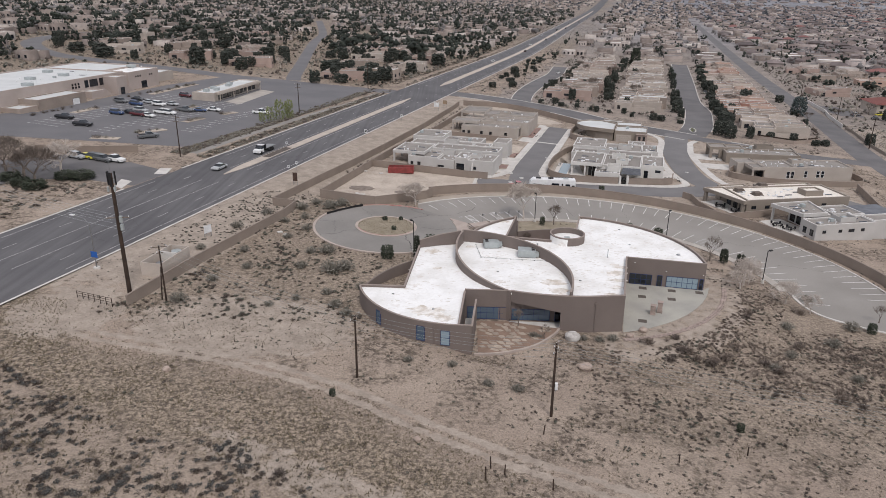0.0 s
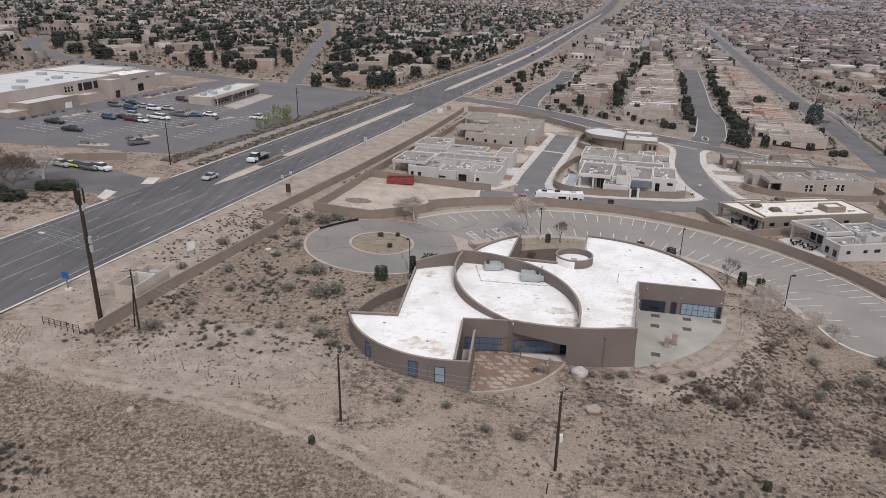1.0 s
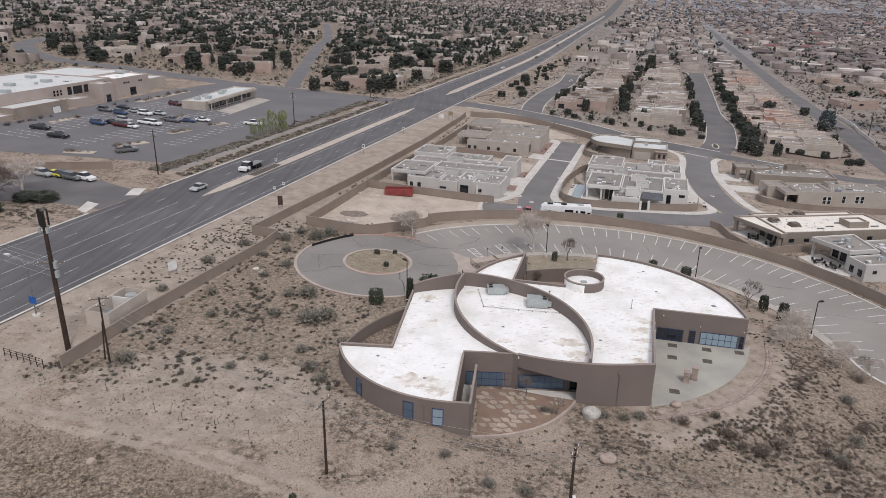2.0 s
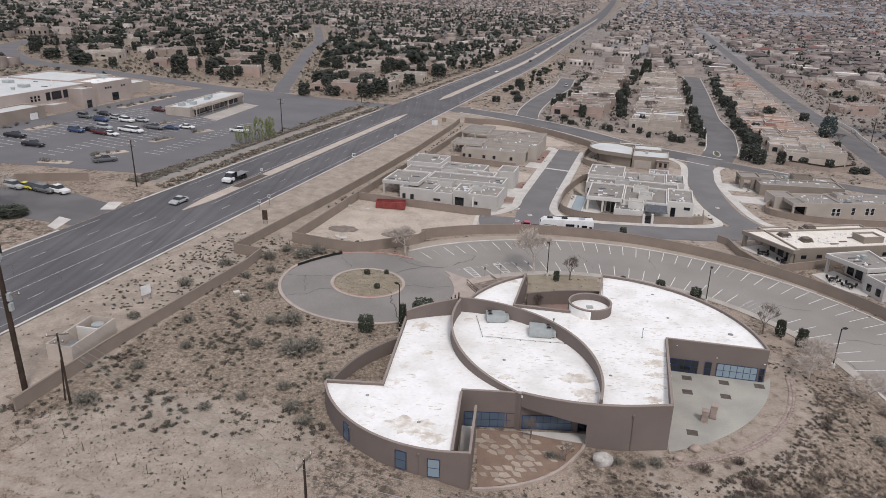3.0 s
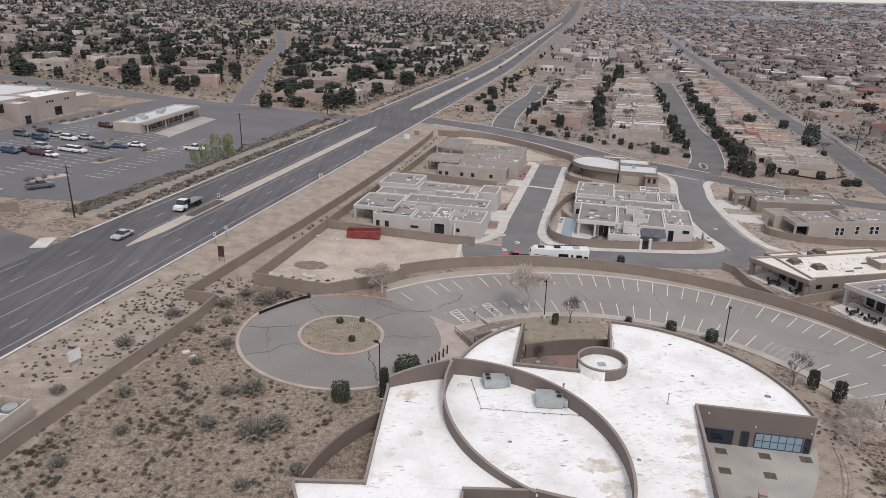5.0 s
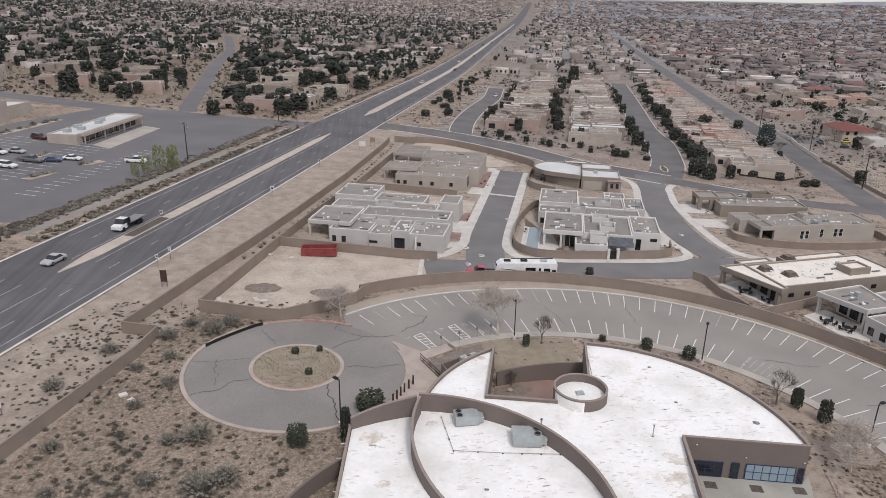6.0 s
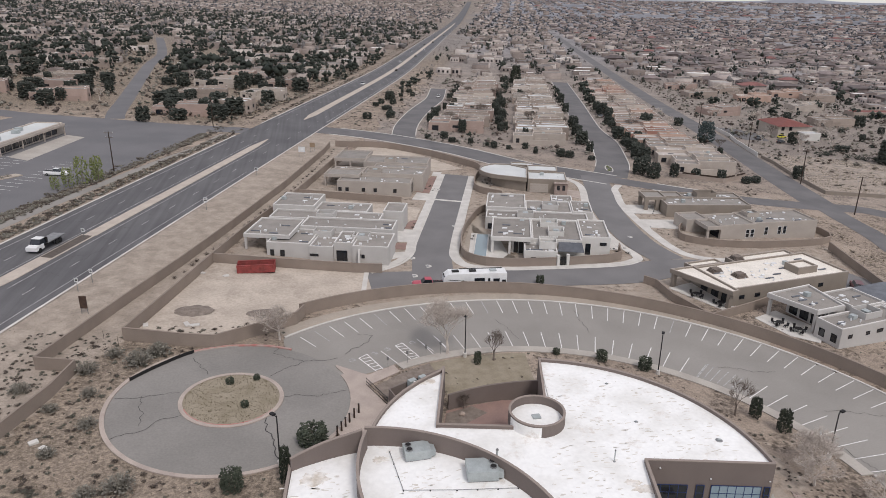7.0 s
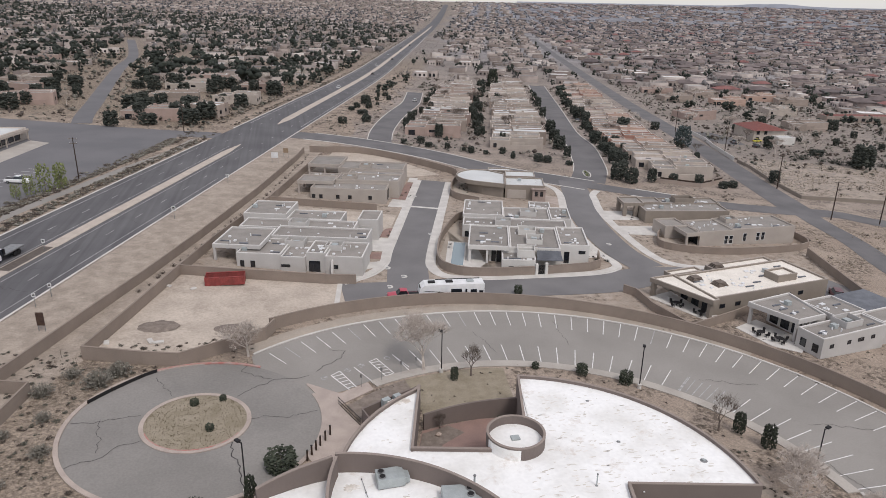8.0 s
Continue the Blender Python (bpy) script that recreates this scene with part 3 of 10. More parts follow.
structure("highway", bm, M["highway_asphalt"], "worn grey asphalt highway with two carriageways", "road")


def marks(name, v, u0, u1, half=0.07, dash=0, gap=0, label="white painted lane line on the highway"):
    bm = bmesh.new()
    if dash:
        u = u0
        while u < u1:
            hstrip(bm, v, half, u, u + dash, 0.075)
            u += dash + gap
    else:
        hstrip(bm, v, half, u0, u1, 0.075)
    return structure(name, bm, M["faded_paint"], label, "road marking")


marks("edge_line", -0.9, -330, 25)
marks("edge_line", -0.9, 110, 1400, 0.12)
marks("edge_line", -20.4, -330, -78)
marks("edge_line", -20.4, -50, 60)
marks("edge_line", -20.4, 110, 1400, 0.12)
marks("lane_line", -4.5, -330, 900, 0.07, 3.0, 9.2, "dashed white lane line on the highway")
marks("lane_line", -16.2, -330, 900, 0.07, 3.0, 9.2, "dashed white lane line on the highway")
marks("turn_line", -8.1, -330, -72, 0.07)
marks("turn_line", -12.4, -330, -72, 0.07)
marks("median_line", -8.1, -60, 66, 0.07)
marks("median_line", -12.6, -60, 66, 0.07)
bm = bmesh.new()
for u0, u1, c, wd in ((-66, -46.9, -10.6, 1.3), (-46.9, -33.5, -10.6, 1.3), (-33.5, 70, -10.3, 1.2), (112, 1500, -10.3, 1.5)):
    n = max(8, int((u1 - u0) / 12))
    Ls, Rs = [], []
    for i in range(n + 1):
        u = u0 + (u1 - u0) * i / n
        hwid = wd * min(1, 0.12 + 0.3 * min(u - u0 if u0 in (-66, 112) else 99, u1 - u if u1 > 0 else 99) / 3)
        Ls.append(H(c - hwid, u)), Rs.append(H(c + hwid, u))
    prism(bm, Ls + Rs[::-1], lambda x, y: g(x, y) + 0.02, lambda x, y: g(x, y) + 0.16 + 0.0006 * max(0, UV(x, y)[1] - 100))
structure("median", bm, M["median_paving"], "raised rosy paved median strip of the highway", "median")
bm = bmesh.new()
prism(bm, [W(-11.7, -46.5), W(-9.6, -46.5), W(-9.6, -33.9), W(-11.7, -33.9)], lambda x, y: g(x, y) + 0.02, lambda x, y: g(x, y) + 0.175)
structure("median_bed", bm, M["pit_dirt"], "dark gravel bed in the highway median", "median")
bm = bmesh.new()
hstrip(bm, 0.75, 0.22, -330, 1000, 0.12)
for u0, u1 in ((-330, -86), (-66, 72), (97, 1000)):
    hstrip(bm, -22.2, 0.24, u0, u1, 0.12)
structure("gutter", bm, M["concrete"], "pale concrete gutter strip along the highway", "kerb")

# ---- cross road, estate streets, northern streets ----
def road(name, line, half, label, m="asphalt", dz=0.05):
    bm = bmesh.new()
    strip(bm, dense(line, 6), half, dz)
    return structure(name, bm, M[m], label, "road")


def kerbs(name, line, half, label="pale concrete kerb and gutter", wd=0.45, dz=0.13, both=(1, -1)):
    bm = bmesh.new()
    for s in both:
        L = offsets(dense(line, 4), s * (half + wd / 2))
        ribbon(bm, L, wd, lambda x, y: g(x, y) - 0.2, lambda x, y: g(x, y) + dz)
    return structure(name, bm, M["concrete"], label, "kerb")


cross = smooth_line([W(-2, 94), W(12, 93), W(30, 88), W(52, 77), W(72, 62), W(88, 56), W(100, 51.5)], 6)
cross_end = smooth_line([W(94, 54), W(107, 49), W(122, 44), W(137, 40), W(155, 39.5), W(166, 40), W(176, 34), W(200, 27), W(260, 16), W(420, 0)], 6)
road("cross_road_end", cross_end, 4.0, "grey asphalt road running on past the junction", dz=0.042)
kerbs("kerb", cross_end[8:17], 4.0, wd=0.5)
road("cross_road", cross, 6.2, "grey asphalt cross road joining the highway", dz=0.055)
kerbs("kerb", cross[4:], 6.2)
west_road = smooth_line([W(156, 38), W(155.4, 75), W(155.4, 110), W(154.5, 155), W(152.3, 225), W(150.6, 290), W(149.3, 430), W(148.5, 680), W(148.2, 830), W(149, 1045), W(150, 1500)], 6)
road("west_road", west_road, 4.8, "grey asphalt road between walled neighbourhoods", dz=0.05)
west_south = smooth_line([W(156, 50), W(156.6, 30), W(157.7, 18), W(157.8, 8), W(157.2, -2), W(157, -40), W(158, -100), W(160, -180)], 5)
road("west_road_lower", west_south, 3.3, "grey asphalt road between walled neighbourhoods", dz=0.045)
st_a = smooth_line([W(33, 84), W(29.8, 108), W(28.7, 130), W(28.9, 160), W(30.6, 190), W(30.8, 208), W(28.4, 247)], 5)
road("street_a", st_a, 4.2, "grey asphalt neighbourhood street", dz=0.045)
kerbs("kerb", st_a[3:], 4.2, wd=0.3)
st_b = smooth_line([W(100, 56), W(103, 72), W(104.2, 86), W(105.2, 116), W(103, 138), W(102.2, 158), W(102.5, 233), W(102, 336)], 5)
road("street_b", st_b, 5.2, "grey asphalt neighbourhood street lined with junipers", dz=0.045)
kerbs("kerb", st_b[4:], 5.2, wd=0.3)
nw_st = smooth_line([W(-71, 84), W(-78, 98), W(-92, 131), W(-118, 191), W(-149, 264), W(-177, 336), W(-250, 480)], 5)
store_road = smooth_line([W(-21.8, 82), W(-45, 78.5), W(-75, 77.5), W(-100, 77), W(-126, 80), W(-160, 82), W(-193, 84), W(-208, 88), W(-228, 99), W(-253, 120), W(-268, 146), W(-280, 190)], 5)
road("store_road", store_road, 5.2, "grey asphalt road beside the store, joining the highway", "asphalt_store", dz=0.047)
road("far_street", nw_st, 3.3, "grey asphalt street climbing into the neighbourhood", "asphalt_store", dz=0.05)
est = [W(56.6, -38), W(54.9, -25), W(54.8, 0), W(54.8, 20), W(54.7, 41.5)]
road("estate_street", est, 3.8, "dark new asphalt street in the estate", "asphalt_new", 0.05)
est_x = smooth_line([W(46, -43.2), W(56, -40.0), W(65.5, -36.6), W(75.5, -33.6), W(92, -28), W(103, -21.3), W(118, -18)], 5)
road("estate_lane", est_x, 4.3, "dark new asphalt lane behind the parking wall", "asphalt_new", 0.054)
est_2 = smooth_line([W(102.5, -17), W(98.4, -8), W(95.8, 5), W(94.4, 20), W(94.8, 36), W(95, 55)], 5)
road("estate_street_two", est_2, 3.9, "dark new asphalt street in the estate", "asphalt_new", 0.058)
est_3 = smooth_line([W(112, -18), W(128, -15), W(137, -20), W(138, -34)], 5)
road("estate_court", est_3, 4.2, "dark new asphalt court behind a house", "asphalt_new", 0.05)
# kerbs with a walk behind them, rounded into the lane
for pts in ([W(50.2, 41), W(50.2, 0), W(50.2, -20), W(50.5, -27), W(49.2, -32.6), W(46.4, -36.9), W(44.9, -38.6)],
            [W(59.4, 41), W(59.3, 8), W(59.4, -20), W(60.3, -27.8), W(63.4, -31.2), W(70, -30.3), W(76, -28.3), W(90, -23.2), W(95.2, -19.4), W(95.8, -16.0), W(93.0, -9), W(90.2, 4), W(89.2, 18), W(89.8, 36), W(88.6, 44), W(84.6, 50)],
            [W(101.5, 45.5), W(99.6, 40), W(99.4, 34), W(99.3, 22), W(101.8, 5), W(105.4, -9.4), W(109.8, -13.9), W(118, -13.6), W(126, -12.6)]):
    line = smooth_line(pts, 5)
    bm = bmesh.new()
    ribbon(bm, line, 1.5, lambda x, y: g(x, y) - 0.2, lambda x, y: g(x, y) + 0.12)
    structure("kerb", bm, M["concrete"], "pale concrete kerb and walk along an estate street", "kerb")
    bm = bmesh.new()
    ribbon(bm, offsets(line, -1.0 if pts[0] != W(50.2, 41) else 1.0), 0.5, lambda x, y: g(x, y) - 0.2, lambda x, y: g(x, y) + 0.066)
    structure("gutter", bm, M["concrete"], "pale concrete gutter beside the kerb", "gutter")

# ---- parking lot, roundabout ----
LC = (31.17, 115.41)
LI = (28.59, 114.36)


def lot_edge(a, d=0.0):
    """The lot's outer edge, which swings wide toward the turning circle."""
    r = 49.2 + 1.0 * float(sm(95, 128, a)) + d
    return LC[0] + r * math.cos(radians(a)), LC[1] + r * math.sin(radians(a))


outer = [lot_edge(a) for a in np.linspace(132, 2, 61)]
inner = arc(*LI, 34.0, 124, 2, 60)
bm = bmesh.new()
prev = None
for o, i in zip(outer, inner):
    cur = [bm.verts.new((p[0], p[1], g(*p) + 0.04)) for p in (o, i)]
    if prev:
        bm.faces.new((prev[0], cur[0], cur[1], prev[1]))
    prev = cur
flat(bm, [outer[0], inner[0], (4.9, 140.6), (-2.2, 150.6)], 0.036)
flat(bm, [inner[-1], (62.4, 112.6), (63.8, 106.4), (71.1, 101.6), (80, 98), (81, 112), outer[-1]], 0.04)
structure("parking_lot", bm, M["asphalt_lot"], "faded grey asphalt parking lot with white stall lines", "parking lot")
bm = bmesh.new()
flat(bm, arc(-7.9, 136.9, 13.95, 0, 354, 59), 0.044)
structure("turning_circle", bm, M["asphalt_circle"], "faded grey asphalt turning circle with long cracks", "road")
bm = bmesh.new()
ribbon(bm, arc(-7.9, 136.9, 14.2, 92, 395 - 14, 60), 0.5, lambda x, y: g(x, y) - 0.2, lambda x, y: g(x, y) + 0.15)
structure("kerb", bm, M["concrete_tan"], "tan concrete kerb round the turning circle", "kerb")
bm = bmesh.new()
ribbon(bm, arc(-7.9, 136.9, 14.2, 62, 118, 20), 0.34, lambda x, y: g(x, y) - 0.2, lambda x, y: g(x, y) + 0.17)
structure("fire_kerb", bm, M["paint_red"], "faded red painted concrete kerb", "kerb")
bm = bmesh.new()
ribbon(bm, arc(-8.06, 137.4, 5.85, 0, 354, 59), 0.5, lambda x, y: g(x, y) - 0.2, lambda x, y: g(x, y) + 0.14, closed=True)
structure("island_kerb", bm, M["concrete_tan"], "tan concrete kerb round a planted island", "kerb")
bm = bmesh.new()
ribbon(bm, arc(-8.06, 137.4, 5.57, 200, 330, 30), 0.14, lambda x, y: g(x, y) - 0.2, lambda x, y: g(x, y) + 0.16)
structure("island_fire_line", bm, M["paint_red"], "faded red painted edge on the island kerb", "kerb")
bm = bmesh.new()
ribbon(bm, [lot_edge(a, 0.2) for a in np.linspace(131.5, 2, 74)], 0.34, lambda x, y: g(x, y) - 0.2, lambda x, y: g(x, y) + 0.15)
structure("kerb", bm, M["concrete"], "pale concrete kerb along the parking lot", "kerb")
# walk along the building side
walk_in, walk_out = arc(*LI, 32.3, 118, 2, 60), arc(*LI, 33.9, 118, 2, 60)
bm = bmesh.new()
prism(bm, walk_out + walk_in[::-1], lambda x, y: g(x, y) - 0.2, lambda x, y: g(x, y) + 0.14)
structure("pavement", bm, M["concrete_worn"], "pale worn concrete walk along the parking stalls", "pavement")
bm = bmesh.new()
slab(bm, [(4.6, 144.6), (8.6, 141.6), (12.3, 144.0), (12.9, 142.2), (8.4, 139.0), (10.6, 133.5), (8.6, 127.5), (6.2, 124.0), *arc(-7.9, 136.9, 14.42, -33, 30, 10)], 0.15)
structure("entrance_walk", bm, M["concrete_tan"], "tan concrete entrance walk beside the turning circle", "pavement")

# bare strip between the kerb and the wall
bm = bmesh.new()
prev = None
for a in np.linspace(131, 38, 60):
    cur = [bm.verts.new((x, y, g(x, y) + 0.03)) for x, y in (lot_edge(a, 0.3), lot_edge(a, 2.75))]
    if prev:
        bm.faces.new((prev[1], cur[1], cur[0], prev[0]))
    prev = cur
structure("verge_strip", bm, M["median"], "smooth tan dirt strip between the kerb and the wall", "ground")

# stall lines
lot_lines = new("stall_lines")
tagged(lot_lines, "white painted stall lines on the parking lot", "road marking", kind="structure")


def stall(a0, r0, a1, r1, c, faded=False):
    """One painted line on the ground about the centre c, from angle and radius to angle and radius."""
    p, q = ((c[0] + r * math.cos(radians(a)), c[1] + r * math.sin(radians(a))) for a, r in ((a0, r0), (a1, r1)))
    bm = bmesh.new()
    strip(bm, [p, ((p[0] + q[0]) / 2, (p[1] + q[1]) / 2), q], 0.065, 0.052)
    part("stall_line", bm, M["faded_paint" if faded else "paint_white"], lot_lines)


ACCESS = ((6.9, 145.8), (10.1, 147.5), (12.0, 148.6), (15.8, 150.4))
LS = (29.72, 115.25)               # centre of the inner row
for k in range(-3, 40):
    a = 120.2 - k * 3.125
    stall(a, 49.05, a + 0.35 - 0.017 * k, 45.28 - 1.2 * math.cos(radians(a)) - 0.99 * math.sin(radians(a)), LC, k in (-2, 2, 9, 21))
for k in range(29):
    if k not in (17, 18):
        a = 109.8 - k * 4.17
        stall(a, 37.8, a + 0.25 - 0.014 * k, 34.02 - 1.13 * math.cos(radians(a)) - 0.89 * math.sin(radians(a)), LS, k == 16)
# worn access symbols in the bays
for x, y in ACCESS:
    bm = bmesh.new()
    ribbon(bm, arc(x, y, 0.42, 20, 300, 14), 0.12, lambda x, y: g(x, y) + 0.045, lambda x, y: g(x, y) + 0.054)
    strip(bm, [(x - 0.1, y + 0.55), (x, y + 0.1), (x + 0.45, y - 0.1)], 0.07, 0.056)
    part("access_symbol", bm, M["faded_paint"], lot_lines)
# a worn hatched aisle between two stalls
for k in range(6):
    stall(43.4 - 1.6 * k, 37.4, 43.4 - 1.6 * k, 32.8 + 0.2 * (k % 2), LS, True)
bm = bmesh.new()
strip(bm, [W(51.0, 13.4), W(54.8, 13.4), W(58.6, 13.4)], 0.6, 0.062)
structure("gutter", bm, M["concrete"], "pale concrete gutter across the estate street", "gutter")
# planted island at the mouth of the juniper street
bm = bmesh.new()
ribbon(bm, [W(101.2 + 1.1 * math.cos(k * math.tau / 20), 67 + 4.5 * math.sin(k * math.tau / 20)) for k in range(20)], 0.3, lambda x, y: g(x, y) - 0.2, lambda x, y: g(x, y) + 0.15, closed=True)
structure("island_kerb", bm, M["concrete"], "pale concrete kerb of a narrow planted island", "kerb")

path_line = smooth_line([W(-28.8, -52), W(-28.7, -33), W(-28.5, -8), W(-27.2, 26), W(-25.5, 50), W(-26.5, 72)], 6)
road("verge_path", path_line, 1.2, "narrow pale asphalt path along the highway verge", "asphalt_lot", 0.04)

bm = bmesh.new()
ribbon(bm, smooth_line([(62.5, 115.4), (62.3, 110.4), (63.6, 106.4), (67, 103.6), (71.1, 101.4), (80, 97.8)], 5), 0.4, lambda x, y: g(x, y) - 0.2, lambda x, y: g(x, y) + 0.15)
structure("kerb", bm, M["concrete"], "pale concrete kerb at the end of the parking lot", "kerb")
for poly in ([W(-24.5, -73.2), W(-22.2, -71.9), W(-24.1, -67.1), W(-26.5, -68.4)], [W(-25.6, -85.2), W(-23, -85.9), W(-24.8, -80.4), W(-27.8, -80.1)]):
    bm = bmesh.new()
    slab(bm, poly, 0.1)
    structure("kerb_ramp", bm, M["concrete"], "pale concrete ramp beside the drive", "pavement")

# ---- main building ----
CC, RR = (25.4, 114.5), 21.0       # circle of the east hall
CL, RL = (4.8, 103.7), 18.0        # circle of the west hall
bld = thing("community_building", "brown stucco building of interlocking curved walls with white flat roofs", "building", 20, 110, 0.0)
bld.matrix_world = pose(0, 0, 0)


def seg(c, r, a0, a1, n=20):
    return arc(c[0], c[1], r, a0, a1, n)


LA = seg((6.3, 105.3), 15.7, -169, -91, 28)
west_edge = [(-9.1, 102.4), (-2.3, 102.0), (-0.6, 120.0)]
apex = (6.6, 121.3)
drum_r = seg(CL, 18.0, 84, -21.0, 36)
drum_l = seg((22.8, 114.55), 17.3, 158, 237, 28)
front = seg((26.63, 122.46), 25.8, -121, -84, 26)
right_arc = seg((24.4, 114.2), 21.9, -7, 76, 30)
back_arc = seg((26.6, 116.8), 20.3, 159, 119, 14)
low = lambda x, y: g(x, y) - 0.6


COPES = []


def bwall(name, pts, top, thick=0.26, bottom=None, m="stucco_main", cope=True):
    bm = bmesh.new()
    ribbon(bm, pts, thick, bottom or low, top)
    w = part(name, bm, M[m], bld)
    if cope:
        bm = bmesh.new()
        tops = top if isinstance(top, list) else [top] * len(pts)
        COPES.append(name)
        lift = 0.003 * (len(COPES) % 7)
        ribbon(bm, pts, thick + 0.03, [t + 0.004 for t in tops], [t + 0.07 + lift for t in tops])
        part("coping", bm, M["coping"], w, "pale metal coping")
    return w


def ramp(pts, a, b):
    return [a + (b - a) * i / (len(pts) - 1) for i in range(len(pts))]


# west hall
bwall("curved_wall", LA + [(7.2, 89.55)], 4.7)
bwall("wall", [(-9.1, 102.55), (-2.3, 102.15)], 4.7)
bwall("wall", dense([(-2.45, 102.0), (-0.75, 119.6)], 5), 4.7)
bwall("wall", dense([(5.5, 89.9), (6.6, 100.6)], 4), 4.7)
bwall("fin_wall", [(7.25, 89.75), (8.2, 98.4)], 4.4, 0.25)
back_tall = smooth_line([(-0.7, 119.2), (2.6, 120.5), (6.4, 121.2)], 5)
bwall("tall_wall", back_tall, ramp(back_tall, 5.75, 6.9))
bwall("drum_wall", drum_r, ramp(drum_r, 6.9, 6.2))
bwall("drum_wall", drum_l, ramp(drum_l, 6.9, 4.95))
# entrance front and the hanging curved wall
bwall("wall", dense([(6.6, 100.8), (13.3, 100.4)], 4), 4.9)
bwall("window_wall", dense([(13.35, 100.5), (21.6, 100.3)], 4), 4.35, 0.28, cope=False)
bwall("return_wall", [(21.45, 100.1), (21.45, 97.6)], 4.35, 0.28, cope=False)
hang = [p for p in front if p[0] <= 21.0]
ftop = lambda p: 4.95 + 1.05 * min(1, ((p[0] - 13.3) / 14.5)) ** 0.85 if p[0] > 13.3 else 4.95
hbot = lambda p: 3.25 - 0.3 * max(0, (p[0] - 16.6) / 4)
bwall("hanging_wall", hang, [ftop(p) for p in hang], 0.35, [hbot(p) for p in hang])
solid = hang[-1:] + [p for p in front if p[0] > 21.0]
bwall("curved_wall", solid, [ftop(p) for p in solid], 0.35)
bm = bmesh.new()
prism(bm, [(13.4, 100.3)] + hang + [(21.4, 100.2)], 3.9, 4.1)
part("soffit", bm, M["stucco_main"], bld)
bwall("wall", dense([(29.3, 97.0), (33.8, 114.2)], 4), [6.0, 5.75, 5.5, 5.25, 5.0][:len(dense([(29.3, 97.0), (33.8, 114.2)], 4))])
bwall("wall", [(33.7, 114.25), (46.2, 111.45)], 5.0)
bwall("curved_wall", right_arc, 5.0)
bwall("wall", [(29.8, 135.7), (27.4, 126.2)], 5.0)
bwall("wall", [(14.4, 123.7), (22.6, 121.9)], 5.0)
bwall("wall", [(14.5, 123.5), (17.5, 135.6)], 5.0)
bwall("curved_wall", back_arc + [(17.4, 135.3)], 5.0)
bwall("curved_wall", seg(CC, 21, 159.5, 157.0, 3), 5.0)
bwall("lightwell_wall", seg((25.3, 122.9), 2.95, 0, 360, 36)[:-1] + [seg((25.3, 122.9), 2.95, 0, 360, 36)[0]], 6.0, 0.22, bottom=4.5)

# roofs
def roof(poly, z, label="white roof membrane with grey stains"):
    bm = bmesh.new()
    prism(bm, poly, z - 0.3, z)
    return part("roof", bm, M["roof_white"], bld, label)


roof(LA + [(5.5, 89.8), (6.6, 100.9), (13.3, 100.5)] + [p for p in drum_l[::-1] if p[1] > 100.3] + [apex, (2.6, 120.3), (-0.6, 119.2), (-2.35, 102.1), (-9.05, 102.4)], 4.4)
roof([p for p in drum_l] + [p for p in front if 13.6 < p[0] < 21.3] + drum_r[::-1], 4.75)
roof([p for p in drum_r if p[1] < 116][::1] + [p for p in front if p[0] > 22] + [(29.2, 97.0), (33.7, 114.2), (46.1, 111.4)] + right_arc[1:] + [(29.8, 135.6), (27.3, 126.2), (22.6, 122.0), (14.4, 123.6), (17.4, 135.4)] + back_arc[::-1] + [apex] + [p for p in drum_r if p[1] >= 116 and p[0] > 7.5], 4.65)
bm = bmesh.new()
prism(bm, seg((25.3, 122.9), 2.84, 0, 350, 35), 4.7, 5.05)
part("roof", bm, M["roof_white"], bld, "small round white roof with grey stains")


bm = bmesh.new()
prism(bm, [(22.3, 97.6), (28.9, 97.4), (33.3, 114.4), (32, 126), (27.7, 126), (27.2, 125.9), (24.5, 119.6), (22.9, 112), (23.0, 105)], 4.4, 4.6535)
part("roof_deck", bm, M["roof_white"], bld)


bm = bmesh.new()
ribbon(bm, seg((25.3, 122.9), 3.075, 188, 262, 16), 0.02, 4.66, 5.86)
part("white_patch", bm, M["roof_white"], bld, "white painted patch on the round parapet")
bm = bmesh.new()
box(bm, 24.9, 122.7, 5.05, 25.8, 123.5, 5.22)
part("roof_hatch", bevelled(bm, 0.03), M["galv"], bld, "small square roof hatch")


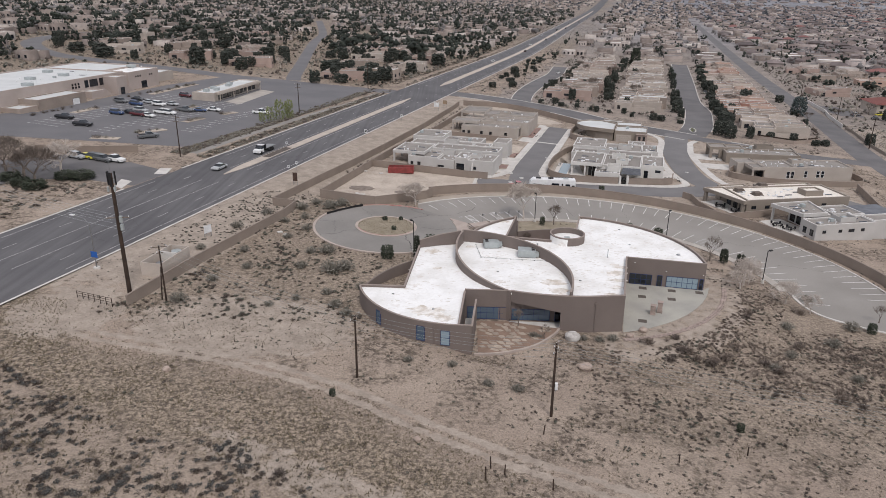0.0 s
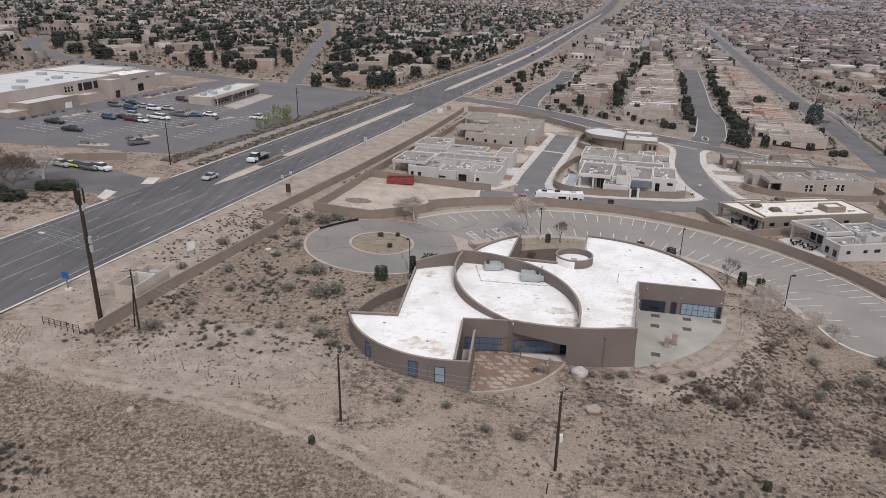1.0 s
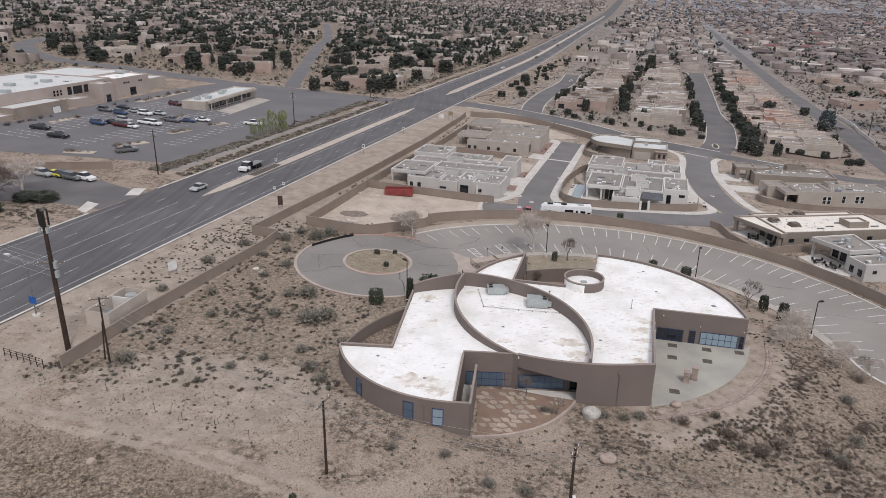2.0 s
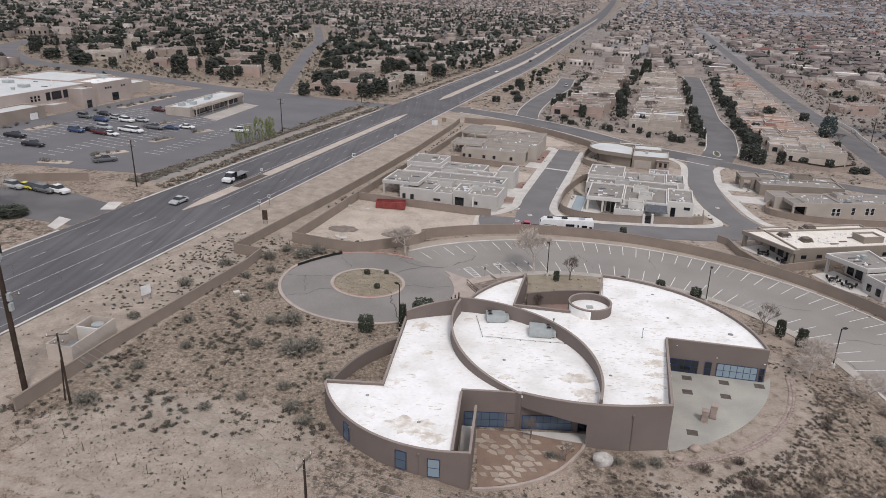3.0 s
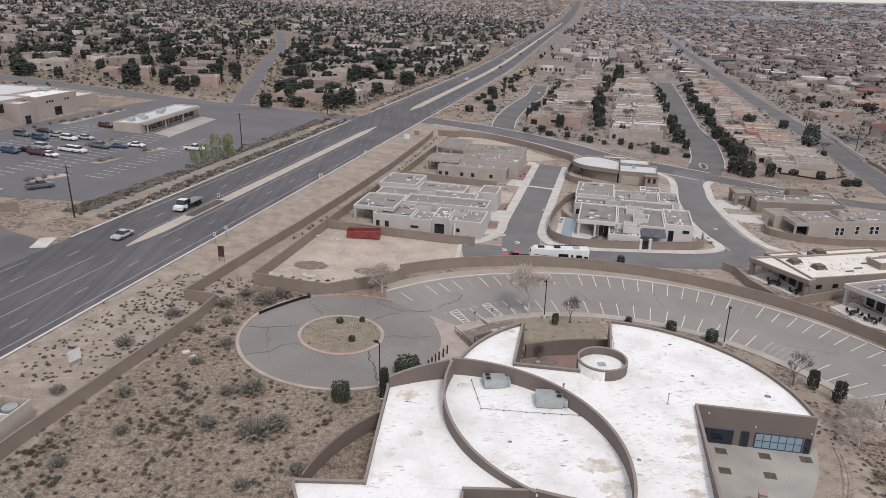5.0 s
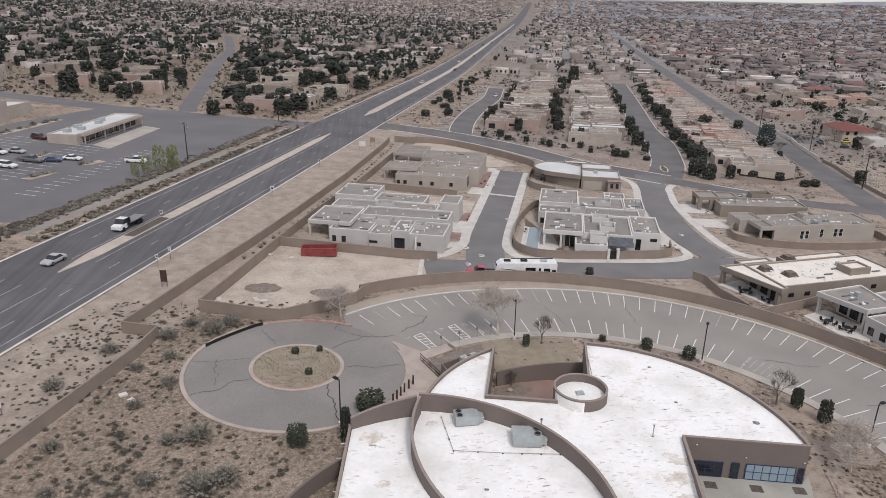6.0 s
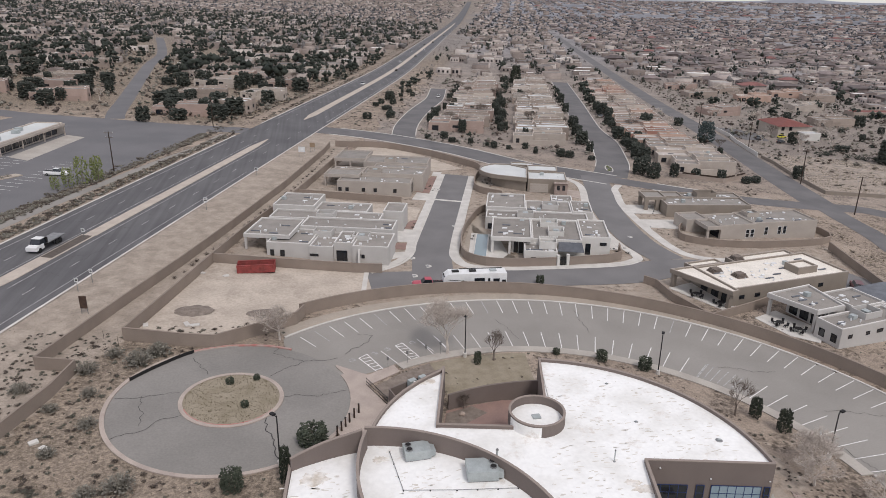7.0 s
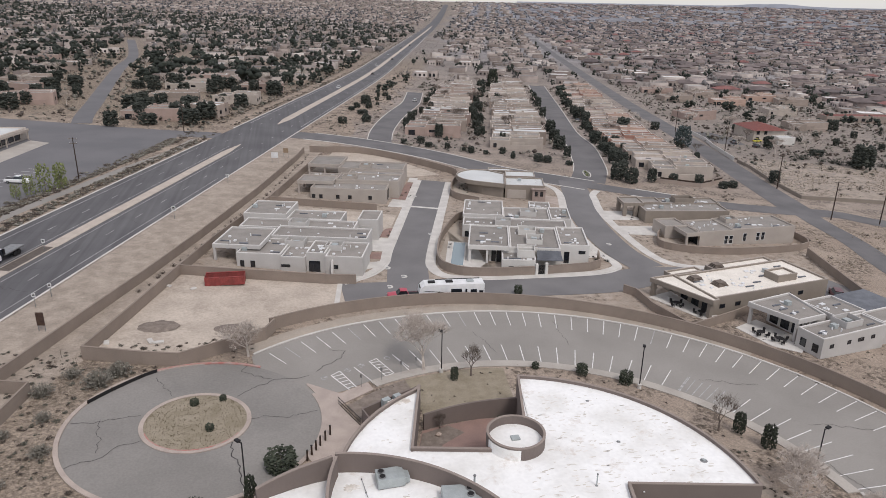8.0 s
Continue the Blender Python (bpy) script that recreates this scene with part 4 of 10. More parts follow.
# windows: frame with mullions and panes in a wall
def window(parent, a, b, z0, z1, cols, rows, pane="glass_dark", frame_m="frame_blue", out=0.19, name="window"):
    """A window in the wall from a to b (its outer face to the right of a->b)."""
    a, b = np.array(a, float), np.array(b, float)
    L = np.linalg.norm(b - a)
    t = (b - a) / L
    n = np.array((t[1], -t[0]))
    o = a + n * out
    m = Matrix(((t[0], n[0], 0, o[0]), (t[1], n[1], 0, o[1]), (0, 0, 1, z0), (0, 0, 0, 1)))
    H = z1 - z0
    fr = 0.06
    bm = bmesh.new()
    rings = [[bm.verts.new((x, y, z)) for x, z in ((-e, -e), (L + e, -e), (L + e, H + e), (-e, H + e))] for e, y in ((fr / 2, 0), (fr / 2, 0.06), (-fr / 2, 0.06), (-fr / 2, 0))]
    for k in range(4):
        a_, b_ = rings[k], rings[(k + 1) % 4]
        for q in range(4):
            bm.faces.new((a_[q], a_[(q + 1) % 4], b_[(q + 1) % 4], b_[q]))
    bm.transform(m)
    w = part(name, bm, M[frame_m], parent, "dark-framed window with several panes")
    for i in range(1, cols):
        bm = bmesh.new()
        box(bm, L * i / cols - fr / 2, 0.004, fr / 2, L * i / cols + fr / 2, 0.052, H - fr / 2)
        bm.transform(m)
        part("mullion", bm, M[frame_m], w)
    for j in range(1, rows):
        bm = bmesh.new()
        box(bm, fr / 2, 0.0, H * j / rows - fr / 2, L - fr / 2, 0.046, H * j / rows + fr / 2)
        bm.transform(m)
        part("transom", bm, M[frame_m], w)
    for i in range(cols):
        for j in range(rows):
            bm = bmesh.new()
            box(bm, L * i / cols + fr / 2, 0.008, H * j / rows + fr / 2, L * (i + 1) / cols - fr / 2, 0.028, H * (j + 1) / rows - fr / 2)
            bm.transform(m)
            part("pane", bm, M[pane], w)
    return w


def along(a, b, s0, s1):
    return (a[0] + (b[0] - a[0]) * s0, a[1] + (b[1] - a[1]) * s0), (a[0] + (b[0] - a[0]) * s1, a[1] + (b[1] - a[1]) * s1)


fa, fb = (33.7, 114.25), (46.2, 111.45)
window(bld, *along(fa, fb, 0.075, 0.35), 0.5, 2.3, 4, 2)
window(bld, *along(fa, fb, 0.42, 0.48), 0.44, 2.35, 1, 2, name="door")
window(bld, *along(fa, fb, 0.535, 0.92), 0.5, 2.35, 6, 2, "glass_sky")
window(bld, *along(fa, fb, 0.945, 0.985), 0.44, 2.35, 1, 2, name="door")
ea, eb = (6.6, 100.75), (22.0, 100.25)
window(bld, *along(ea, eb, 0.03, 0.405), 0.3, 2.2, 6, 2, "glass_mid")
window(bld, *along(ea, eb, 0.46, 0.825), 0.22, 2.0, 7, 2, "glass_mid")
window(bld, *along(ea, eb, 0.875, 0.955), 0.15, 2.2, 1, 1, name="door")
for a0, a1, pn in ((-141.2, -137.4, "glass_mid"), (-114.2, -109.8, "glass_mid"), (-101.6, -97.2, "glass_sky")):
    p0, p1 = seg((6.3, 105.3), 15.7, a0, a1, 1)
    z0 = g(*p0) + 0.25
    window(bld, p0, p1, z0, min(z0 + 2.1, 4.1), 1, 2, pn, out=0.16)

# courtyard walls and yards
bm = bmesh.new()
ribbon(bm, seg((11.9, 98.8), 21.4, 164, 129, 20), 0.25, low, 3.6)
part("yard_wall", bm, M["stucco_main"], bld)
bm = bmesh.new()
ribbon(bm, seg((26.4, 109.1), 25.3, 110.5, 82.5, 16), 0.25, low, 2.7)
part("court_wall", bm, M["stucco_main"], bld)
bm = bmesh.new()
ribbon(bm, [(11.4, 132.6), (10.7, 135.0), (14.2, 137.0), (18.3, 138.9), (17.6, 135.7)], 0.22, low, 2.9)
part("service_yard_wall", bm, M["stucco_main"], bld)
bm = bmesh.new()
slab(bm, [(14.7, 124.0), (22.6, 122.2), (27.3, 126.4), (29.2, 133.9), (24.7, 134.2), (21.0, 133.5), (17.3, 132.5)], 0.06)
structure("courtyard_floor", bm, M["paver"], "reddish paved courtyard floor", "paving")
bm = bmesh.new()
pt = seg((23.2, 121.4), 25.9, -76, -20, 24)
prism(bm, pt + [(46.1, 111.3), (34.0, 114.0), (29.6, 97.0)], 0.05, 0.42)
structure("patio", bm, M["patio"], "pale concrete patio with square tree pits", "patio")


# ---- low stucco walls of the estate and the lot ----
def garden_wall(name, pts, h, label, m="stucco_wall", thick=0.22, stepped=0.0):
    """A freestanding wall with a capping, its foot on the ground."""
    w = thing(name, label, "wall", 0, 0, 0, kind="structure")
    w.matrix_world = pose(0, 0, 0)
    P = dense(pts, 4)
    bm = bmesh.new()
    ribbon(bm, P, thick, lambda x, y: g(x, y) - 0.4, lambda x, y: g(x, y) + h)
    part("wall_body", bm, M[m], w)
    bm = bmesh.new()
    ribbon(bm, P, thick + 0.06, lambda x, y: g(x, y) + h + 0.004, lambda x, y: g(x, y) + h + 0.08)
    part("capping", bm, M[m], w)
    return w


lot_arc = arc(28.0, 113.7, 54.6, 121, -6, 70)
garden_wall("parking_wall", lot_arc, 1.9, "long curved tan stucco wall behind the parking lot")
garden_wall("parking_wall", [(-23.8, 153.9), (-16.0, 151.7), (-11.5, 150.8), (-8.4, 152.7), (-4.2, 155.2), (-0.6, 157.6), (0.6, 160.3)], 1.9, "tan stucco wall bending behind the turning circle")
garden_wall("field_wall", [(-41.7, 96.3), (-38.1, 110.1), (-28.6, 139.6), (-27.5, 145.4), (-32.5, 146.5)], 1.7, "tan stucco wall between the brush lot and the highway verge")
garden_wall("verge_wall", [(-32.5, 146.5), W(11.5, -74), W(12.0, -60), W(12.8, -44), W(13.3, -23), W(13.6, 12), W(12.5, 54), W(11.6, 66)], 1.7, "long tan stucco wall along the highway verge")
garden_wall("inner_wall", [(-23.8, 153.9), W(17.5, -60), W(17.2, -41.5), W(17.2, -24), W(18.7, 7), W(18.6, 50), W(18.8, 60)], 1.8, "tan stucco wall behind the estate houses")
garden_wall("estate_north_wall", smooth_line([W(13, 67.5), W(17.6, 68), W(22, 70.2), W(30, 70.8), W(40.8, 66.4), W(50, 60), W(59.4, 52.2), W(61.4, 47)], 5), 1.9, "curved tan stucco wall beside the cross road")
garden_wall("front_wall", [W(17.3, -41.0), W(30, -40.4), W(42.4, -39.6), W(47.5, -38.6)], 1.7, "tan stucco garden wall beside a dirt lot")
garden_wall("side_wall", [W(18.6, 6.3), W(44, 7.2)], 1.6, "tan stucco garden wall between two plots")
garden_wall("pool_wall", smooth_line([W(66.5, 8), W(63.2, 5), W(61.3, -4), W(60.3, -14), W(60.9, -25), W(63.6, -29.2), W(69, -29.9), W(79.2, -26.7)], 4), 1.7, "curved tan stucco wall round a pool garden")
garden_wall("pool_wall", [W(81.8, -25.7), W(90, -21.9), W(92.6, -19.4), W(92.9, -14)], 1.7, "tan stucco garden wall by a gate")
garden_wall("plot_wall", smooth_line([W(62, 47), W(60.6, 40), W(60.3, 30), W(62, 24), W(68, 21)], 4), 1.7, "curved tan stucco wall round a gravel garden")
garden_wall("plot_wall", [W(95.0, -31.6), W(97, -33.2), W(98.6, -39.1), W(103.1, -46.7)], 1.5, "tan stucco garden wall beside a patio")
garden_wall("plot_wall", [W(103.3, -46.6), W(112, -39.7), W(118.5, -34)], 1.5, "tan stucco garden wall between two houses")
garden_wall("plot_wall", smooth_line([W(110, 6), W(108.6, 2), W(108.9, -3.3), W(117.6, -4.8), W(129.6, -1.7), W(143.7, 5.8), W(142.7, 16.2)], 4), 1.5, "curved taupe stucco wall round a house plot")
garden_wall("east_wall", [W(141, 0), W(141, -19), W(141.3, -40), W(141.5, -70)], 1.8, "tan stucco wall beside the lower road")

# ---- houses ----
def inner_poly(poly, d):
    """The polygon shrunk by d (its corners run counter-clockwise)."""
    out, k = [], len(poly)
    for i in range(k):
        p, a, b = np.array(poly[i]), np.array(poly[i - 1]), np.array(poly[(i + 1) % k])
        t0, t1 = (p - a) / np.linalg.norm(p - a), (b - p) / np.linalg.norm(b - p)
        n0, n1 = np.array((-t0[1], t0[0])), np.array((-t1[1], t1[0]))
        n = (n0 + n1) / max(1 + n0 @ n1, 0.3)
        out.append(tuple(p + n * d))
    return out


def block(parent, poly, h, wall_m, roof_m, base=-1.2, lip=0.3, name="block"):
    """A flat-roofed volume with a parapet; its roof is a part of its own. poly: corners, or x0, y0, x1, y1."""
    if not isinstance(poly[0], (tuple, list)):
        x0, y0, x1, y1 = poly
        poly = [(x0, y0), (x1, y0), (x1, y1), (x0, y1)]
    ins = inner_poly(poly, 0.28)
    bm = bmesh.new()
    rings = []
    soft = inner_poly(poly, 0.06)
    for pts, z in ((poly, base), (poly, h - 0.07), (soft, h), (inner_poly(poly, 0.24), h), (ins, h - 0.05), (ins, h - lip - 0.1)):
        rings.append([bm.verts.new((x, y, z)) for x, y in pts])
    k = len(poly)
    for a, b in zip(rings, rings[1:]):
        for i in range(k):
            j = (i + 1) % k
            bm.faces.new((a[i], a[j], b[j], b[i]))
    w = part(name, bm, M[wall_m], parent)
    bm = bmesh.new()
    prism(bm, inner_poly(poly, 0.285), h - lip - 0.12, h - lip)
    part("roof", bm, M[roof_m], w)
    # thin added ring on the parapet, its pale colour standing for sky light
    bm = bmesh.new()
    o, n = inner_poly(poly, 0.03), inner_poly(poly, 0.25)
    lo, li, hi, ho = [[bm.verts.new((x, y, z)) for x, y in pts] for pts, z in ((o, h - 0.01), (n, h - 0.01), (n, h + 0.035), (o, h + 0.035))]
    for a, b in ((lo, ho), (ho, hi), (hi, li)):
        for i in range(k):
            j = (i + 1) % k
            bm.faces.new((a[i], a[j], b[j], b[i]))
    part("parapet_cap", bm, M[SKYLIT.get(wall_m, "skylit_tan")], w)
    return w


def slab_roof(parent, poly, z0, z1, wall_m, roof_m, posts=(), post_w=0.45, base=-0.8):
    """An open porch: a thick roof on posts."""
    w = block(parent, poly, z1, wall_m, roof_m, base=z0, name="porch_roof")
    pp = poly if isinstance(poly[0], (tuple, list)) else [(poly[0], poly[1]), (poly[2], poly[1]), (poly[2], poly[3]), (poly[0], poly[3])]
    bm = bmesh.new()
    prism(bm, inner_poly(pp, 0.1), z0 + 0.03, z0 + 0.06)
    part("soffit", bm, M[wall_m], w)
    for x, y in posts:
        bm = bmesh.new()
        box(bm, x - post_w / 2, y - post_w / 2, base, x + post_w / 2, y + post_w / 2, z0)
        part("post", bm, M[wall_m], parent)
    return w


def pane(parent, side, at, s0, s1, z0, z1, m="glass_dark", frame_m="dark", name="window", cols=1, rows=1):
    """A framed window or door on a wall. side s, n, e, w; at: the wall's plane; s0..s1 along it."""
    L, H = s1 - s0, z1 - z0
    q = {"s": (Matrix.Rotation(0, 4, "Z"), (s0, at)), "n": (Matrix.Rotation(math.pi, 4, "Z"), (s1, at)),
         "e": (Matrix.Rotation(math.pi / 2, 4, "Z"), (at, s0)), "w": (Matrix.Rotation(-math.pi / 2, 4, "Z"), (at, s1))}[side]
    m4 = Matrix.Translation((*q[1], z0)) @ q[0]
    bm = bmesh.new()
    f = 0.07
    for a, b, c, d in ((-f, -f, L + f, 0), (-f, H, L + f, H + f), (-f, 0, 0, H), (L, 0, L + f, H)):
        box(bm, a, -0.05, b, c, 0.05, d)
    for i in range(1, cols):
        box(bm, L * i / cols - 0.03, -0.04, 0, L * i / cols + 0.03, 0.02, H)
    for j in range(1, rows):
        box(bm, 0, -0.035, H * j / rows - 0.03, L, 0.02, H * j / rows + 0.03)
    bm.transform(m4)
    w = part(name, bm, M[frame_m], parent)
    bm = bmesh.new()
    box(bm, 0, -0.02, 0, L, 0.02, H)
    bm.transform(m4)
    part("pane", bm, M[m], w)
    return w


def garage_door(parent, side, at, s0, s1, h, m="stucco_grey"):
    d = new("garage_door")
    d.parent = parent
    n = 4
    for k in range(n):
        bm = bmesh.new()
        z0, z1 = h * k / n + 0.02, h * (k + 1) / n - 0.02
        if side in "sn":
            o = -0.03 if side == "s" else 0.03
            box(bm, s0, min(at, at + 2 * o), z0, s1, max(at, at + 2 * o), z1)
        else:
            o = 0.03 if side == "e" else -0.03
            box(bm, min(at, at + 2 * o), s0, z0, max(at, at + 2 * o), s1, z1)
        part("panel", bm, M[m], d)
    return d


def vent_meshes():
    out = []
    # fifth size is an added dark strip for roof creases and clutter
    for w, d, h, m in ((0.5, 0.5, 0.28, "white_metal"), (1.0, 0.7, 0.14, "sign_white"), (0.18, 0.18, 0.5, "white_metal"), (0.9, 0.9, 0.7, "galv"), (1.7, 0.28, 0.2, "roof_tile_grey"), (0.34, 0.34, 0.12, "sign_white")):
        bm = bmesh.new()
        box(bm, -w / 2, -d / 2, 0, w / 2, d / 2, h)
        bevelled(bm, 0.03)
        me = bpy.data.meshes.new("vent")
        bm.to_mesh(me)
        bm.free()
        me.materials.append(M[m])
        out.append(me)
    return out


VENTS = vent_meshes()
vrng = random.Random(5)


def vents(parent, x0, y0, x1, y1, z, n):
    for _ in range(n if n < 4 else int(n * 1.7)):
        k = vrng.choices((0, 1, 2, 3, 4, 5), (4, 3, 4, 1, 3, 5))[0]
        share("roof_vent", VENTS[k], parent, (vrng.uniform(x0 + 0.8, x1 - 0.8), vrng.uniform(y0 + 0.8, y1 - 0.8), z), 0.0)


def screen(parent, x0, y0, x1, y1, z, h, m):
    """A low parapet box on a roof that hides an air unit, with the unit inside."""
    bm = bmesh.new()
    ribbon(bm, [(x0, y0), (x1, y0), (x1, y1), (x0, y1)], 0.2, z, z + h, closed=True)
    s = part("equipment_screen", bm, M[m], parent)
    bm = bmesh.new()
    cx, cy = (x0 + x1) / 2, (y0 + y1) / 2
    box(bm, cx - 0.55, cy - 0.55, z, cx + 0.55, cy + 0.55, z + 0.85)
    bevelled(bm, 0.04)
    part("air_unit", bm, M["galv"], s)
    return s


def uvhouse(name, label, v, u, turn=TURN, dz=0.0):
    x, y = W(v, u)
    return thing(name, label, "house", x, y, g(x, y) + dz, turn)


G4 = ("stucco_grey", "roof_grey")
# grey double house beside the dirt lot; its own axes: x across, y along the street
h1 = uvhouse("estate_house", "pale grey stucco flat-roofed house with stepped parapets", 34, -22)
def rel(v0, u0, a):
    return (a[0] - v0, a[1] - u0, a[2] - v0, a[3] - u0)
for r, h in (((25.1, -35, 33.2, -26.6), 3.2), ((33.25, -35.3, 37.7, -26.7), 2.9), ((37.75, -34.7, 41.2, -28), 3.6), ((41.25, -35.0, 48.0, -27.0), 3.2), ((29.0, -26.55, 47.4, -20.4), 3.8), ((20.6, -20.35, 43.6, -14.7), 3.4), ((19.6, -14.6, 28.6, -5), 4.3), ((28.65, -14.65, 40.0, -8.5), 3.5)):
    q = rel(34, -22, r)
    block(h1, q, h, *G4)
    vents(h1, *q, h - 0.3, 5)
slab_roof(h1, rel(34, -22, (20.0, -33.0, 28.9, -22.7)), 3.2, 3.95, *G4, posts=((-13.7, -10.7), (-13.7, -4.5), (-9.5, -10.7)))
vents(h1, -13.5, -10.5, -5.5, -1, 3.65, 5)
block(h1, rel(34, -22, (24.2, -26.5, 28.9, -22.8)), 3.1, *G4)
block(h1, rel(34, -22, (43.3, -14.2, 47.6, -7.6)), 3.7, *G4)
garage_door(h1, "s", -14.2 + 22, 10.0, 12.9, 2.4)
for x0, x1, z0, z1 in ((-8.2, -7.6, 0.6, 1.7), (-6.3, -5.6, 0.6, 1.7), (8.4, 8.9, 0.9, 1.5), (9.1, 9.5, 0.9, 1.5)):
    pane(h1, "s", -13.0, x0, x1, z0, z1)
pane(h1, "s", -13.3, -0.6, 0.9, 1.0, 1.35)
pane(h1, "s", -12.7, 4.3, 6.2, 0.1, 2.0, cols=2)
screen(h1, -1.5, -7.5, 2, -4.8, 2.6, 1.3, "stucco_grey")
screen(h1, 6.5, -9.2, 9.5, -6.5, 2.9, 1.0, "stucco_grey")
screen(h1, -3.5, 2.2, 0.0, 5.0, 3.1, 1.3, "stucco_grey")
bm = bmesh.new()
vs = [bm.verts.new((x, y, z)) for x in (8.5, 8.8) for y, z in ((-13.05, -0.8), (-14.3, -0.8), (-13.6, 2.6), (-13.05, 2.6))]
for f in ((0, 1, 2, 3), (7, 6, 5, 4), (0, 4, 5, 1), (1, 5, 6, 2), (2, 6, 7, 3), (3, 7, 4, 0)):
    bm.faces.new([vs[i] for i in f])
part("buttress", bm, M["stucco_white"], h1)

h2 = uvhouse("estate_house", "taupe grey stucco flat-roofed house with a corner porch", 34, 25)
for r, h in (((26.6, 13.6, 45.2, 19.8), 3.2), ((31.6, 19.85, 47.6, 27.0), 3.9), ((22.8, 24.2, 31.5, 29), 3.2), ((29.5, 33.0, 47.2, 41.6), 3.8), ((33, 27.05, 47.5, 32.9), 3.4)):
    q = rel(34, 25, r)
    block(h2, q, h, "stucco_taupe", "roof_grey")
    vents(h2, *q, h - 0.3, 5)
slab_roof(h2, rel(34, 25, (22.3, 17.4, 31.5, 24.1)), 3.1, 3.9, "stucco_taupe", "roof_grey", posts=((-11.4, -7.2), (-11.4, -2.2)))
slab_roof(h2, rel(34, 25, (20.4, 36, 29.4, 47)), 3.1, 3.9, "stucco_taupe", "roof_grey", posts=((-13.3, 11.4), (-9, 11.4)))
screen(h2, -1, -4, 2.4, -1.2, 3.6, 0.9, "stucco_taupe")
screen(h2, 1, 10, 4, 13, 3.4, 0.9, "stucco_taupe")
for x in (-7, -5.2, -1, 2, 7):
    pane(h2, "s", 13.6 - 25, x, x + 0.7, 0.7, 1.5)
pane(h2, "e", 45.2 - 34, -9, -6.5, 0.2, 2.3)

h3 = uvhouse("pool_house", "white stucco flat-roofed house with a column porch beside a pool", 78, -16)
for r, h in (((73.0, -26.4, 79.4, -21.6), 2.9), ((74.6, -21.55, 84.4, -8.4), 3.7), ((84.45, -19.6, 90.2, -8.0), 3.9), ((70.5, -14.0, 74.5, -8.6), 3.6)):
    q = rel(78, -16, r)
    block(h3, q, h, "stucco_white", "roof_grey")
    vents(h3, *q, h - 0.3, 6)
slab_roof(h3, rel(78, -16, (66.4, -22.6, 74.5, -9.4)), 3.3, 4.15, "stucco_white", "roof_grey", posts=((-11.2, -6.2), (-11.2, -0.5), (-11.2, 5.8), (-7.8, -6.2)))
vents(h3, -11, -6, -4, 6, 3.85, 7)
block(h3, rel(78, -16, (70.6, -21.0, 74.4, -14.05)), 3.2, "stucco_white", "roof_grey")
for x in (-6.9, -5.9, -4.8):
    pane(h3, "s", -5.0, x, x + 0.75, 0.3, 2.8)
for x in (-3.6, -2.0, -0.4):
    pane(h3, "s", -10.4, x, x + 0.85, 0.9, 1.5)
screen(h3, -2, -8.5, 1.2, -5.2, 2.7, 1.5, "stucco_white")
screen(h3, 0, -2.5, 3, 1.0, 3.4, 1.0, "stucco_white")
screen(h3, -1.5, 3, 2, 6, 3.4, 1.1, "stucco_white")
pane(h3, "s", -3.6, 7.4, 8.3, 0.2, 2.4)
pane(h3, "s", -3.6, 10.2, 11.4, 2.2, 2.7)
bm = bmesh.new()
vs = [bm.verts.new(p) for p in ((1.6, -8.8, 2.5), (6.6, -8.8, 2.5), (6.3, -4.4, 3.5), (2.0, -4.4, 3.5), (1.6, -8.8, 2.35), (6.6, -8.8, 2.35), (6.3, -4.4, 3.35), (2.0, -4.4, 3.35))]
for f in ((0, 1, 2, 3), (7, 6, 5, 4), (0, 4, 5, 1), (1, 5, 6, 2), (2, 6, 7, 3), (3, 7, 4, 0)):
    bm.faces.new([vs[i] for i in f])
part("tiled_roof", bm, M["roof_tile_grey"], h3, "grey tiled porch roof")
for y in np.arange(-8.7, -4.5, 0.35):
    bm = bmesh.new()
    zz = 2.51 + (y + 8.8) / 4.4
    box(bm, 1.7, y, zz, 6.45, y + 0.12, zz + 0.06)
    part("tile_course", bm, M["roof_tile_grey"], h3)
bm = bmesh.new()
box(bm, 2.2, -5.4, -0.8, 6.2, -5.2, 2.5)
part("entry_wall", bm, M["stucco_white"], h3)

h5 = uvhouse("estate_house", "pale grey stucco flat-roofed house behind the pool house", 76, 2)
for r, h in (((64.6, -1.5, 73.6, 10.2), 4.2), ((64.8, -7.2, 87.1, -1.55), 3.5), ((73.65, -1.5, 84, 7.3), 3.5), ((84.05, -1.5, 88.6, 7.4), 3.8), ((79.8, 7.35, 84.8, 12.5), 3.6)):
    q = rel(76, 2, r)
    block(h5, q, h, *G4)
    vents(h5, *q, h - 0.3, 5)
screen(h5, 1.5, -0.5, 5, 2.5, 3.2, 1.1, "stucco_grey")
screen(h5, -4.2, -7.5, -0.8, -5.0, 3.2, 1.0, "stucco_grey")
pane(h5, "s", -9.2, -10.6, -9.8, 0.9, 2.0)

h4 = uvhouse("round_house", "olive brown stucco house with a rounded white roof", 74, 36)
rp = [(0.5, -7.5), (0.6, 4.5), (-4.5, 8.5)] + [(-4.5 + 8.0 * math.cos(a) - 0.2, 2.0 + 7.6 * math.sin(a)) for a in np.linspace(2.1, 4.35, 10)]
rp = [(x, y) for x, y in rp]
block(h4, rp, 4.0, "stucco_brown", "roof_pale", base=2.9, name="porch_roof")
block(h4, [(0.3, -6.8), (0.4, 4.2), (-4.4, 7.6), (-9.6, 4.5), (-9.2, -1.5), (-5.5, -4.8)], 2.89, "stucco_brown", "roof_pale")
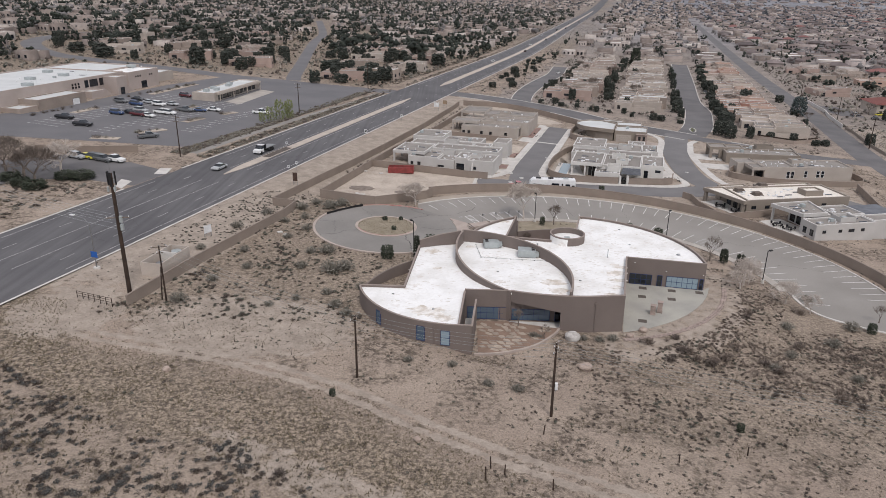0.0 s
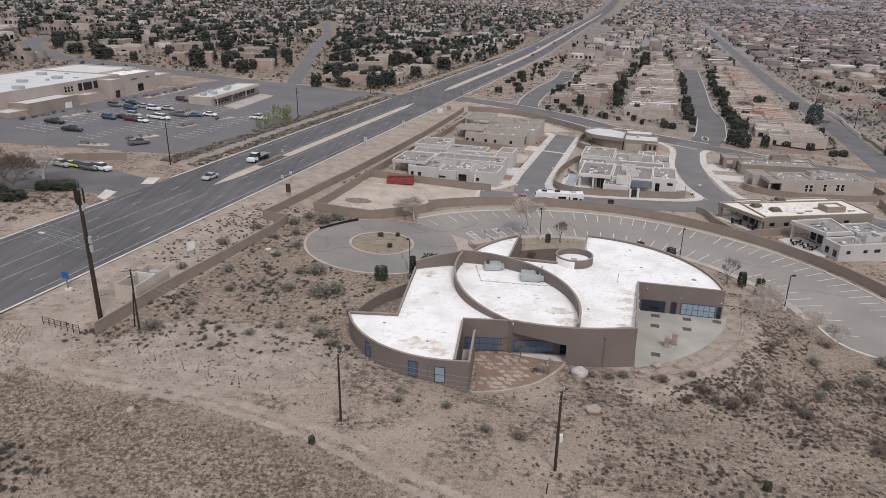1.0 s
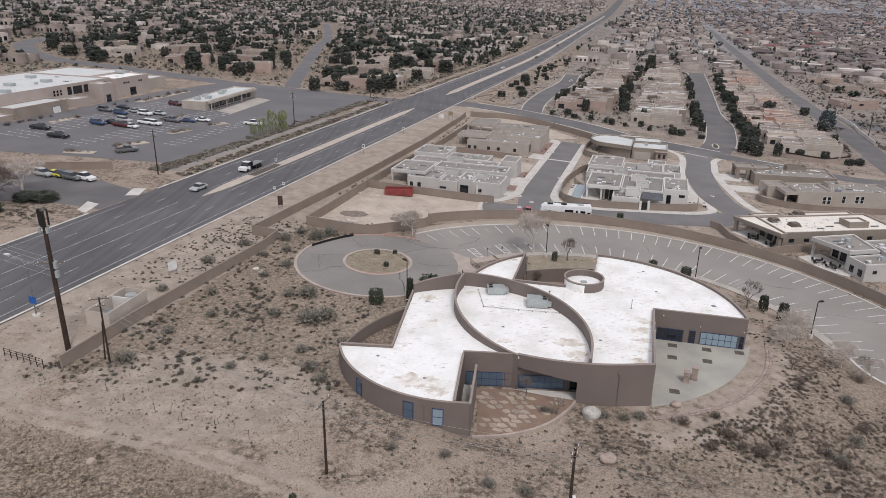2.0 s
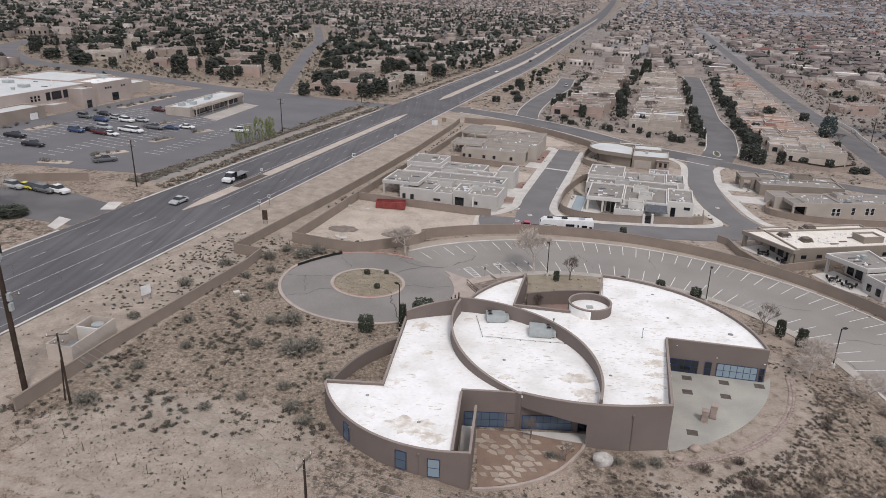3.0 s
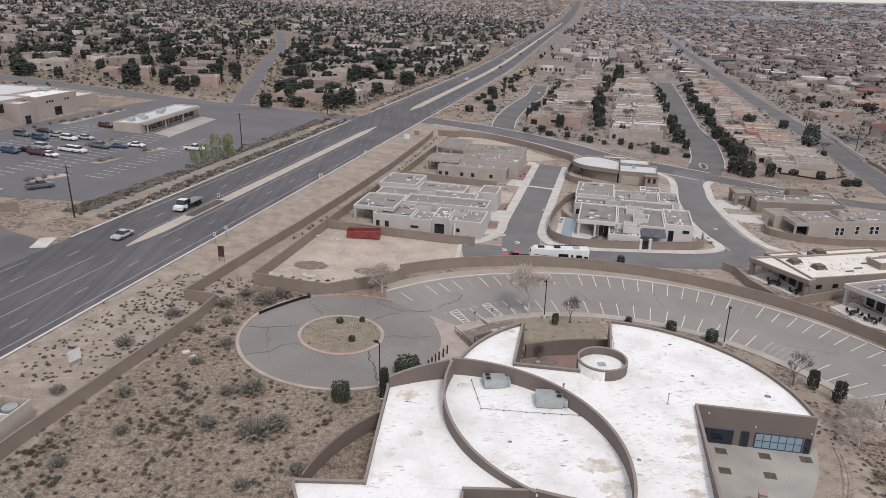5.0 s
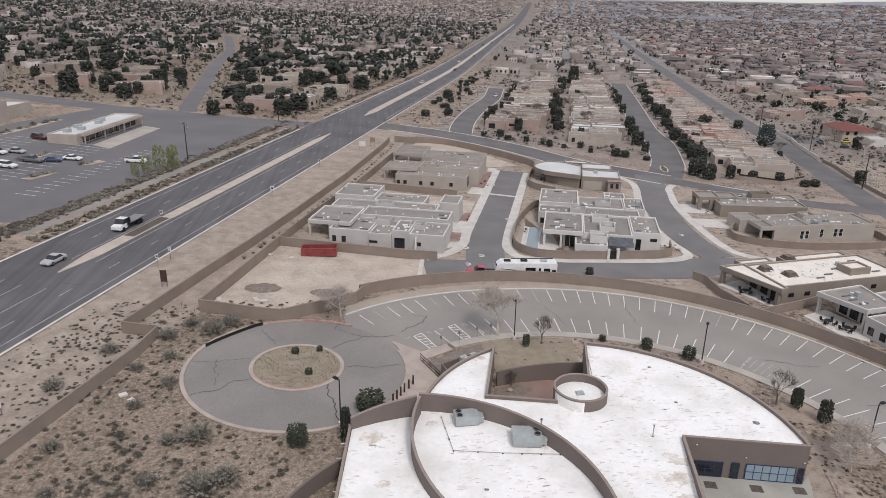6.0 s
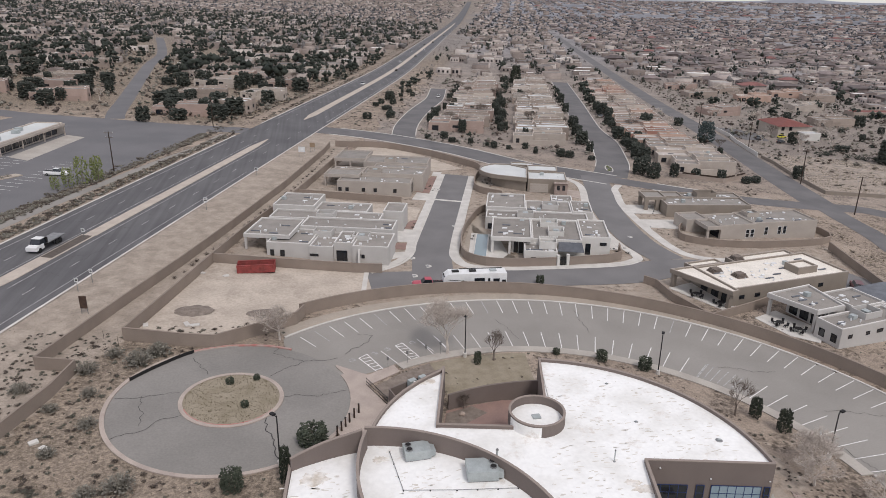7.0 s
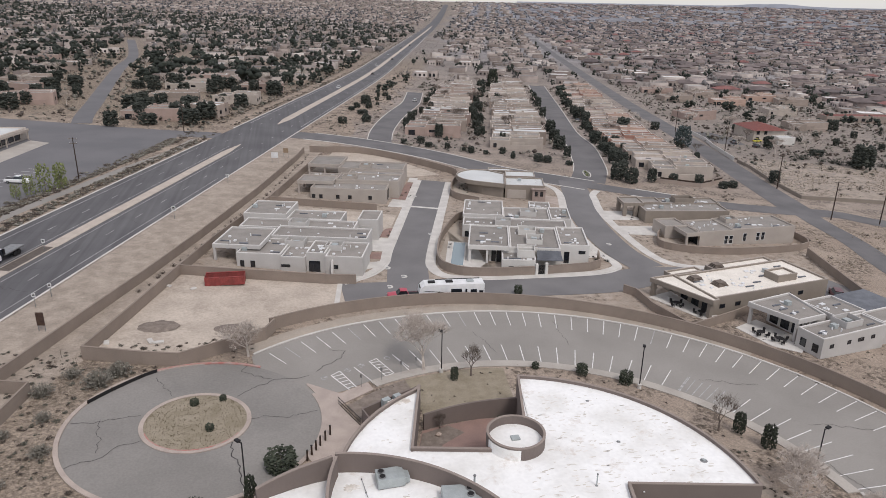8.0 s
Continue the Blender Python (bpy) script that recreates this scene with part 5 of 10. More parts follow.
block(h4, (0.7, -6.7, 11.0, 2.0), 3.6, "stucco_brown", "roof_pale")
block(h4, (-4.0, 8.6, 2.5, 12), 3.8, "stucco_brown", "roof_pale")
block(h4, (0.75, 2.05, 9, 8.5), 3.9, "stucco_brown", "roof_pale")
garage_door(h4, "s", -6.7, 1.3, 6.2, 2.4, "stucco_taupe")
vents(h4, 1, -6, 10.5, 1.5, 3.3, 6)
block(h4, (7.8, -8.2, 11.2, -6.75), 3.0, "stone", "roof_tile_grey")
bm = bmesh.new()
prism(bm, [(7.5, -8.6), (11.5, -8.6), (11.5, -6.5), (7.5, -6.5)], 3.02, lambda x, y: 3.9 - 0.45 * abs(x - 9.5))
part("gable", bm, M["stone"], h4)
for x in (8.5, 9.9):
    pane(h4, "s", -8.2, x, x + 0.6, 1.2, 2.3)
pane(h4, "s", -5.2, -4.0, -2.2, 0.1, 2.4, cols=2)

# tan house with a pale roof
h6 = thing("tan_house", "tan stucco house with a pale flat roof and corner porch", "house", 73.2, 160.2, g(76, 164) + 0.1, 9)
TT = ("stucco_brown", "roof_tan")
block(h6, (-0.2, 0, 25.9, 10.8), 3.4, *TT)
block(h6, (9.5, 10.85, 24, 13.6), 3.2, *TT)
block(h6, (16.0, 2.2, 20.5, 5.5), 4.4, *TT, base=3.0)
slab_roof(h6, [(-1.9, -1.6), (-0.3, -1.3), (-0.3, 10.7), (-5.4, 10.7)], 2.9, 3.7, *TT, posts=((-1.5, -0.6), (-4.8, 10.1)), post_w=0.7)
block(h6, (-0.5, 10.85, 6.5, 13), 3.5, *TT)
vents(h6, 0, 0.5, 24, 10, 3.1, 22)
for x in (1.2, 4.6, 13.5, 16.0, 19.0):
    pane(h6, "s", 0, x, x + 1.0, 1.3, 1.9)
for y in (1.0, 3.6, 6.4):
    pane(h6, "w", -0.2, y, y + 1.6, 0.3, 2.4, cols=2)
for cx, cy in ((2.6, 8.2), (5.2, 4.9), (11.0, 12.2)):
    o = new("chimney_cap")
    o.parent = h6
    tagged(o, "dark slatted roof vent cap")
    for k in range(4):
        bm = bmesh.new()
        s = 1.15 - 0.12 * k
        box(bm, cx - s, cy - s * 0.9, 3.1 + 0.2 * k, cx + s, cy + s * 0.9, 3.22 + 0.2 * k)
        part("slat", bm, M["bark"], o)

# white-grey house beside it
h7 = thing("patio_house", "pale grey stucco house with a column patio", "house", 80.5, 148.2, g(84, 148) + 0.2, 11)
block(h7, (3.0, 2.0, 8.0, 9.0), 3.2, *G4)
slab_roof(h7, [(0.3, 0.9), (6.2, 0.9), (8.0, 9.6), (-1.8, 9.2)], 3.3, 4.1, *G4, posts=((0.6, 1.3), (-1.2, 8.8), (3.2, 1.3)))
vents(h7, 0.8, 1.6, 6.2, 9, 3.8, 6)
block(h7, (-0.3, -4.3, 13.8, 0.35), 3.3, *G4)
block(h7, (8.1, 0.4, 15, 7), 3.6, *G4)
block(h7, (13.85, -3.6, 22, 0.35), 3.4, *G4)
vents(h7, 0.2, -4, 13, 0, 3.0, 8)
vents(h7, 8.5, 0.8, 14.5, 6.6, 3.3, 5)
screen(h7, 6.6, -2.6, 10.2, 0.1, 3.0, 1.1, "stucco_grey")
for x in (1.4, 5.2, 7.6, 10.6):
    pane(h7, "s", -4.3, x, x + (1.2 if x == 7.6 else 0.7), 1.5, 2.0)
for y in (-3.6, -1.4):
    pane(h7, "w", -0.3, y, y + 0.9, 0.7, 1.9)
for y in (2.4, 4.6, 6.8):
    pane(h7, "w", 3.0, y, y + 1.5, 0.2, 2.5, cols=2)
bm = bmesh.new()
prism(bm, [(15.1, 0.5), (24, 0.5), (24, 7.5), (15.1, 7.5)], 2.9, lambda x, y: 4.2 if abs(y - 4) < 0.5 else 4.2 - 0.3 * abs(y - 4))
part("tiled_roof", bm, M["roof_tile_grey"], h7, "blue-grey tiled roof")
# patio set
def patio_set(x, y, rz, label="dark metal patio table with chairs on a stone terrace"):
    t = thing("patio_set", label, "patio furniture", x, y, None, rz)
    bm = bmesh.new()
    tube(bm, (0, 0, 0.70), (0, 0, 0.74), 0.65, 0.65, 16)
    part("tabletop", bm, M["dark"], t)
    bm = bmesh.new()
    tube(bm, (0, 0, 0), (0, 0, 0.70), 0.06, 0.06, 8)
    part("pedestal", bm, M["dark"], t)
    for k in range(4):
        a = k * math.pi / 2 + 0.4
        cx, cy = 1.0 * math.cos(a), 1.0 * math.sin(a)
        bm = bmesh.new()
        box(bm, cx - 0.25, cy - 0.25, 0.40, cx + 0.25, cy + 0.25, 0.46)
        for ex in (-0.22, 0.18):
            for ey in (-0.22, 0.18):
                box(bm, cx + ex, cy + ey, 0, cx + ex + 0.04, cy + ey + 0.04, 0.40)
        part("seat", bm, M["dark"], t)
        bm = bmesh.new()
        ox, oy = 0.24 * math.cos(a), 0.24 * math.sin(a)
        tube(bm, (cx + ox, cy + oy, 0.46), (cx + ox * 1.2, cy + oy * 1.2, 0.95), 0.2, 0.22, 6)
        part("backrest", bm, M["dark"], t)
    return t


for x, y, r in ((76.8, 152.4, 10), (78.4, 149.9, 60), (68.8, 164.6, 0), (71.2, 160.6, 30)):
    patio_set(x, y, r)
for poly in ([(74.3, 155.4), (76.2, 148.6), (79.6, 146.0), (83.4, 150), (80, 158)], [(65.6, 168.6), (70.6, 158.6), (74, 160), (71.5, 171)]):
    bm = bmesh.new()
    slab(bm, poly, 0.09)
    structure("terrace", bm, M["concrete"], "pale stone terrace beside a house", "terrace")

h8 = thing("taupe_house", "taupe stucco flat-roofed house with tall framed windows", "house", 100, 199, g(101, 200) + 0.1, 0)
TP = ("stucco_taupe", "roof_grey")
block(h8, (-7.5, -3.2, 1.0, 5.4), 3.6, *TP)
block(h8, (1.05, -2.2, 17.6, 6.6), 3.4, *TP)
block(h8, (-13.0, 2.2, -7.55, 8.0), 3.5, *TP)
slab_roof(h8, (-11.0, -3.4, -7.55, 2.1), 2.7, 3.5, *TP, posts=((-10.6, -3.0),))
vents(h8, -7, -3, 0.5, 5, 3.3, 6)
vents(h8, 1.5, -2, 17, 6, 3.1, 14)
screen(h8, 3.0, 3.2, 6.0, 5.8, 3.1, 1.0, "stucco_taupe")
for x in (-1.2, 0.0, 4.2, 7.6, 8.9):
    pane(h8, "s", -2.2 if x > 1 else -3.2, x, x + 0.8, 0.5, 2.3, frame_m="paint_white", rows=2)
pane(h8, "w", -7.5, -2.4, 1.6, 0.2, 2.5, cols=3)

h9 = thing("stone_porch_house", "brown stucco house with a stone-columned porch", "house", 98, 213.5, g(98, 214) + 0.1, -9)
block(h9, (-9.5, -2.0, 11.5, 5.2), 3.4, "stucco_brown", "roof_grey")
block(h9, (-3, 5.25, 12.5, 11), 3.1, "stucco_brown", "roof_grey")
slab_roof(h9, (-13.5, 3.0, -8.2, 9.0), 3.2, 4.0, "stucco_brown", "roof_grey", posts=((-13, 3.4), (-10.2, 3.4), (-13, 8.4)), post_w=0.9)
block(h9, (-8.1, 5.25, -3.05, 10), 3.6, "stucco_brown", "roof_grey")
vents(h9, -9, -1.5, 11, 5, 3.1, 8)
vents(h9, -2.5, 5.5, 12, 10.5, 2.8, 8)
screen(h9, 1, 6.5, 6, 9.5, 2.8, 1.4, "stucco_brown")

# pool, gate, drives
bm = bmesh.new()
slab(bm, [W(62.2, -27.6), W(62.0, -11.0), W(67.6, -11.0), W(70, -22.5), W(68, -27.6)], 0.08)
structure("pool_deck", bm, M["concrete"], "pale concrete deck round a pool", "paving")
pool = thing("swimming_pool", "small covered grey-blue swimming pool", "pool", *W(64.45, -18.8), g(*W(64.45, -18.8)) + 0.17, TURN)
bm = bmesh.new()
box(bm, -1.3, -6.6, -0.5, 1.3, 6.6, 0.11)
part("water", bm, M["pool"], pool)
bm = bmesh.new()
ribbon(bm, [(-1.35, -6.65), (1.35, -6.65), (1.35, 6.65), (-1.35, 6.65)], 0.3, -0.5, 0.16, closed=True)
part("rim", bm, M["concrete"], pool)
gate = thing("garden_gate", "dark metal gate between two white pillars", "gate", *W(80.5, -26.2), None, TURN + 20)
for x in (-1.0, 1.0):
    bm = bmesh.new()
    box(bm, x - 0.28, -0.28, -0.3, x + 0.28, 0.28, 2.3)
    part("pillar", bevelled(bm, 0.04), M["stucco_white"], gate)
for k in range(6):
    bm = bmesh.new()
    box(bm, -0.68 + 0.23 * k, -0.03, 0.05, -0.5 + 0.23 * k, 0.03, 1.9)
    part("slat", bm, M["dark"], gate)
drive = [([W(44.3, -21.6), W(43.6, -13.8), W(47.5, -12.5), W(50.2, -12.5), W(50, -20.5)], "concrete"), ([W(45.9, 11.7), W(50.1, 11.9), W(50.2, 18.1), W(46.2, 18.7)], "concrete"), ([W(47.8, 38), W(47.8, 43), W(50.2, 43), W(50.2, 38)], "concrete"), ([W(45.5, -34), W(45, -29), W(49.9, -26.5), W(50.2, -29)], "concrete"),
         ([W(88, -16), W(87.5, -8), W(91, -5), W(93.4, -13)], "concrete"), ([W(101.5, 5), W(100.6, 11), W(112, 14), W(112, 6)], "concrete"), ([W(100.0, 16), W(99.8, 24), W(107.5, 26), W(108, 18)], "concrete"), ([W(84, 28), W(84, 36), W(89.0, 34), W(88.8, 26)], "concrete_tan")]
for poly, m in drive:
    bm = bmesh.new()
    slab(bm, poly, 0.075)
    structure("driveway", bm, M[m], "pale concrete driveway of an estate house", "driveway")
bm = bmesh.new()
slab(bm, [W(44.3, -39.2), W(45.5, -47.5), W(46.3, -47.4), W(45.1, -38.8)], 0.07)
structure("road_apron", bm, M["concrete"], "pale concrete apron at the end of the lane", "kerb")
bm = bmesh.new()
flat(bm, [(-23.5, 154.3), (-16.0, 152.1), (-11.6, 151.2), (-8.4, 153.1), (-4.3, 155.6), (0.6, 160.8), (2.5, 162.0), (8, 165.0), (16, 167.6), (24, 168.6), W(52, -45), W(47.5, -38.8), W(42.4, -39.8), W(30, -40.6), W(17.5, -41.2), W(17.7, -60)], 0.02)
structure("dirt_lot", bm, M["bar_dirt"], "bare pale dirt lot inside stucco walls", "ground")
for poly in ([W(19.5, -4), W(40, -7.5), W(43, -7), W(49, -8), W(49, 5), W(20, 5.5)], [W(20, 42), W(48, 44), W(56, 50), W(40, 66), W(26, 74), W(20, 70)]):
    bm = bmesh.new()
    flat(bm, poly, 0.022)
    structure("dirt_lot", bm, M["bar_dirt"], "bare pale dirt plot in the estate", "ground")


# ---- the northern rows of adobe houses ----
def adobe(name, label, seed, wall_m, roof_m, w, d):
    """A long flat-roofed row house: stepped volumes, a blank garden wall, a few openings, a chimney."""
    r = random.Random(seed)
    h = thing(name, label, "house", 0, 0, 0)
    a, b = w * r.uniform(0.34, 0.5), d * r.uniform(0.4, 0.55)
    hs = [r.uniform(3.2, 3.7), r.uniform(3.7, 4.5), r.uniform(3.4, 3.9), r.uniform(4.1, 4.9)]
    cut = r.uniform(0.6, 2.6)
    rects = [(-w / 2, -d / 2, -w / 2 + a - 0.03, -d / 2 + b), (-w / 2 + a, -d / 2 + cut, w / 2, -d / 2 + b + 0.9), (-w / 2 + 0.7, -d / 2 + b + 0.03, -w / 2 + a - 0.03, d / 2), (-w / 2 + a, -d / 2 + b + 0.94, w / 2 - 1.0, d / 2 - 0.5)]
    for q, hh in zip(rects, hs):
        block(h, q, hh, wall_m, roof_m, base=-1.0)
        vents(h, *q, hh - 0.3, 2)
    # garden wall before the set-back part
    bm = bmesh.new()
    box(bm, -w / 2 + a + 0.01, -d / 2 + 0.05, -1.0, w / 2 - r.uniform(0.5, 3.0), -d / 2 + 0.3, r.uniform(1.3, 1.9))
    part("garden_wall", bevelled(bm, 0.05), M[wall_m], h)
    cx, cy = -w / 2 + a + r.uniform(1.5, 4), -d / 2 + b + r.uniform(1.6, 3)
    bm = bmesh.new()
    box(bm, cx - 0.5, cy - 0.4, hs[3] - 0.45, cx + 0.5, cy + 0.4, hs[3] + 0.75)
    part("chimney", bevelled(bm, 0.06), M[wall_m], h)
    x = -w / 2 + r.uniform(1.0, 2.0)
    while x < -w / 2 + a - 2.4:
        ww = r.choice((1.0, 1.5, 2.3))
        pane(h, "s", -d / 2, x, x + ww, 0.8 if ww < 2.3 else 0.15, 2.2)
        x += ww + r.uniform(2.0, 4.5)
    if r.random() < 0.5:
        garage_door(h, "s", -d / 2 + cut, -w / 2 + a + 0.8, min(w / 2 - 0.6, -w / 2 + a + 5.4), 2.3, wall_m)
    else:
        x = -w / 2 + a + r.uniform(1.0, 3.0)
        pane(h, "s", -d / 2 + cut, x, x + 2.2, 0.2, 2.3, cols=2)
    for y, ww in ((-d / 2 + r.uniform(2.6, 3.4), 1.2), (d / 2 - r.uniform(3.0, 4.0), 0.9)):
        pane(h, "e", w / 2 if y < -d / 2 + b - 0.5 else w / 2 - 1.0, y, y + ww, 0.9, 2.1)
    return h


def place_house(proto, v, u, turn=TURN):
    x, y = W(v, u)
    return copy_thing(proto, pose(x, y, g(x, y) + 0.15, 0, 0, turn))


KINDS = [adobe("adobe_house", "tan stucco adobe house with flat parapet roofs", 1, "stucco_tan", "roof_grey", 20, 12),
         adobe("adobe_house", "cream stucco adobe house with flat parapet roofs", 2, "stucco_cream", "roof_cream", 21, 11.5),
         adobe("adobe_house", "rose-tan stucco adobe house with flat parapet roofs", 3, "stucco_pink", "roof_grey", 21, 12),
         adobe("adobe_house", "cream stucco adobe house with stepped flat roofs", 4, "stucco_cream", "roof_grey", 19, 12.5),
         adobe("adobe_house", "peach stucco adobe house with tan flat roofs", 6, "stucco_peach", "roof_cream", 20.5, 12),
         adobe("adobe_house", "terracotta stucco adobe house with flat parapet roofs", 8, "stucco_terracotta", "roof_grey", 20, 11.5),
         adobe("adobe_house", "tan stucco adobe house with white flat roofs", 13, "stucco_tan", "roof_pale", 20, 12)]
hr = random.Random(11)
for i, u in enumerate(np.arange(118, 300, 15.2)):
    place_house(KINDS[(2, 0, 2, 6, 3, 1, 0)[i % 7]], 49 + hr.uniform(-1, 1) + (2 if i else 0), u)
for i, u in enumerate(np.arange(104, 330, 13.6)):
    place_house(KINDS[(3, 6, 0, 3, 1, 6, 0)[i % 7]], 81 + hr.uniform(-1, 1), u)
for i, u in enumerate(np.arange(76, 330, 12.9)):
    place_house(KINDS[(3, 1, 0, 4, 5, 4, 2, 0, 4, 1, 2)[i % 11]], 131.6 + hr.uniform(-0.8, 0.8) - 6.5 * min(1, max(0, (u - 76) / 50)), u)
for k, (v, u, rz) in enumerate(((-55, 106, 10), (-44, 122, -8), (-66, 150, 12), (-42, 160, 0), (-112, 118, 20), (-142, 165, 10), (-76, 190, 0), (-45, 205, 5), (-165, 230, 14), (-103, 250, 4), (-62, 240, 0), (-150, 122, 24), (-178, 160, 12), (-190, 118, 10), (-130, 142, -6), (-215, 140, 8), (-200, 200, 4), (-230, 180, 0), (-80, 225, 6), (-120, 290, 0), (-50, 275, 0), (-195, 260, 0))):
    place_house(KINDS[(2, 6, 0, 3, 2, 0, 1)[k % 7]], v, u, TURN + rz)
for k, (v, u, rz) in enumerate(((187, 305, 15), (178, 228, 30), (220, 307, 5), (272, 338, 0), (240, 275, 10), (215, 345, 10), (185, 350, 0), (255, 350, 0), (230, 215, 10))):
    place_house(KINDS[(0, 2, 4, 0, 3)[k % 5]], v, u, TURN + rz)
for p in KINDS:
    for o in list(p.children_recursive) + [p]:
        bpy.data.objects.remove(o)

# red-roofed house on the right
rh = uvhouse("tiled_house", "cream stucco two-storey house with a red tiled roof", 191.5, 172, TURN + 8)
bm = bmesh.new()
box(bm, -7, -9, -1, 7, 9, 5.2)
part("wall_body", bm, M["stucco_cream"], rh)
bm = bmesh.new()
vs = [bm.verts.new(p) for p in ((-8, -10, 5.2), (8, -10, 5.2), (8, 10, 5.2), (-8, 10, 5.2), (0, -3, 7.2), (0, 3, 7.2))]
for f in ((0, 1, 4), (1, 2, 5, 4), (2, 3, 5), (3, 0, 4, 5), (3, 2, 1, 0)):
    bm.faces.new([vs[i] for i in f])
part("tiled_roof", bm, M["roof_tile_red"], rh, "red tiled hip roof")
block(rh, (1.5, -14.5, 9, -9.05), 3.1, "stucco_white", "roof_pale")
for x in (-5, -1.6):
    for z in (0.8, 3.4):
        pane(rh, "s", -9, x - 0.6, x + 0.6, z, z + 1.4)

# ---- stores and their lot ----
bm = bmesh.new()
lot = [W(-34.5, -47), W(-30.5, 30), W(-33, 76), W(-60, 76), W(-100, 76), W(-104, 40), W(-100, -30), W(-122, -60), W(-90, -63), W(-60, -54)]
flat(bm, lot, 0.03)
structure("store_lot", bm, M["asphalt_store"], "faded asphalt parking lot in front of the store", "parking lot")
bm = bmesh.new()
flat(bm, [W(-22.3, -83), W(-22.3, -70), W(-36, -67), W(-55, -68.5), W(-62, -80), W(-72, -95), W(-100, -130), W(-80, -130), W(-50, -102), W(-42, -88), W(-36, -84)], 0.035)
structure("store_drive", bm, M["asphalt"], "asphalt drive into the store's lot", "road")
sl = new("store_lot_lines")
tagged(sl, "white painted stall lines on the store lot", "road marking", kind="structure")
bm = bmesh.new()
strip(bm, [W(-62, 0), W(-59.5, 0), W(-57, 0)], 0.08, 0.045)
me0 = to_ob("stall_line", bm, M["paint_white"])
lm = me0.data
bpy.data.objects.remove(me0)
cx0, cy0 = W(-59.5, 0)
lm.transform(Matrix.Translation((-cx0, -cy0, -g(cx0, cy0))))
for v in (-88, -82, -66, -60, -46):
    for u in np.arange(-44 if v < -60 else -30, 20, 2.9):
        x, y = W(v, u)
        share("stall_line", lm, sl, (x, y, g(x, y)))
store = thing("big_store", "large pale pink stucco store with a wide pale grey roof", "store", *W(-126, 2), None, TURN)
block(store, (-21, -48, 17.5, 18), 5.75, "stucco_store", "roof_pale", base=-2.5, lip=0.4)
block(store, (-21, 18.05, 8, 39), 5.7, "stucco_store", "roof_pale", base=-2.5, lip=0.4)
block(store, (8.05, 18.05, 19.5, 35.5), 5.4, "stucco_store", "roof_white", base=-2.5)
block(store, (0, 39.05, 14, 52), 2.4, "stucco_taupe", "roof_pale", base=-2.5)
block(store, (8.05, 35.55, 15.5, 39), 3.2, "stucco_taupe", "roof_pale", base=-2.5)
block(store, (17.55, -31, 25.5, -11), 2.65, "stucco_tan", "roof_pale", base=-2.5)
block(store, (17.55, -38, 25.0, -31.05), 0.9, "stucco_tan", "roof_pale", base=-2.5)
block(store, (17.55, -5, 22.6, 1), 1.5, "stucco_store", "roof_pale", base=-2.5)
block(store, (17.55, 7, 23.6, 12), 5.1, "stucco_store", "roof_pale", base=-2.5)
for y0, y1 in ((1.05, 6.95), (12.05, 18.0)):
    # stair flights with sloping side walls
    for x in (21.6, 18.6):
        bm = bmesh.new()
        vs = [bm.verts.new((x + d, y, z)) for d in (0, 0.4) for y, z in ((y0, -2), (y1, -2), (y1, -0.9), (y1 - 1, -0.9), (y0 + 0.8, 2.0), (y0, 2.0))]
        for f in ((0, 1, 2, 3, 4, 5), (11, 10, 9, 8, 7, 6)) + tuple((i, i + 6, (i + 1) % 6 + 6, (i + 1) % 6) for i in range(6)):
            bm.faces.new([vs[i] for i in f])
        part("stair_wall", bm, M["stucco_store"], store)
    for k in range(9):
        bm = bmesh.new()
        box(bm, 19.02, y0 + 0.9 + 0.5 * k, -2, 21.58, y0 + 1.38 + 0.5 * k, 1.5 - 0.33 * k)
        part("step", bm, M["concrete_tan"], store)
for y0, y1, c in ((-2.0, -0.4, 1), (0.4, 4.2, 2), (5.2, 7.0, 1), (14.0, 15.8, 1)):
    pane(store, "e", 17.5, y0, y1, 2.3, 4.7, cols=c)
for y in (-8.0, -6.6, -5.2):
    for z in (2.6, 3.6):
        pane(store, "e", 17.5, y, y + 0.6, z, z + 0.6)
for y in (22, 23.2, 24.4, 30, 31.2):
    pane(store, "e", 19.5, y, y + 0.5, 3.2, 3.7)
pane(store, "e", 19.5, 25, 28, -1.4, 1.4, cols=2, name="door")
pane(store, "e", 23.6, 8.4, 10.4, -1.4, 1.2, cols=1, name="door")
pane(store, "e", 25.5, -17, -14, -1.4, 1.0, "white_metal", name="door")
for k in range(2):
    bm = bmesh.new()
    box(bm, 17.53, -42 - 4 * k, 3.0, 17.62, -39 - 4 * k, 3.8)
    part("sign_bar", bm, M["sign_brown"], store, "plain ochre sign panel")
vents(store, -20, -46, 16, 38, 5.35, 22)
for x, y in ((2, -10), (5, 2), (13, -22), (9, 33), (-8, 8)):
    bm = bmesh.new()
    box(bm, x - 1.6, y - 1.1, 5.36, x + 1.6, y + 1.1, 6.3)
    part("air_unit", bevelled(bm, 0.06), M["galv"], store)
shop = thing("small_shop", "cream flat-roofed shop with a band of dark windows", "shop", *W(-73.6, 35), None, TURN + 4.9)
block(shop, (-4.4, -18.5, 4.4, 18.5), 3.1, "stucco_cream", "roof_pale", base=-1.5)
slab_roof(shop, (4.45, -17, 6.0, 17), 2.3, 3.0, "stucco_cream", "roof_pale", posts=((5.7, -16.5), (5.7, -6), (5.7, 5), (5.7, 16.5)), post_w=0.3)
for k in range(9):
    pane(shop, "e", 4.4, -15.5 + 3.4 * k, -12.7 + 3.4 * k, 0.3, 2.1, cols=2)
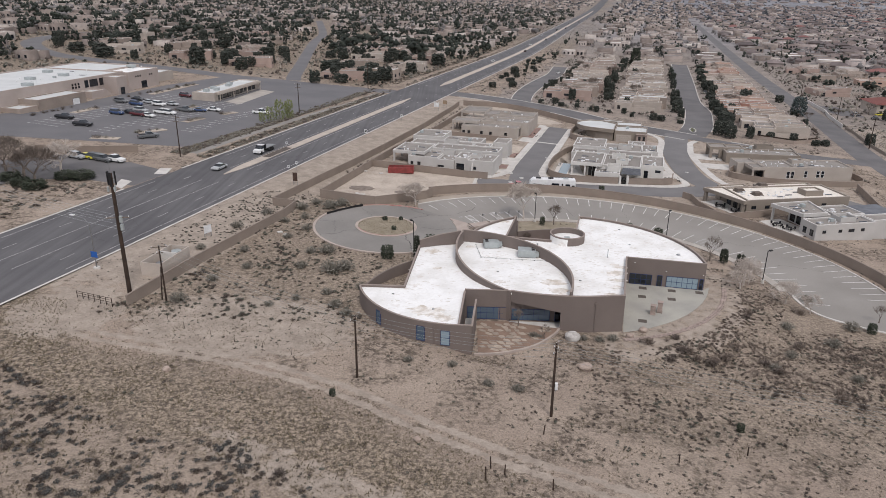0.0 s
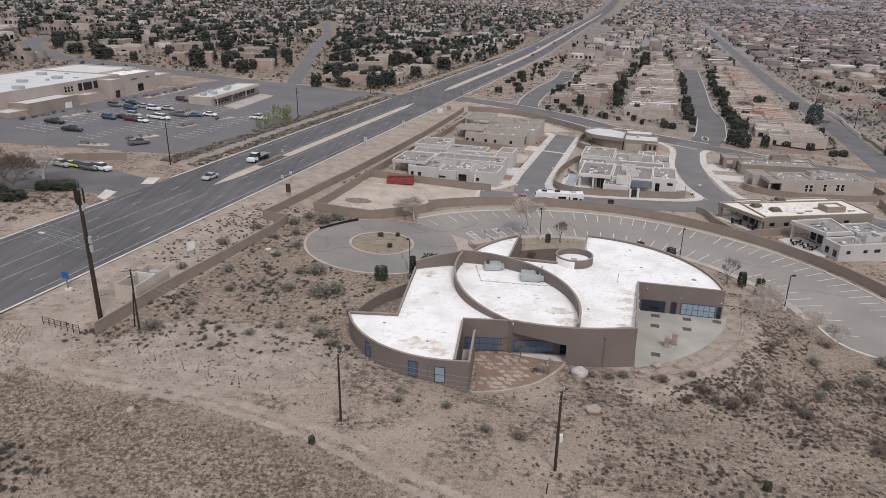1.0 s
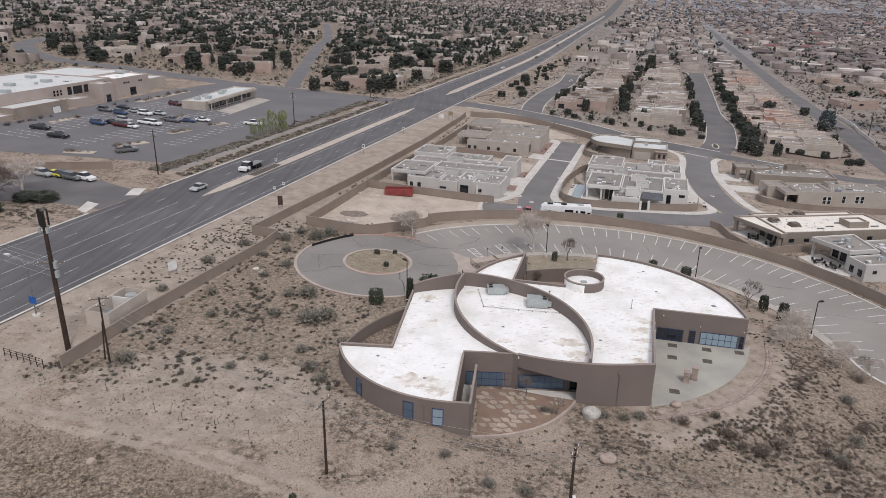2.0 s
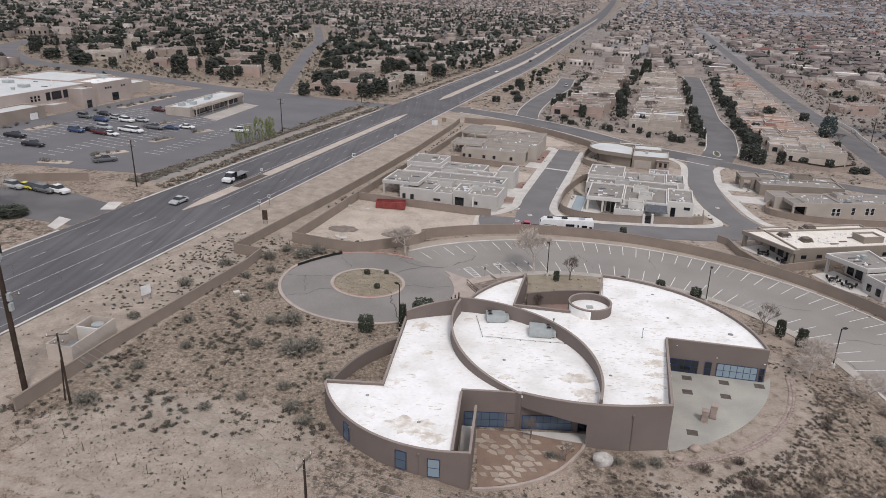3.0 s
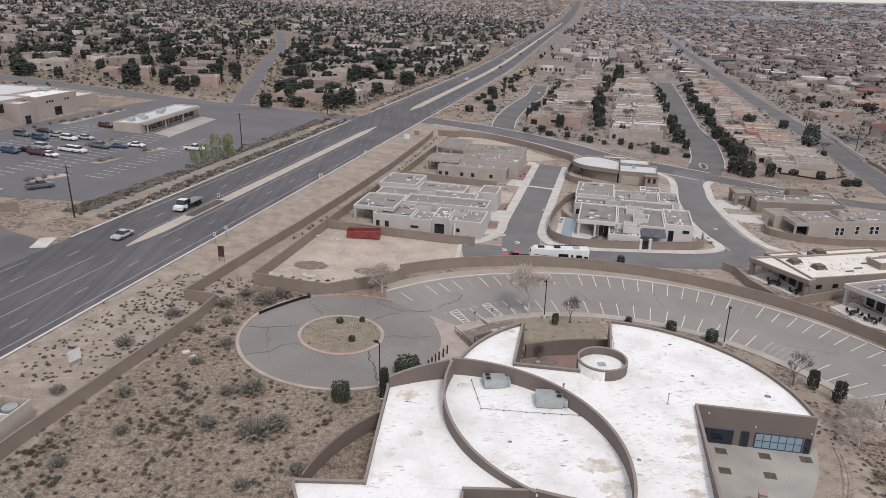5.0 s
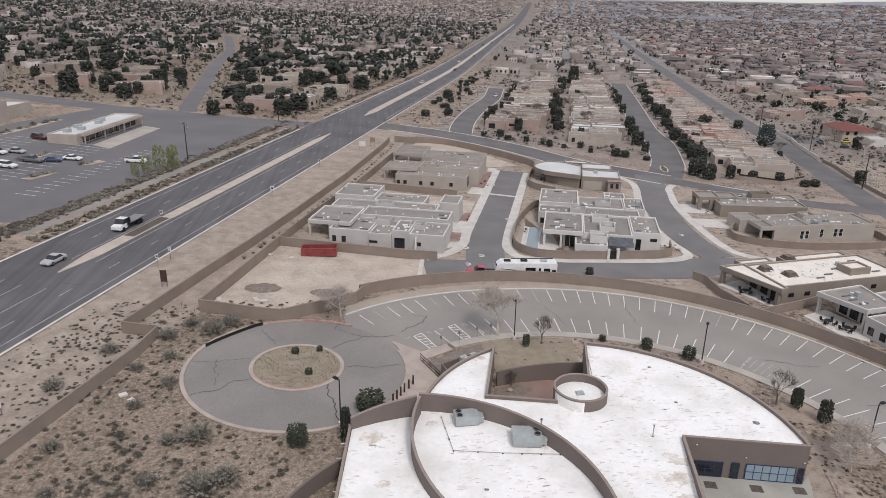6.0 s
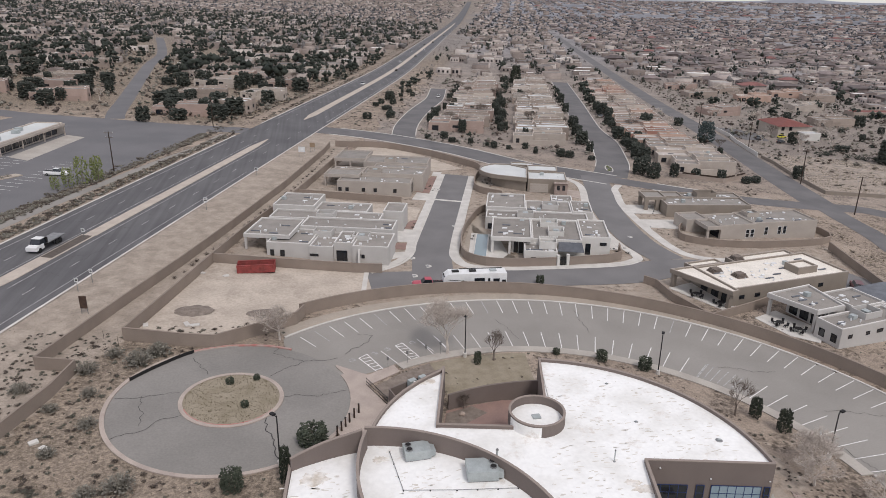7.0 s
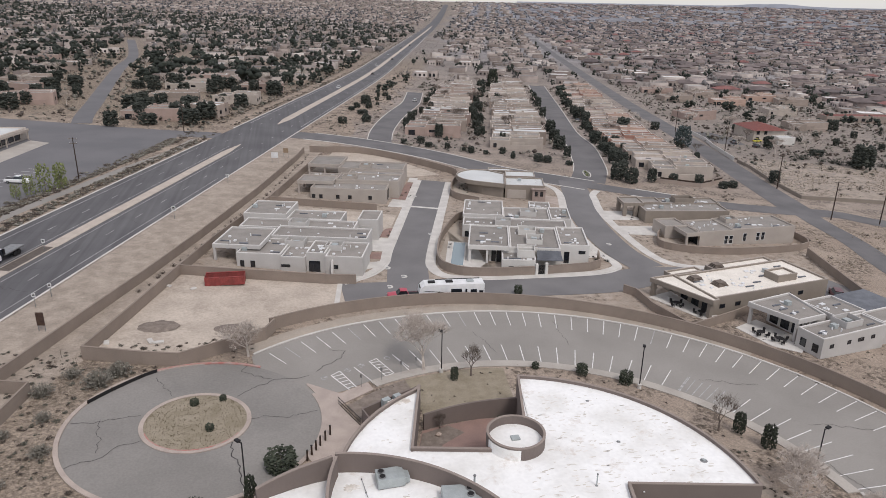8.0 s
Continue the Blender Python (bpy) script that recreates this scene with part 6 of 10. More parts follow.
for x, y in ((-1, -14), (1, -10), (-2, -7), (0, 1), (-1.5, 5)):
    bm = bmesh.new()
    box(bm, x - 0.9, y - 0.9, 2.8, x + 0.9, y + 0.9, 3.8)
    part("air_unit", bevelled(bm, 0.05), M["galv"], shop)
bm = bmesh.new()
slab(bm, [W(-64.6, 19.2), W(-57.8, 17.1), W(-62, 50.4), W(-68.6, 51.6)], 0.07)
structure("shop_walk", bm, M["concrete_worn"], "pale concrete walk in front of the shop", "pavement")

# kerbed planting beds and a retaining wall in the store's lot
for pts in ([(-67.6, -4.5), (-67.8, 5.5)], [(-54.5, -19.5), (-53.5, -11.5)], [(-56, -39.5), (-52.5, -31.5)], [(-52.5, -2.3), (-50.5, 3.4)], [(-90.5, -26), (-91, -15.5)], [(-94.6, 16.5), (-95.5, 32), (-96.7, 47.5)], [(-62, -50.5), (-55, -48)]):
    bm = bmesh.new()
    ribbon(bm, dense([W(*p) for p in pts], 4), 2.8, lambda x, y: g(x, y) - 0.2, lambda x, y: g(x, y) + 0.16)
    structure("planting_bed", bm, M["bar_dirt"], "kerbed dirt planting bed in the store lot", "planting bed")
garden_wall("retaining_wall", [W(-62, -69.5), W(-55.3, -67.8), W(-41.1, -57.6)], 1.7, "tan retaining wall beside the lower drive")
garden_wall("white_wall", [W(160.3, 186), W(162.4, 152), W(161, 137), W(160.8, 110)], 1.4, "white stucco garden wall along the road", "stucco_white")
bm = bmesh.new()
flat(bm, [W(163.2, 160), W(164, 178), W(172, 178), W(179, 168), W(178.5, 149), W(168, 148)], 0.03)
structure("house_yard", bm, M["asphalt"], "dark paved yard beside the tiled house", "driveway")
red = thing("long_building", "long tan building with a dark red roof", "building", *W(281, 268), None, TURN + 6)
block(red, (-20, -5, 20, 5), 3.6, "stucco_tan", "roof_tile_red", base=-2.0)
for k in range(6):
    pane(red, "s", -5, -12 + 4.2 * k, -10 + 4.2 * k, 0.8, 2.4)
garden_wall("field_edge_wall", [W(161.4, 108), W(162.5, 99), W(162, 75), W(163.1, 56), W(189, 58), W(240, 61)], 1.0, "low brown stucco wall round a dry field", "stucco_brown")
garden_wall("corner_wall", [W(121.5, 63.5), W(134.7, 60.5), W(144.8, 71)], 1.2, "tan stucco wall with dark rail panels", "stucco_tan")
rails = thing("rail_fence", "dark wooden rail fence on the corner wall", "fence", 0, 0, 0)
rails.matrix_world = pose(0, 0, 0)
for a, b in (((123, 63.1), (127, 62.2)), ((128, 61.9), (133, 60.8)), ((135.5, 61.2), (139.5, 65.3)), ((140.2, 66), (144, 70))):
    bm = bmesh.new()
    ribbon(bm, [W(*a), W(*b)], 0.1, lambda x, y: g(x, y) + 1.29, lambda x, y: g(x, y) + 1.75)
    part("panel", bm, M["wood_pole"], rails)
# reddish gravel beds by the drives
for poly in ([W(45.8, 19), W(50.0, 19), W(50.0, 37.2), W(47.8, 37.4)], [W(46.8, -12), W(50.0, -11.8), W(50.0, -4.4), W(48, -6)], [W(46, -25.5), W(50.0, -25.4), W(50.0, -21.4), W(45.4, -22)]):
    bm = bmesh.new()
    flat(bm, poly, 0.034)
    structure("gravel_garden", bm, M["paver"], "reddish gravel bed beside a driveway", "ground")

# ---- rooftop things ----
def rooftop_unit(x, y, z, rz, sx=2.6, sy=1.8, sz=1.1, fans=((-0.8, 0.35), (-0.8, -0.35))):
    t = thing("rooftop_unit", "grey-green metal air conditioner with fans on the white roof", "air conditioner", x, y, z, rz, "units on the drum roof")
    bm = bmesh.new()
    box(bm, -sx / 2, -sy / 2, 0.12, sx / 2, sy / 2, sz)
    part("housing", bevelled(bm, 0.05), M["galv"], t)
    bm = bmesh.new()
    box(bm, -sx / 2 + 0.1, -sy / 2 + 0.1, 0, sx / 2 - 0.1, sy / 2 - 0.1, 0.12)
    part("kerb_frame", bm, M["steel"], t)
    bm = bmesh.new()
    box(bm, sx / 2 + 0.004, -sy / 2 + 0.2, 0.25, sx / 2 + 0.5, sy / 2 - 0.2, sz * 0.8)
    part("intake_hood", bevelled(bm, 0.04), M["galv"], t)
    for k in (-0.3, 0.35):
        bm = bmesh.new()
        box(bm, k * sx - 0.5, -sy / 2 - 0.02, 0.25, k * sx + 0.4, -sy / 2 - 0.002, sz - 0.15)
        part("access_panel", bm, M["galv"], t)
    for fx, fy in fans:
        bm = bmesh.new()
        tube(bm, (fx * sx / 2.6, fy * 1.1, sz), (fx * sx / 2.6, fy * 1.1, sz + 0.12), 0.34, 0.34, 16)
        f = part("fan_ring", bm, M["steel"], t)
        bm = bmesh.new()
        tube(bm, (fx * sx / 2.6, fy * 1.1, sz + 0.122), (fx * sx / 2.6, fy * 1.1, sz + 0.14), 0.27, 0.27, 14)
        part("grille", bm, M["dark"], f)
    return t


rooftop_unit(11.6, 119.0, 4.75, 3)
rooftop_unit(17.3, 115.0, 4.75, -6, 3.0, 2.2, 1.2, ((0.9, 0.4), (0.9, -0.35)))


def roof_pipe(name, label, x, y, z, h, r=0.08, cap=True):
    t = thing(name, label, "roof vent", x, y, z)
    bm = bmesh.new()
    tube(bm, (0, 0, 0), (0, 0, h), r, r, 10)
    p = part("pipe", bm, M["galv"], t)
    bm = bmesh.new()
    tube(bm, (0, 0, 0), (0, 0, 0.06), r * 2.4, r * 1.6, 12)
    part("flashing", bm, M["steel"], t)
    if cap:
        bm = bmesh.new()
        tube(bm, (0, 0, h), (0, 0, h + 0.1), r * 1.6, r * 1.2, 10)
        part("cap", bm, M["steel"], t)


roof_pipe("vent_pipe", "thin galvanised vent pipe on the white roof", 30.8, 114.9, 4.65, 1.3, 0.06)
roof_pipe("roof_drain", "small round dark drain on the white roof", 43.1, 116.4, 4.65, 0.14, 0.16, False)
roof_pipe("flue", "stubby grey flue beside the drum wall", 19.2, 116.6, 4.75, 1.5, 0.1)
for x, y in ((36, 129), (24.5, 105), (12, 108), (2, 95), (-4, 100), (36, 121)):
    roof_pipe("roof_drain", "small dark drain on the white roof", x, y, 4.77 if (x, y) == (12, 108) else (4.42 if x < 5 else 4.67), 0.1, 0.09, False)
# gas line on the drum roof
gl_ = thing("gas_line", "thin grey gas pipe on blocks across the roof", "pipe", 0, 0, 0)
gl_.matrix_world = pose(0, 0, 0)
run = [(9.0, 120.0), (9.6, 114.0), (14.5, 113.2), (20.2, 112.5)]
bm = bmesh.new()
for a, b in zip(run, run[1:]):
    tube(bm, (*a, 4.87), (*b, 4.87), 0.025, 0.025, 6)
part("pipe", bm, M["steel"], gl_)
for p in dense(run, 1.8):
    bm = bmesh.new()
    box(bm, p[0] - 0.06, p[1] - 0.06, 4.752, p[0] + 0.06, p[1] + 0.06, 4.85)
    part("pipe_block", bm, M["dark"], gl_)
# roof stains
def stain(poly_c, r, z, seed, name="roof_stain"):
    rr = random.Random(seed)
    bm = bmesh.new()
    n = 26
    prism(bm, [(poly_c[0] + r * (0.55 + 0.6 * rr.random()) * math.cos(k * math.tau / n), poly_c[1] + 0.62 * r * (0.55 + 0.6 * rr.random()) * math.sin(k * math.tau / n)) for k in range(n)], z - 0.1, z + 0.008 + 0.0022 * (seed % 26))
    return part(name, bm, M["stain"], bld, "worn tan patch on the roof")


M["stain"] = mat("roof_dirt", (0.56, 0.5, 0.43), (0.82, 0.8, 0.77), 0.9, 0.8, fine=3.5, fine_amt=0.2)
for c, r, z, s in (((1.0, 94.4), 3.0, 4.4, 1), ((3.5, 92.3), 1.7, 4.4, 2), ((20.4, 104.0), 2.2, 4.75, 3), ((31.9, 110.6), 1.2, 4.65, 21), ((30.9, 108.2), 1.5, 4.65, 22), ((30.4, 105.2), 1.3, 4.65, 23), ((29.6, 102.6), 1.0, 4.65, 24), ((20.6, 100.9), 1.7, 4.75, 25), ((20.9, 99.2), 1.3, 4.75, 4), ((30.3, 107.6), 1.3, 4.65, 5), ((28.2, 99.9), 1.2, 4.65, 6), ((31.2, 111.6), 0.9, 4.65, 7), ((1.5, 117.6), 1.8, 4.4, 8), ((2.4, 110), 1.0, 4.4, 9), ((14.8, 133.0), 1.3, 4.65, 10), ((7.9, 119.0), 0.9, 4.75, 11), ((12.0, 104.0), 1.0, 4.75, 12)):
    stain(c, r, z, s)
# fine scuffs over the roofs
srng = random.Random(3)
scuffs = []
for x0, x1, y0, y1, z, n in ((-6, 5, 93, 118, 4.406, 240), (9, 20, 101, 117, 4.756, 240), (25, 44, 113, 132, 4.662, 420), (23.5, 30, 100, 113, 4.662, 140), (9.5, 16, 125, 132, 4.662, 16)):
    for _ in range(n):
        scuffs.append((srng.uniform(x0, x1), srng.uniform(y0, y1), z, srng.uniform(0.08, 0.5) ** 1.2, srng.uniform(0.03, 0.1), 1, srng.uniform(-0.3, 0.3), 0))
quad_v = np.array([(math.cos(k * math.tau / 8) * (1 + 0.3 * math.sin(3 * k)), math.sin(k * math.tau / 8), 0) for k in range(8)])
scuffs = [s for s in scuffs if (s[2] < 4.5 and (s[0] > -2 or s[1] < 101) and (s[0] - 22.8) ** 2 + (s[1] - 114.55) ** 2 > 325 and (s[0] - 6.3) ** 2 + (s[1] - 105.3) ** 2 < 225 + 200 * (s[1] > 103)) or (s[2] > 4.7 and (s[0] - 22.8) ** 2 + (s[1] - 114.55) ** 2 < 270 and (s[0] - 4.8) ** 2 + (s[1] - 103.7) ** 2 < 310) or (4.6 < s[2] < 4.7 and (s[0] - 24.4) ** 2 + (s[1] - 114.2) ** 2 < 440 and (s[0] - 4.8) ** 2 + (s[1] - 103.7) ** 2 > 340 and (s[0] - 25.3) ** 2 + (s[1] - 122.9) ** 2 > 12)]
court = [(14.0, 124), (22.6, 121.4), (27.7, 125.8), (30.2, 136), (17.2, 137)]


def in_court(x, y):
    c = False
    for i in range(len(court)):
        (x1, y1), (x2, y2) = court[i - 1], court[i]
        if (y1 > y) != (y2 > y) and x < (x2 - x1) * (y - y1) / (y2 - y1) + x1:
            c = not c
    return c


scuffs = [s for s in scuffs if not in_court(s[0], s[1])]
M["scuff"] = mat("roof_scuff", (0.6, 0.56, 0.5), (0.76, 0.73, 0.69), 0.8, 0.8, fine=4, fine_amt=0.15)
sc = scatter_mesh("roof_scuff", [(quad_v, np.array([[0, i, i + 1] for i in range(1, 7)]))], scuffs, M["scuff"], srng)
sc.parent = bld
tagged(sc, "dull scuffs scattered on the white roof", kind="stuff")

# downpipes on the fronts
for x, y, z in ((25.2, 96.46, 4.6), (2.2, 90.0, 4.0), (-5.3, 94.6, 3.8)):
    bm = bmesh.new()
    tube(bm, (x, y, g(x, y) - 0.1), (x, y, z), 0.05, 0.05, 8)
    dp = part("downpipe", bm, M["stucco_main"], bld)
    bm = bmesh.new()
    box(bm, x - 0.16, y - 0.12, z + 0.004, x + 0.16, y + 0.12, z + 0.25)
    part("rain_head", bm, M["stucco_main"], dp)
for s, z in ((0.12, 4.2), (0.52, 3.1), (0.975, 3.0)):
    p = along(fa, fb, s, s)[0]
    l = thing("wall_lamp", "small pale lamp on the brown stucco wall", "lamp", p[0] - 0.05, p[1] - 0.22, z)
    bm = bmesh.new()
    box(bm, -0.08, -0.08, 0, 0.08, 0.04, 0.1)
    part("housing", bevelled(bm, 0.02), M["white_metal"], l)

# ---- forecourt of flagstones ----
bm = bmesh.new()
bed = [(8.5, 99.9), (20.6, 99.6), (20.2, 97.2), (18.0, 94.0), (14.0, 91.4), (8.2, 89.9)]
prism(bm, bed, -0.2, 0.16)
M["red_dirt"] = mat("red_dirt", (0.27, 0.19, 0.145), (0.22, 0.155, 0.12), 0.8, 0.95, 0.2, fine=6)
M["flagstone"] = mat("flagstone", (0.4, 0.335, 0.275), (0.33, 0.275, 0.225), 0.8, 0.9, 0.1, fine=8, per=0.15)
structure("flag_bed", bm, M["red_dirt"], "reddish dirt bed in front of the entrance windows", "ground")
flags = new("flagstones")
tagged(flags, "irregular tan flagstones set in dirt before the entrance", "paving", kind="structure")
fr_ = random.Random(21)
fmeshes = []
for k in range(8):
    bm = bmesh.new()
    n = fr_.choice((4, 5, 5))
    pts = [(0.78 * (0.6 + 0.5 * fr_.random()) * math.cos(i * math.tau / n), 0.46 * (0.65 + 0.5 * fr_.random()) * math.sin(i * math.tau / n)) for i in range(n)]
    prism(bm, pts, -0.05, 0.06)
    me = bpy.data.meshes.new("flagstone")
    bm.to_mesh(me)
    bm.free()
    me.materials.append(M["flagstone"])
    fmeshes.append(me)


def inside(p, poly):
    c = False
    for i in range(len(poly)):
        (x1, y1), (x2, y2) = poly[i - 1], poly[i]
        if (y1 > p[1]) != (y2 > p[1]) and p[0] < (x2 - x1) * (p[1] - y1) / (y2 - y1) + x1:
            c = not c
    return c


for i in range(13):
    for j in range(10):
        p = (8.8 + i * 1.2 + 0.5 * (j % 2) + fr_.uniform(-0.15, 0.15), 90.1 + j * 0.96 + fr_.uniform(-0.12, 0.12))
        if inside(p, bed) and inside((p[0] + 0.4, p[1]), bed) and (p[0] < 15 or fr_.random() < 0.35) and fr_.random() < 0.74:
            share("flagstone", fr_.choice(fmeshes), flags, (*p, 0.15), fr_.uniform(-0.35, 0.35) - 0.5)
bm = bmesh.new()
ribbon(bm, smooth_line([(7.6, 89.5), (12, 90.2), (16.2, 92.2), (19.4, 95.6), (20.5, 97.6)], 5), 0.3, lambda x, y: g(x, y) - 0.2, lambda x, y: g(x, y) + 0.32)
structure("bed_wall", bm, M["concrete_tan"], "low curved tan wall round the flagstone bed", "wall")
bm = bmesh.new()
slab(bm, [(13.2, 99.8), (20.9, 99.5), (20.8, 97.6), (17.5, 98.4)], 0.1)
structure("entrance_slab", bm, M["concrete"], "pale concrete slab under the entrance door", "paving")
bm = bmesh.new()
slab(bm, [(6.0, 90.0), (7.1, 90.0), (8.0, 98.4), (8.2, 100.3), (6.8, 100.4)], 0.25)
structure("side_ramp", bm, M["concrete"], "narrow grey concrete ramp beside the west wing", "ramp")

# patio: joints, tree pits, pedestals, edging
pits = new("patio_pits")
tagged(pits, "square dark gravel tree pits in the patio", "paving", kind="structure")
for x, y in ((36.4, 112.0), (35.4, 108.6), (40.9, 111.0), (39.9, 107.7), (33.2, 99.9), (45.2, 110.3)):
    bm = bmesh.new()
    box(bm, -0.62, -0.55, 0.3, 0.62, 0.55, 0.426)
    o = part("pit", bm, M["pit_dirt"], pits)
    o.location, o.rotation_euler = (x, y, 0), (0, 0, -0.22)
for x, y, hh in ((35.35, 102.3, 1.5), (36.6, 103.0, 1.75)):
    t = thing("stone_pedestal", "rough reddish stone pedestal on the patio", "pedestal", x, y, 0.42, -20)
    bm = bmesh.new()
    box(bm, -0.42, -0.42, 0, 0.42, 0.42, 0.12)
    part("plinth", bevelled(bm, 0.02), M["stone"], t)
    for k in range(3):
        bm = bmesh.new()
        w_ = 0.37 - 0.02 * (k % 2)
        box(bm, -w_, -w_, 0.122 + (hh - 0.2) * k / 3, w_, w_, 0.11 + (hh - 0.2) * (k + 1) / 3)
        part("stone_block", bevelled(bm, 0.04), M["stone"], t)
    bm = bmesh.new()
    box(bm, -0.42, -0.42, hh - 0.08, 0.42, 0.42, hh)
    part("cap", bevelled(bm, 0.03), M["stone"], t)
edging = new("garden_edging")
tagged(edging, "curved edging of loose tan stones round the patio", "edging", kind="structure")
er = random.Random(8)
rocks = []
for k in range(5):
    bm = bmesh.new()
    bmesh.ops.create_icosphere(bm, subdivisions=1, radius=0.5)
    for v in bm.verts:
        v.co = Vector((v.co.x * er.uniform(0.7, 1.2), v.co.y * er.uniform(0.6, 1.0), v.co.z * er.uniform(0.4, 0.8)))
    me = bpy.data.meshes.new("edging_stone")
    bm.to_mesh(me)
    bm.free()
    me.materials.append(M["stone"])
    rocks.append(me)
for rad in (24.1, 24.5):
    for k in range(112):
        a = radians(-83 + 69 * k / 111)
        x, y = 26.3 + rad * math.cos(a), 118.2 + rad * math.sin(a)
        o = share("edging_stone", er.choice(rocks), edging, (x, y, g(x, y) + 0.06), er.uniform(0, 6))
        s = er.uniform(0.4, 0.75)
        o.scale = (s, s * er.uniform(0.6, 1.0), s * 0.45)
for x, y, s, lab in ((21.8, 94.6, 2.1, "large pale grey boulder beside the entrance"), (30.1, 95.0, 1.1, "flat pale boulder by the patio"), (32.4, 96.6, 1.3, "flat pale boulder by the patio"), (21.9, 85.2, 1.8, "round tan boulder half buried in sand"), (0.8, 67.5, 0.8, "pale rock beside the trail"), (-29.8, 79.4, 1.0, "pale rock beside the trail"), (19.0, 131.4, 0.8, "pale boulder in the courtyard bed"), (6.6, 127.2, 0.9, "grey boulder beside the entrance walk")):
    t = thing("boulder", lab, "boulder", x, y, g(x, y) + 0.2 * s)
    bm = bmesh.new()
    bmesh.ops.create_icosphere(bm, subdivisions=3, radius=0.5)
    for v in bm.verts:
        nn = noise.noise(v.co * 2.3 + Vector((x, y, 0)))
        v.co = Vector((v.co.x * s, v.co.y * s * 0.85, v.co.z * s * 0.75)) * (1 + 0.35 * nn)
    part("rock", bm, M["boulder_grey" if "grey" in lab else "boulder"], t, smooth=False)

# ---- parking lot details ----
M["gravel"] = mat("gravel", (0.24, 0.2, 0.17), (0.17, 0.14, 0.12), 1.5, 0.95, 0.3, fine=14, fine_amt=0.25)
M["lawn"] = mat("dry_lawn", (0.235, 0.2, 0.145), (0.3, 0.258, 0.198), 0.7, 0.95, 0.3, fine=6, fine_amt=0.2)
bm = bmesh.new()
flat(bm, arc(-8.06, 137.4, 5.6, 0, 352, 44), 0.1)
structure("island_bed", bm, M["lawn"], "dry tufted grass on the round island", "ground")
for poly, m, lab in (([(18.1, 136.4), (17.7, 134.3), (21.0, 134.1), (24.7, 134.7), (29.4, 134.7), (30.2, 137.2)] + arc(*LI, 31.9, 85, 112, 16), "lawn", "dry grass bed between the court wall and the walk"), ([(14.9, 124.4), (17.2, 131.9), (20.6, 133.2), (22.2, 131.6), (19.2, 129.6), (17.9, 127.8), (17.0, 126.2)], "gravel", "dark gravel bed in the courtyard"), ([(9.2, 138.6), (12.7, 141.6), (17.2, 144.3), (18.1, 139.4), (14.2, 137.4), (10.5, 135.5)], "gravel", "gravel bed beside the service yard")):
    bm = bmesh.new()
    flat(bm, poly, 0.075 if m == "gravel" else 0.05)
    structure("planting_bed", bm, M[m], lab, "ground")
# hatched bays
for a, b, c, d in (((7.8, 146.3), (9.0, 147.4), (10.8, 143.1), (10.1, 142.1)), ((13.2, 149.6), (14.3, 150.4), (16.1, 146.2), (15.0, 145.3))):
    hb = new("hatched_bay")
    tagged(hb, "white hatched access aisle painted on asphalt", "road marking", kind="structure")
    A, B, C, D = (np.array(p) for p in (a, b, c, d))
    lines = [(A, B), (B, C), (A, D)] + [(A + (D - A) * t, B + (C - B) * min(1, t + 0.12)) for t in (0.08, 0.26, 0.44, 0.62, 0.8, 0.96)]
    for p, q in lines:
        bm = bmesh.new()
        strip(bm, [tuple(p), tuple((p + q) / 2), tuple(q)], 0.07, 0.054)
        part("painted_line", bm, M["paint_white"], hb)
for p, q in (((11.0, 148.2), (12.9, 144.5)), ((16.6, 151.4), (18.4, 147.6)), ((19.2, 152.4), (20.6, 148.2))):
    bm = bmesh.new()
    strip(bm, [p, ((p[0] + q[0]) / 2, (p[1] + q[1]) / 2), q], 0.06, 0.053)
    part("stall_line", bm, M["paint_white"], lot_lines)
# cracks
cr = random.Random(31)
crk = new("asphalt_cracks")
tagged(crk, "dark wandering cracks in the faded asphalt", "crack", kind="structure")


def crack(a, b, w=0.06, amp=0.35):
    n = max(6, int(math.dist(a, b) / 0.4))
    t = np.array((b[0] - a[0], b[1] - a[1])) / math.dist(a, b)
    off, pts = 0.0, []
    for i in range(n + 1):
        off = 0.75 * off + cr.uniform(-amp, amp)
        k = math.sin(math.pi * i / n) if 0 < i < n else 0
        pts.append((a[0] + (b[0] - a[0]) * i / n - t[1] * off * k, a[1] + (b[1] - a[1]) * i / n + t[0] * off * k))
    bm = bmesh.new()
    strip(bm, pts, w * 0.55, 0.07)
    part("crack", bm, M["crack"], crk)


for a, b, w in (((-21.5, 138.6), (-14.3, 139.4), 0.05), ((-18.5, 139), (-17.6, 132.6), 0.05), ((-20.8, 129.8), (-13.4, 134.3), 0.06), ((-13.9, 147.9), (-11.5, 143.4), 0.05), ((-4.2, 133.9), (-2.2, 124.9), 0.1), ((-2.2, 137.2), (5.6, 138.2), 0.05), ((-3.8, 142.4), (0.5, 146.0), 0.07), ((0.5, 146.0), (5.0, 146.6), 0.06), ((0.4, 146.1), (-3.6, 148.5), 0.06), ((-3.6, 148.5), (-2.9, 151.8), 0.06), ((6.0, 147.6), (10.3, 153.0), 0.08), ((10.3, 153), (8.0, 153.6), 0.05), ((30.0, 157.5), (31.8, 150.5), 0.04), ((58, 140), (66, 138), 0.05), ((44, 160), (43.5, 152), 0.04), ((66, 128), (74, 126), 0.05), ((62.5, 121), (64, 115), 0.05)):
    crack(a, b, w)


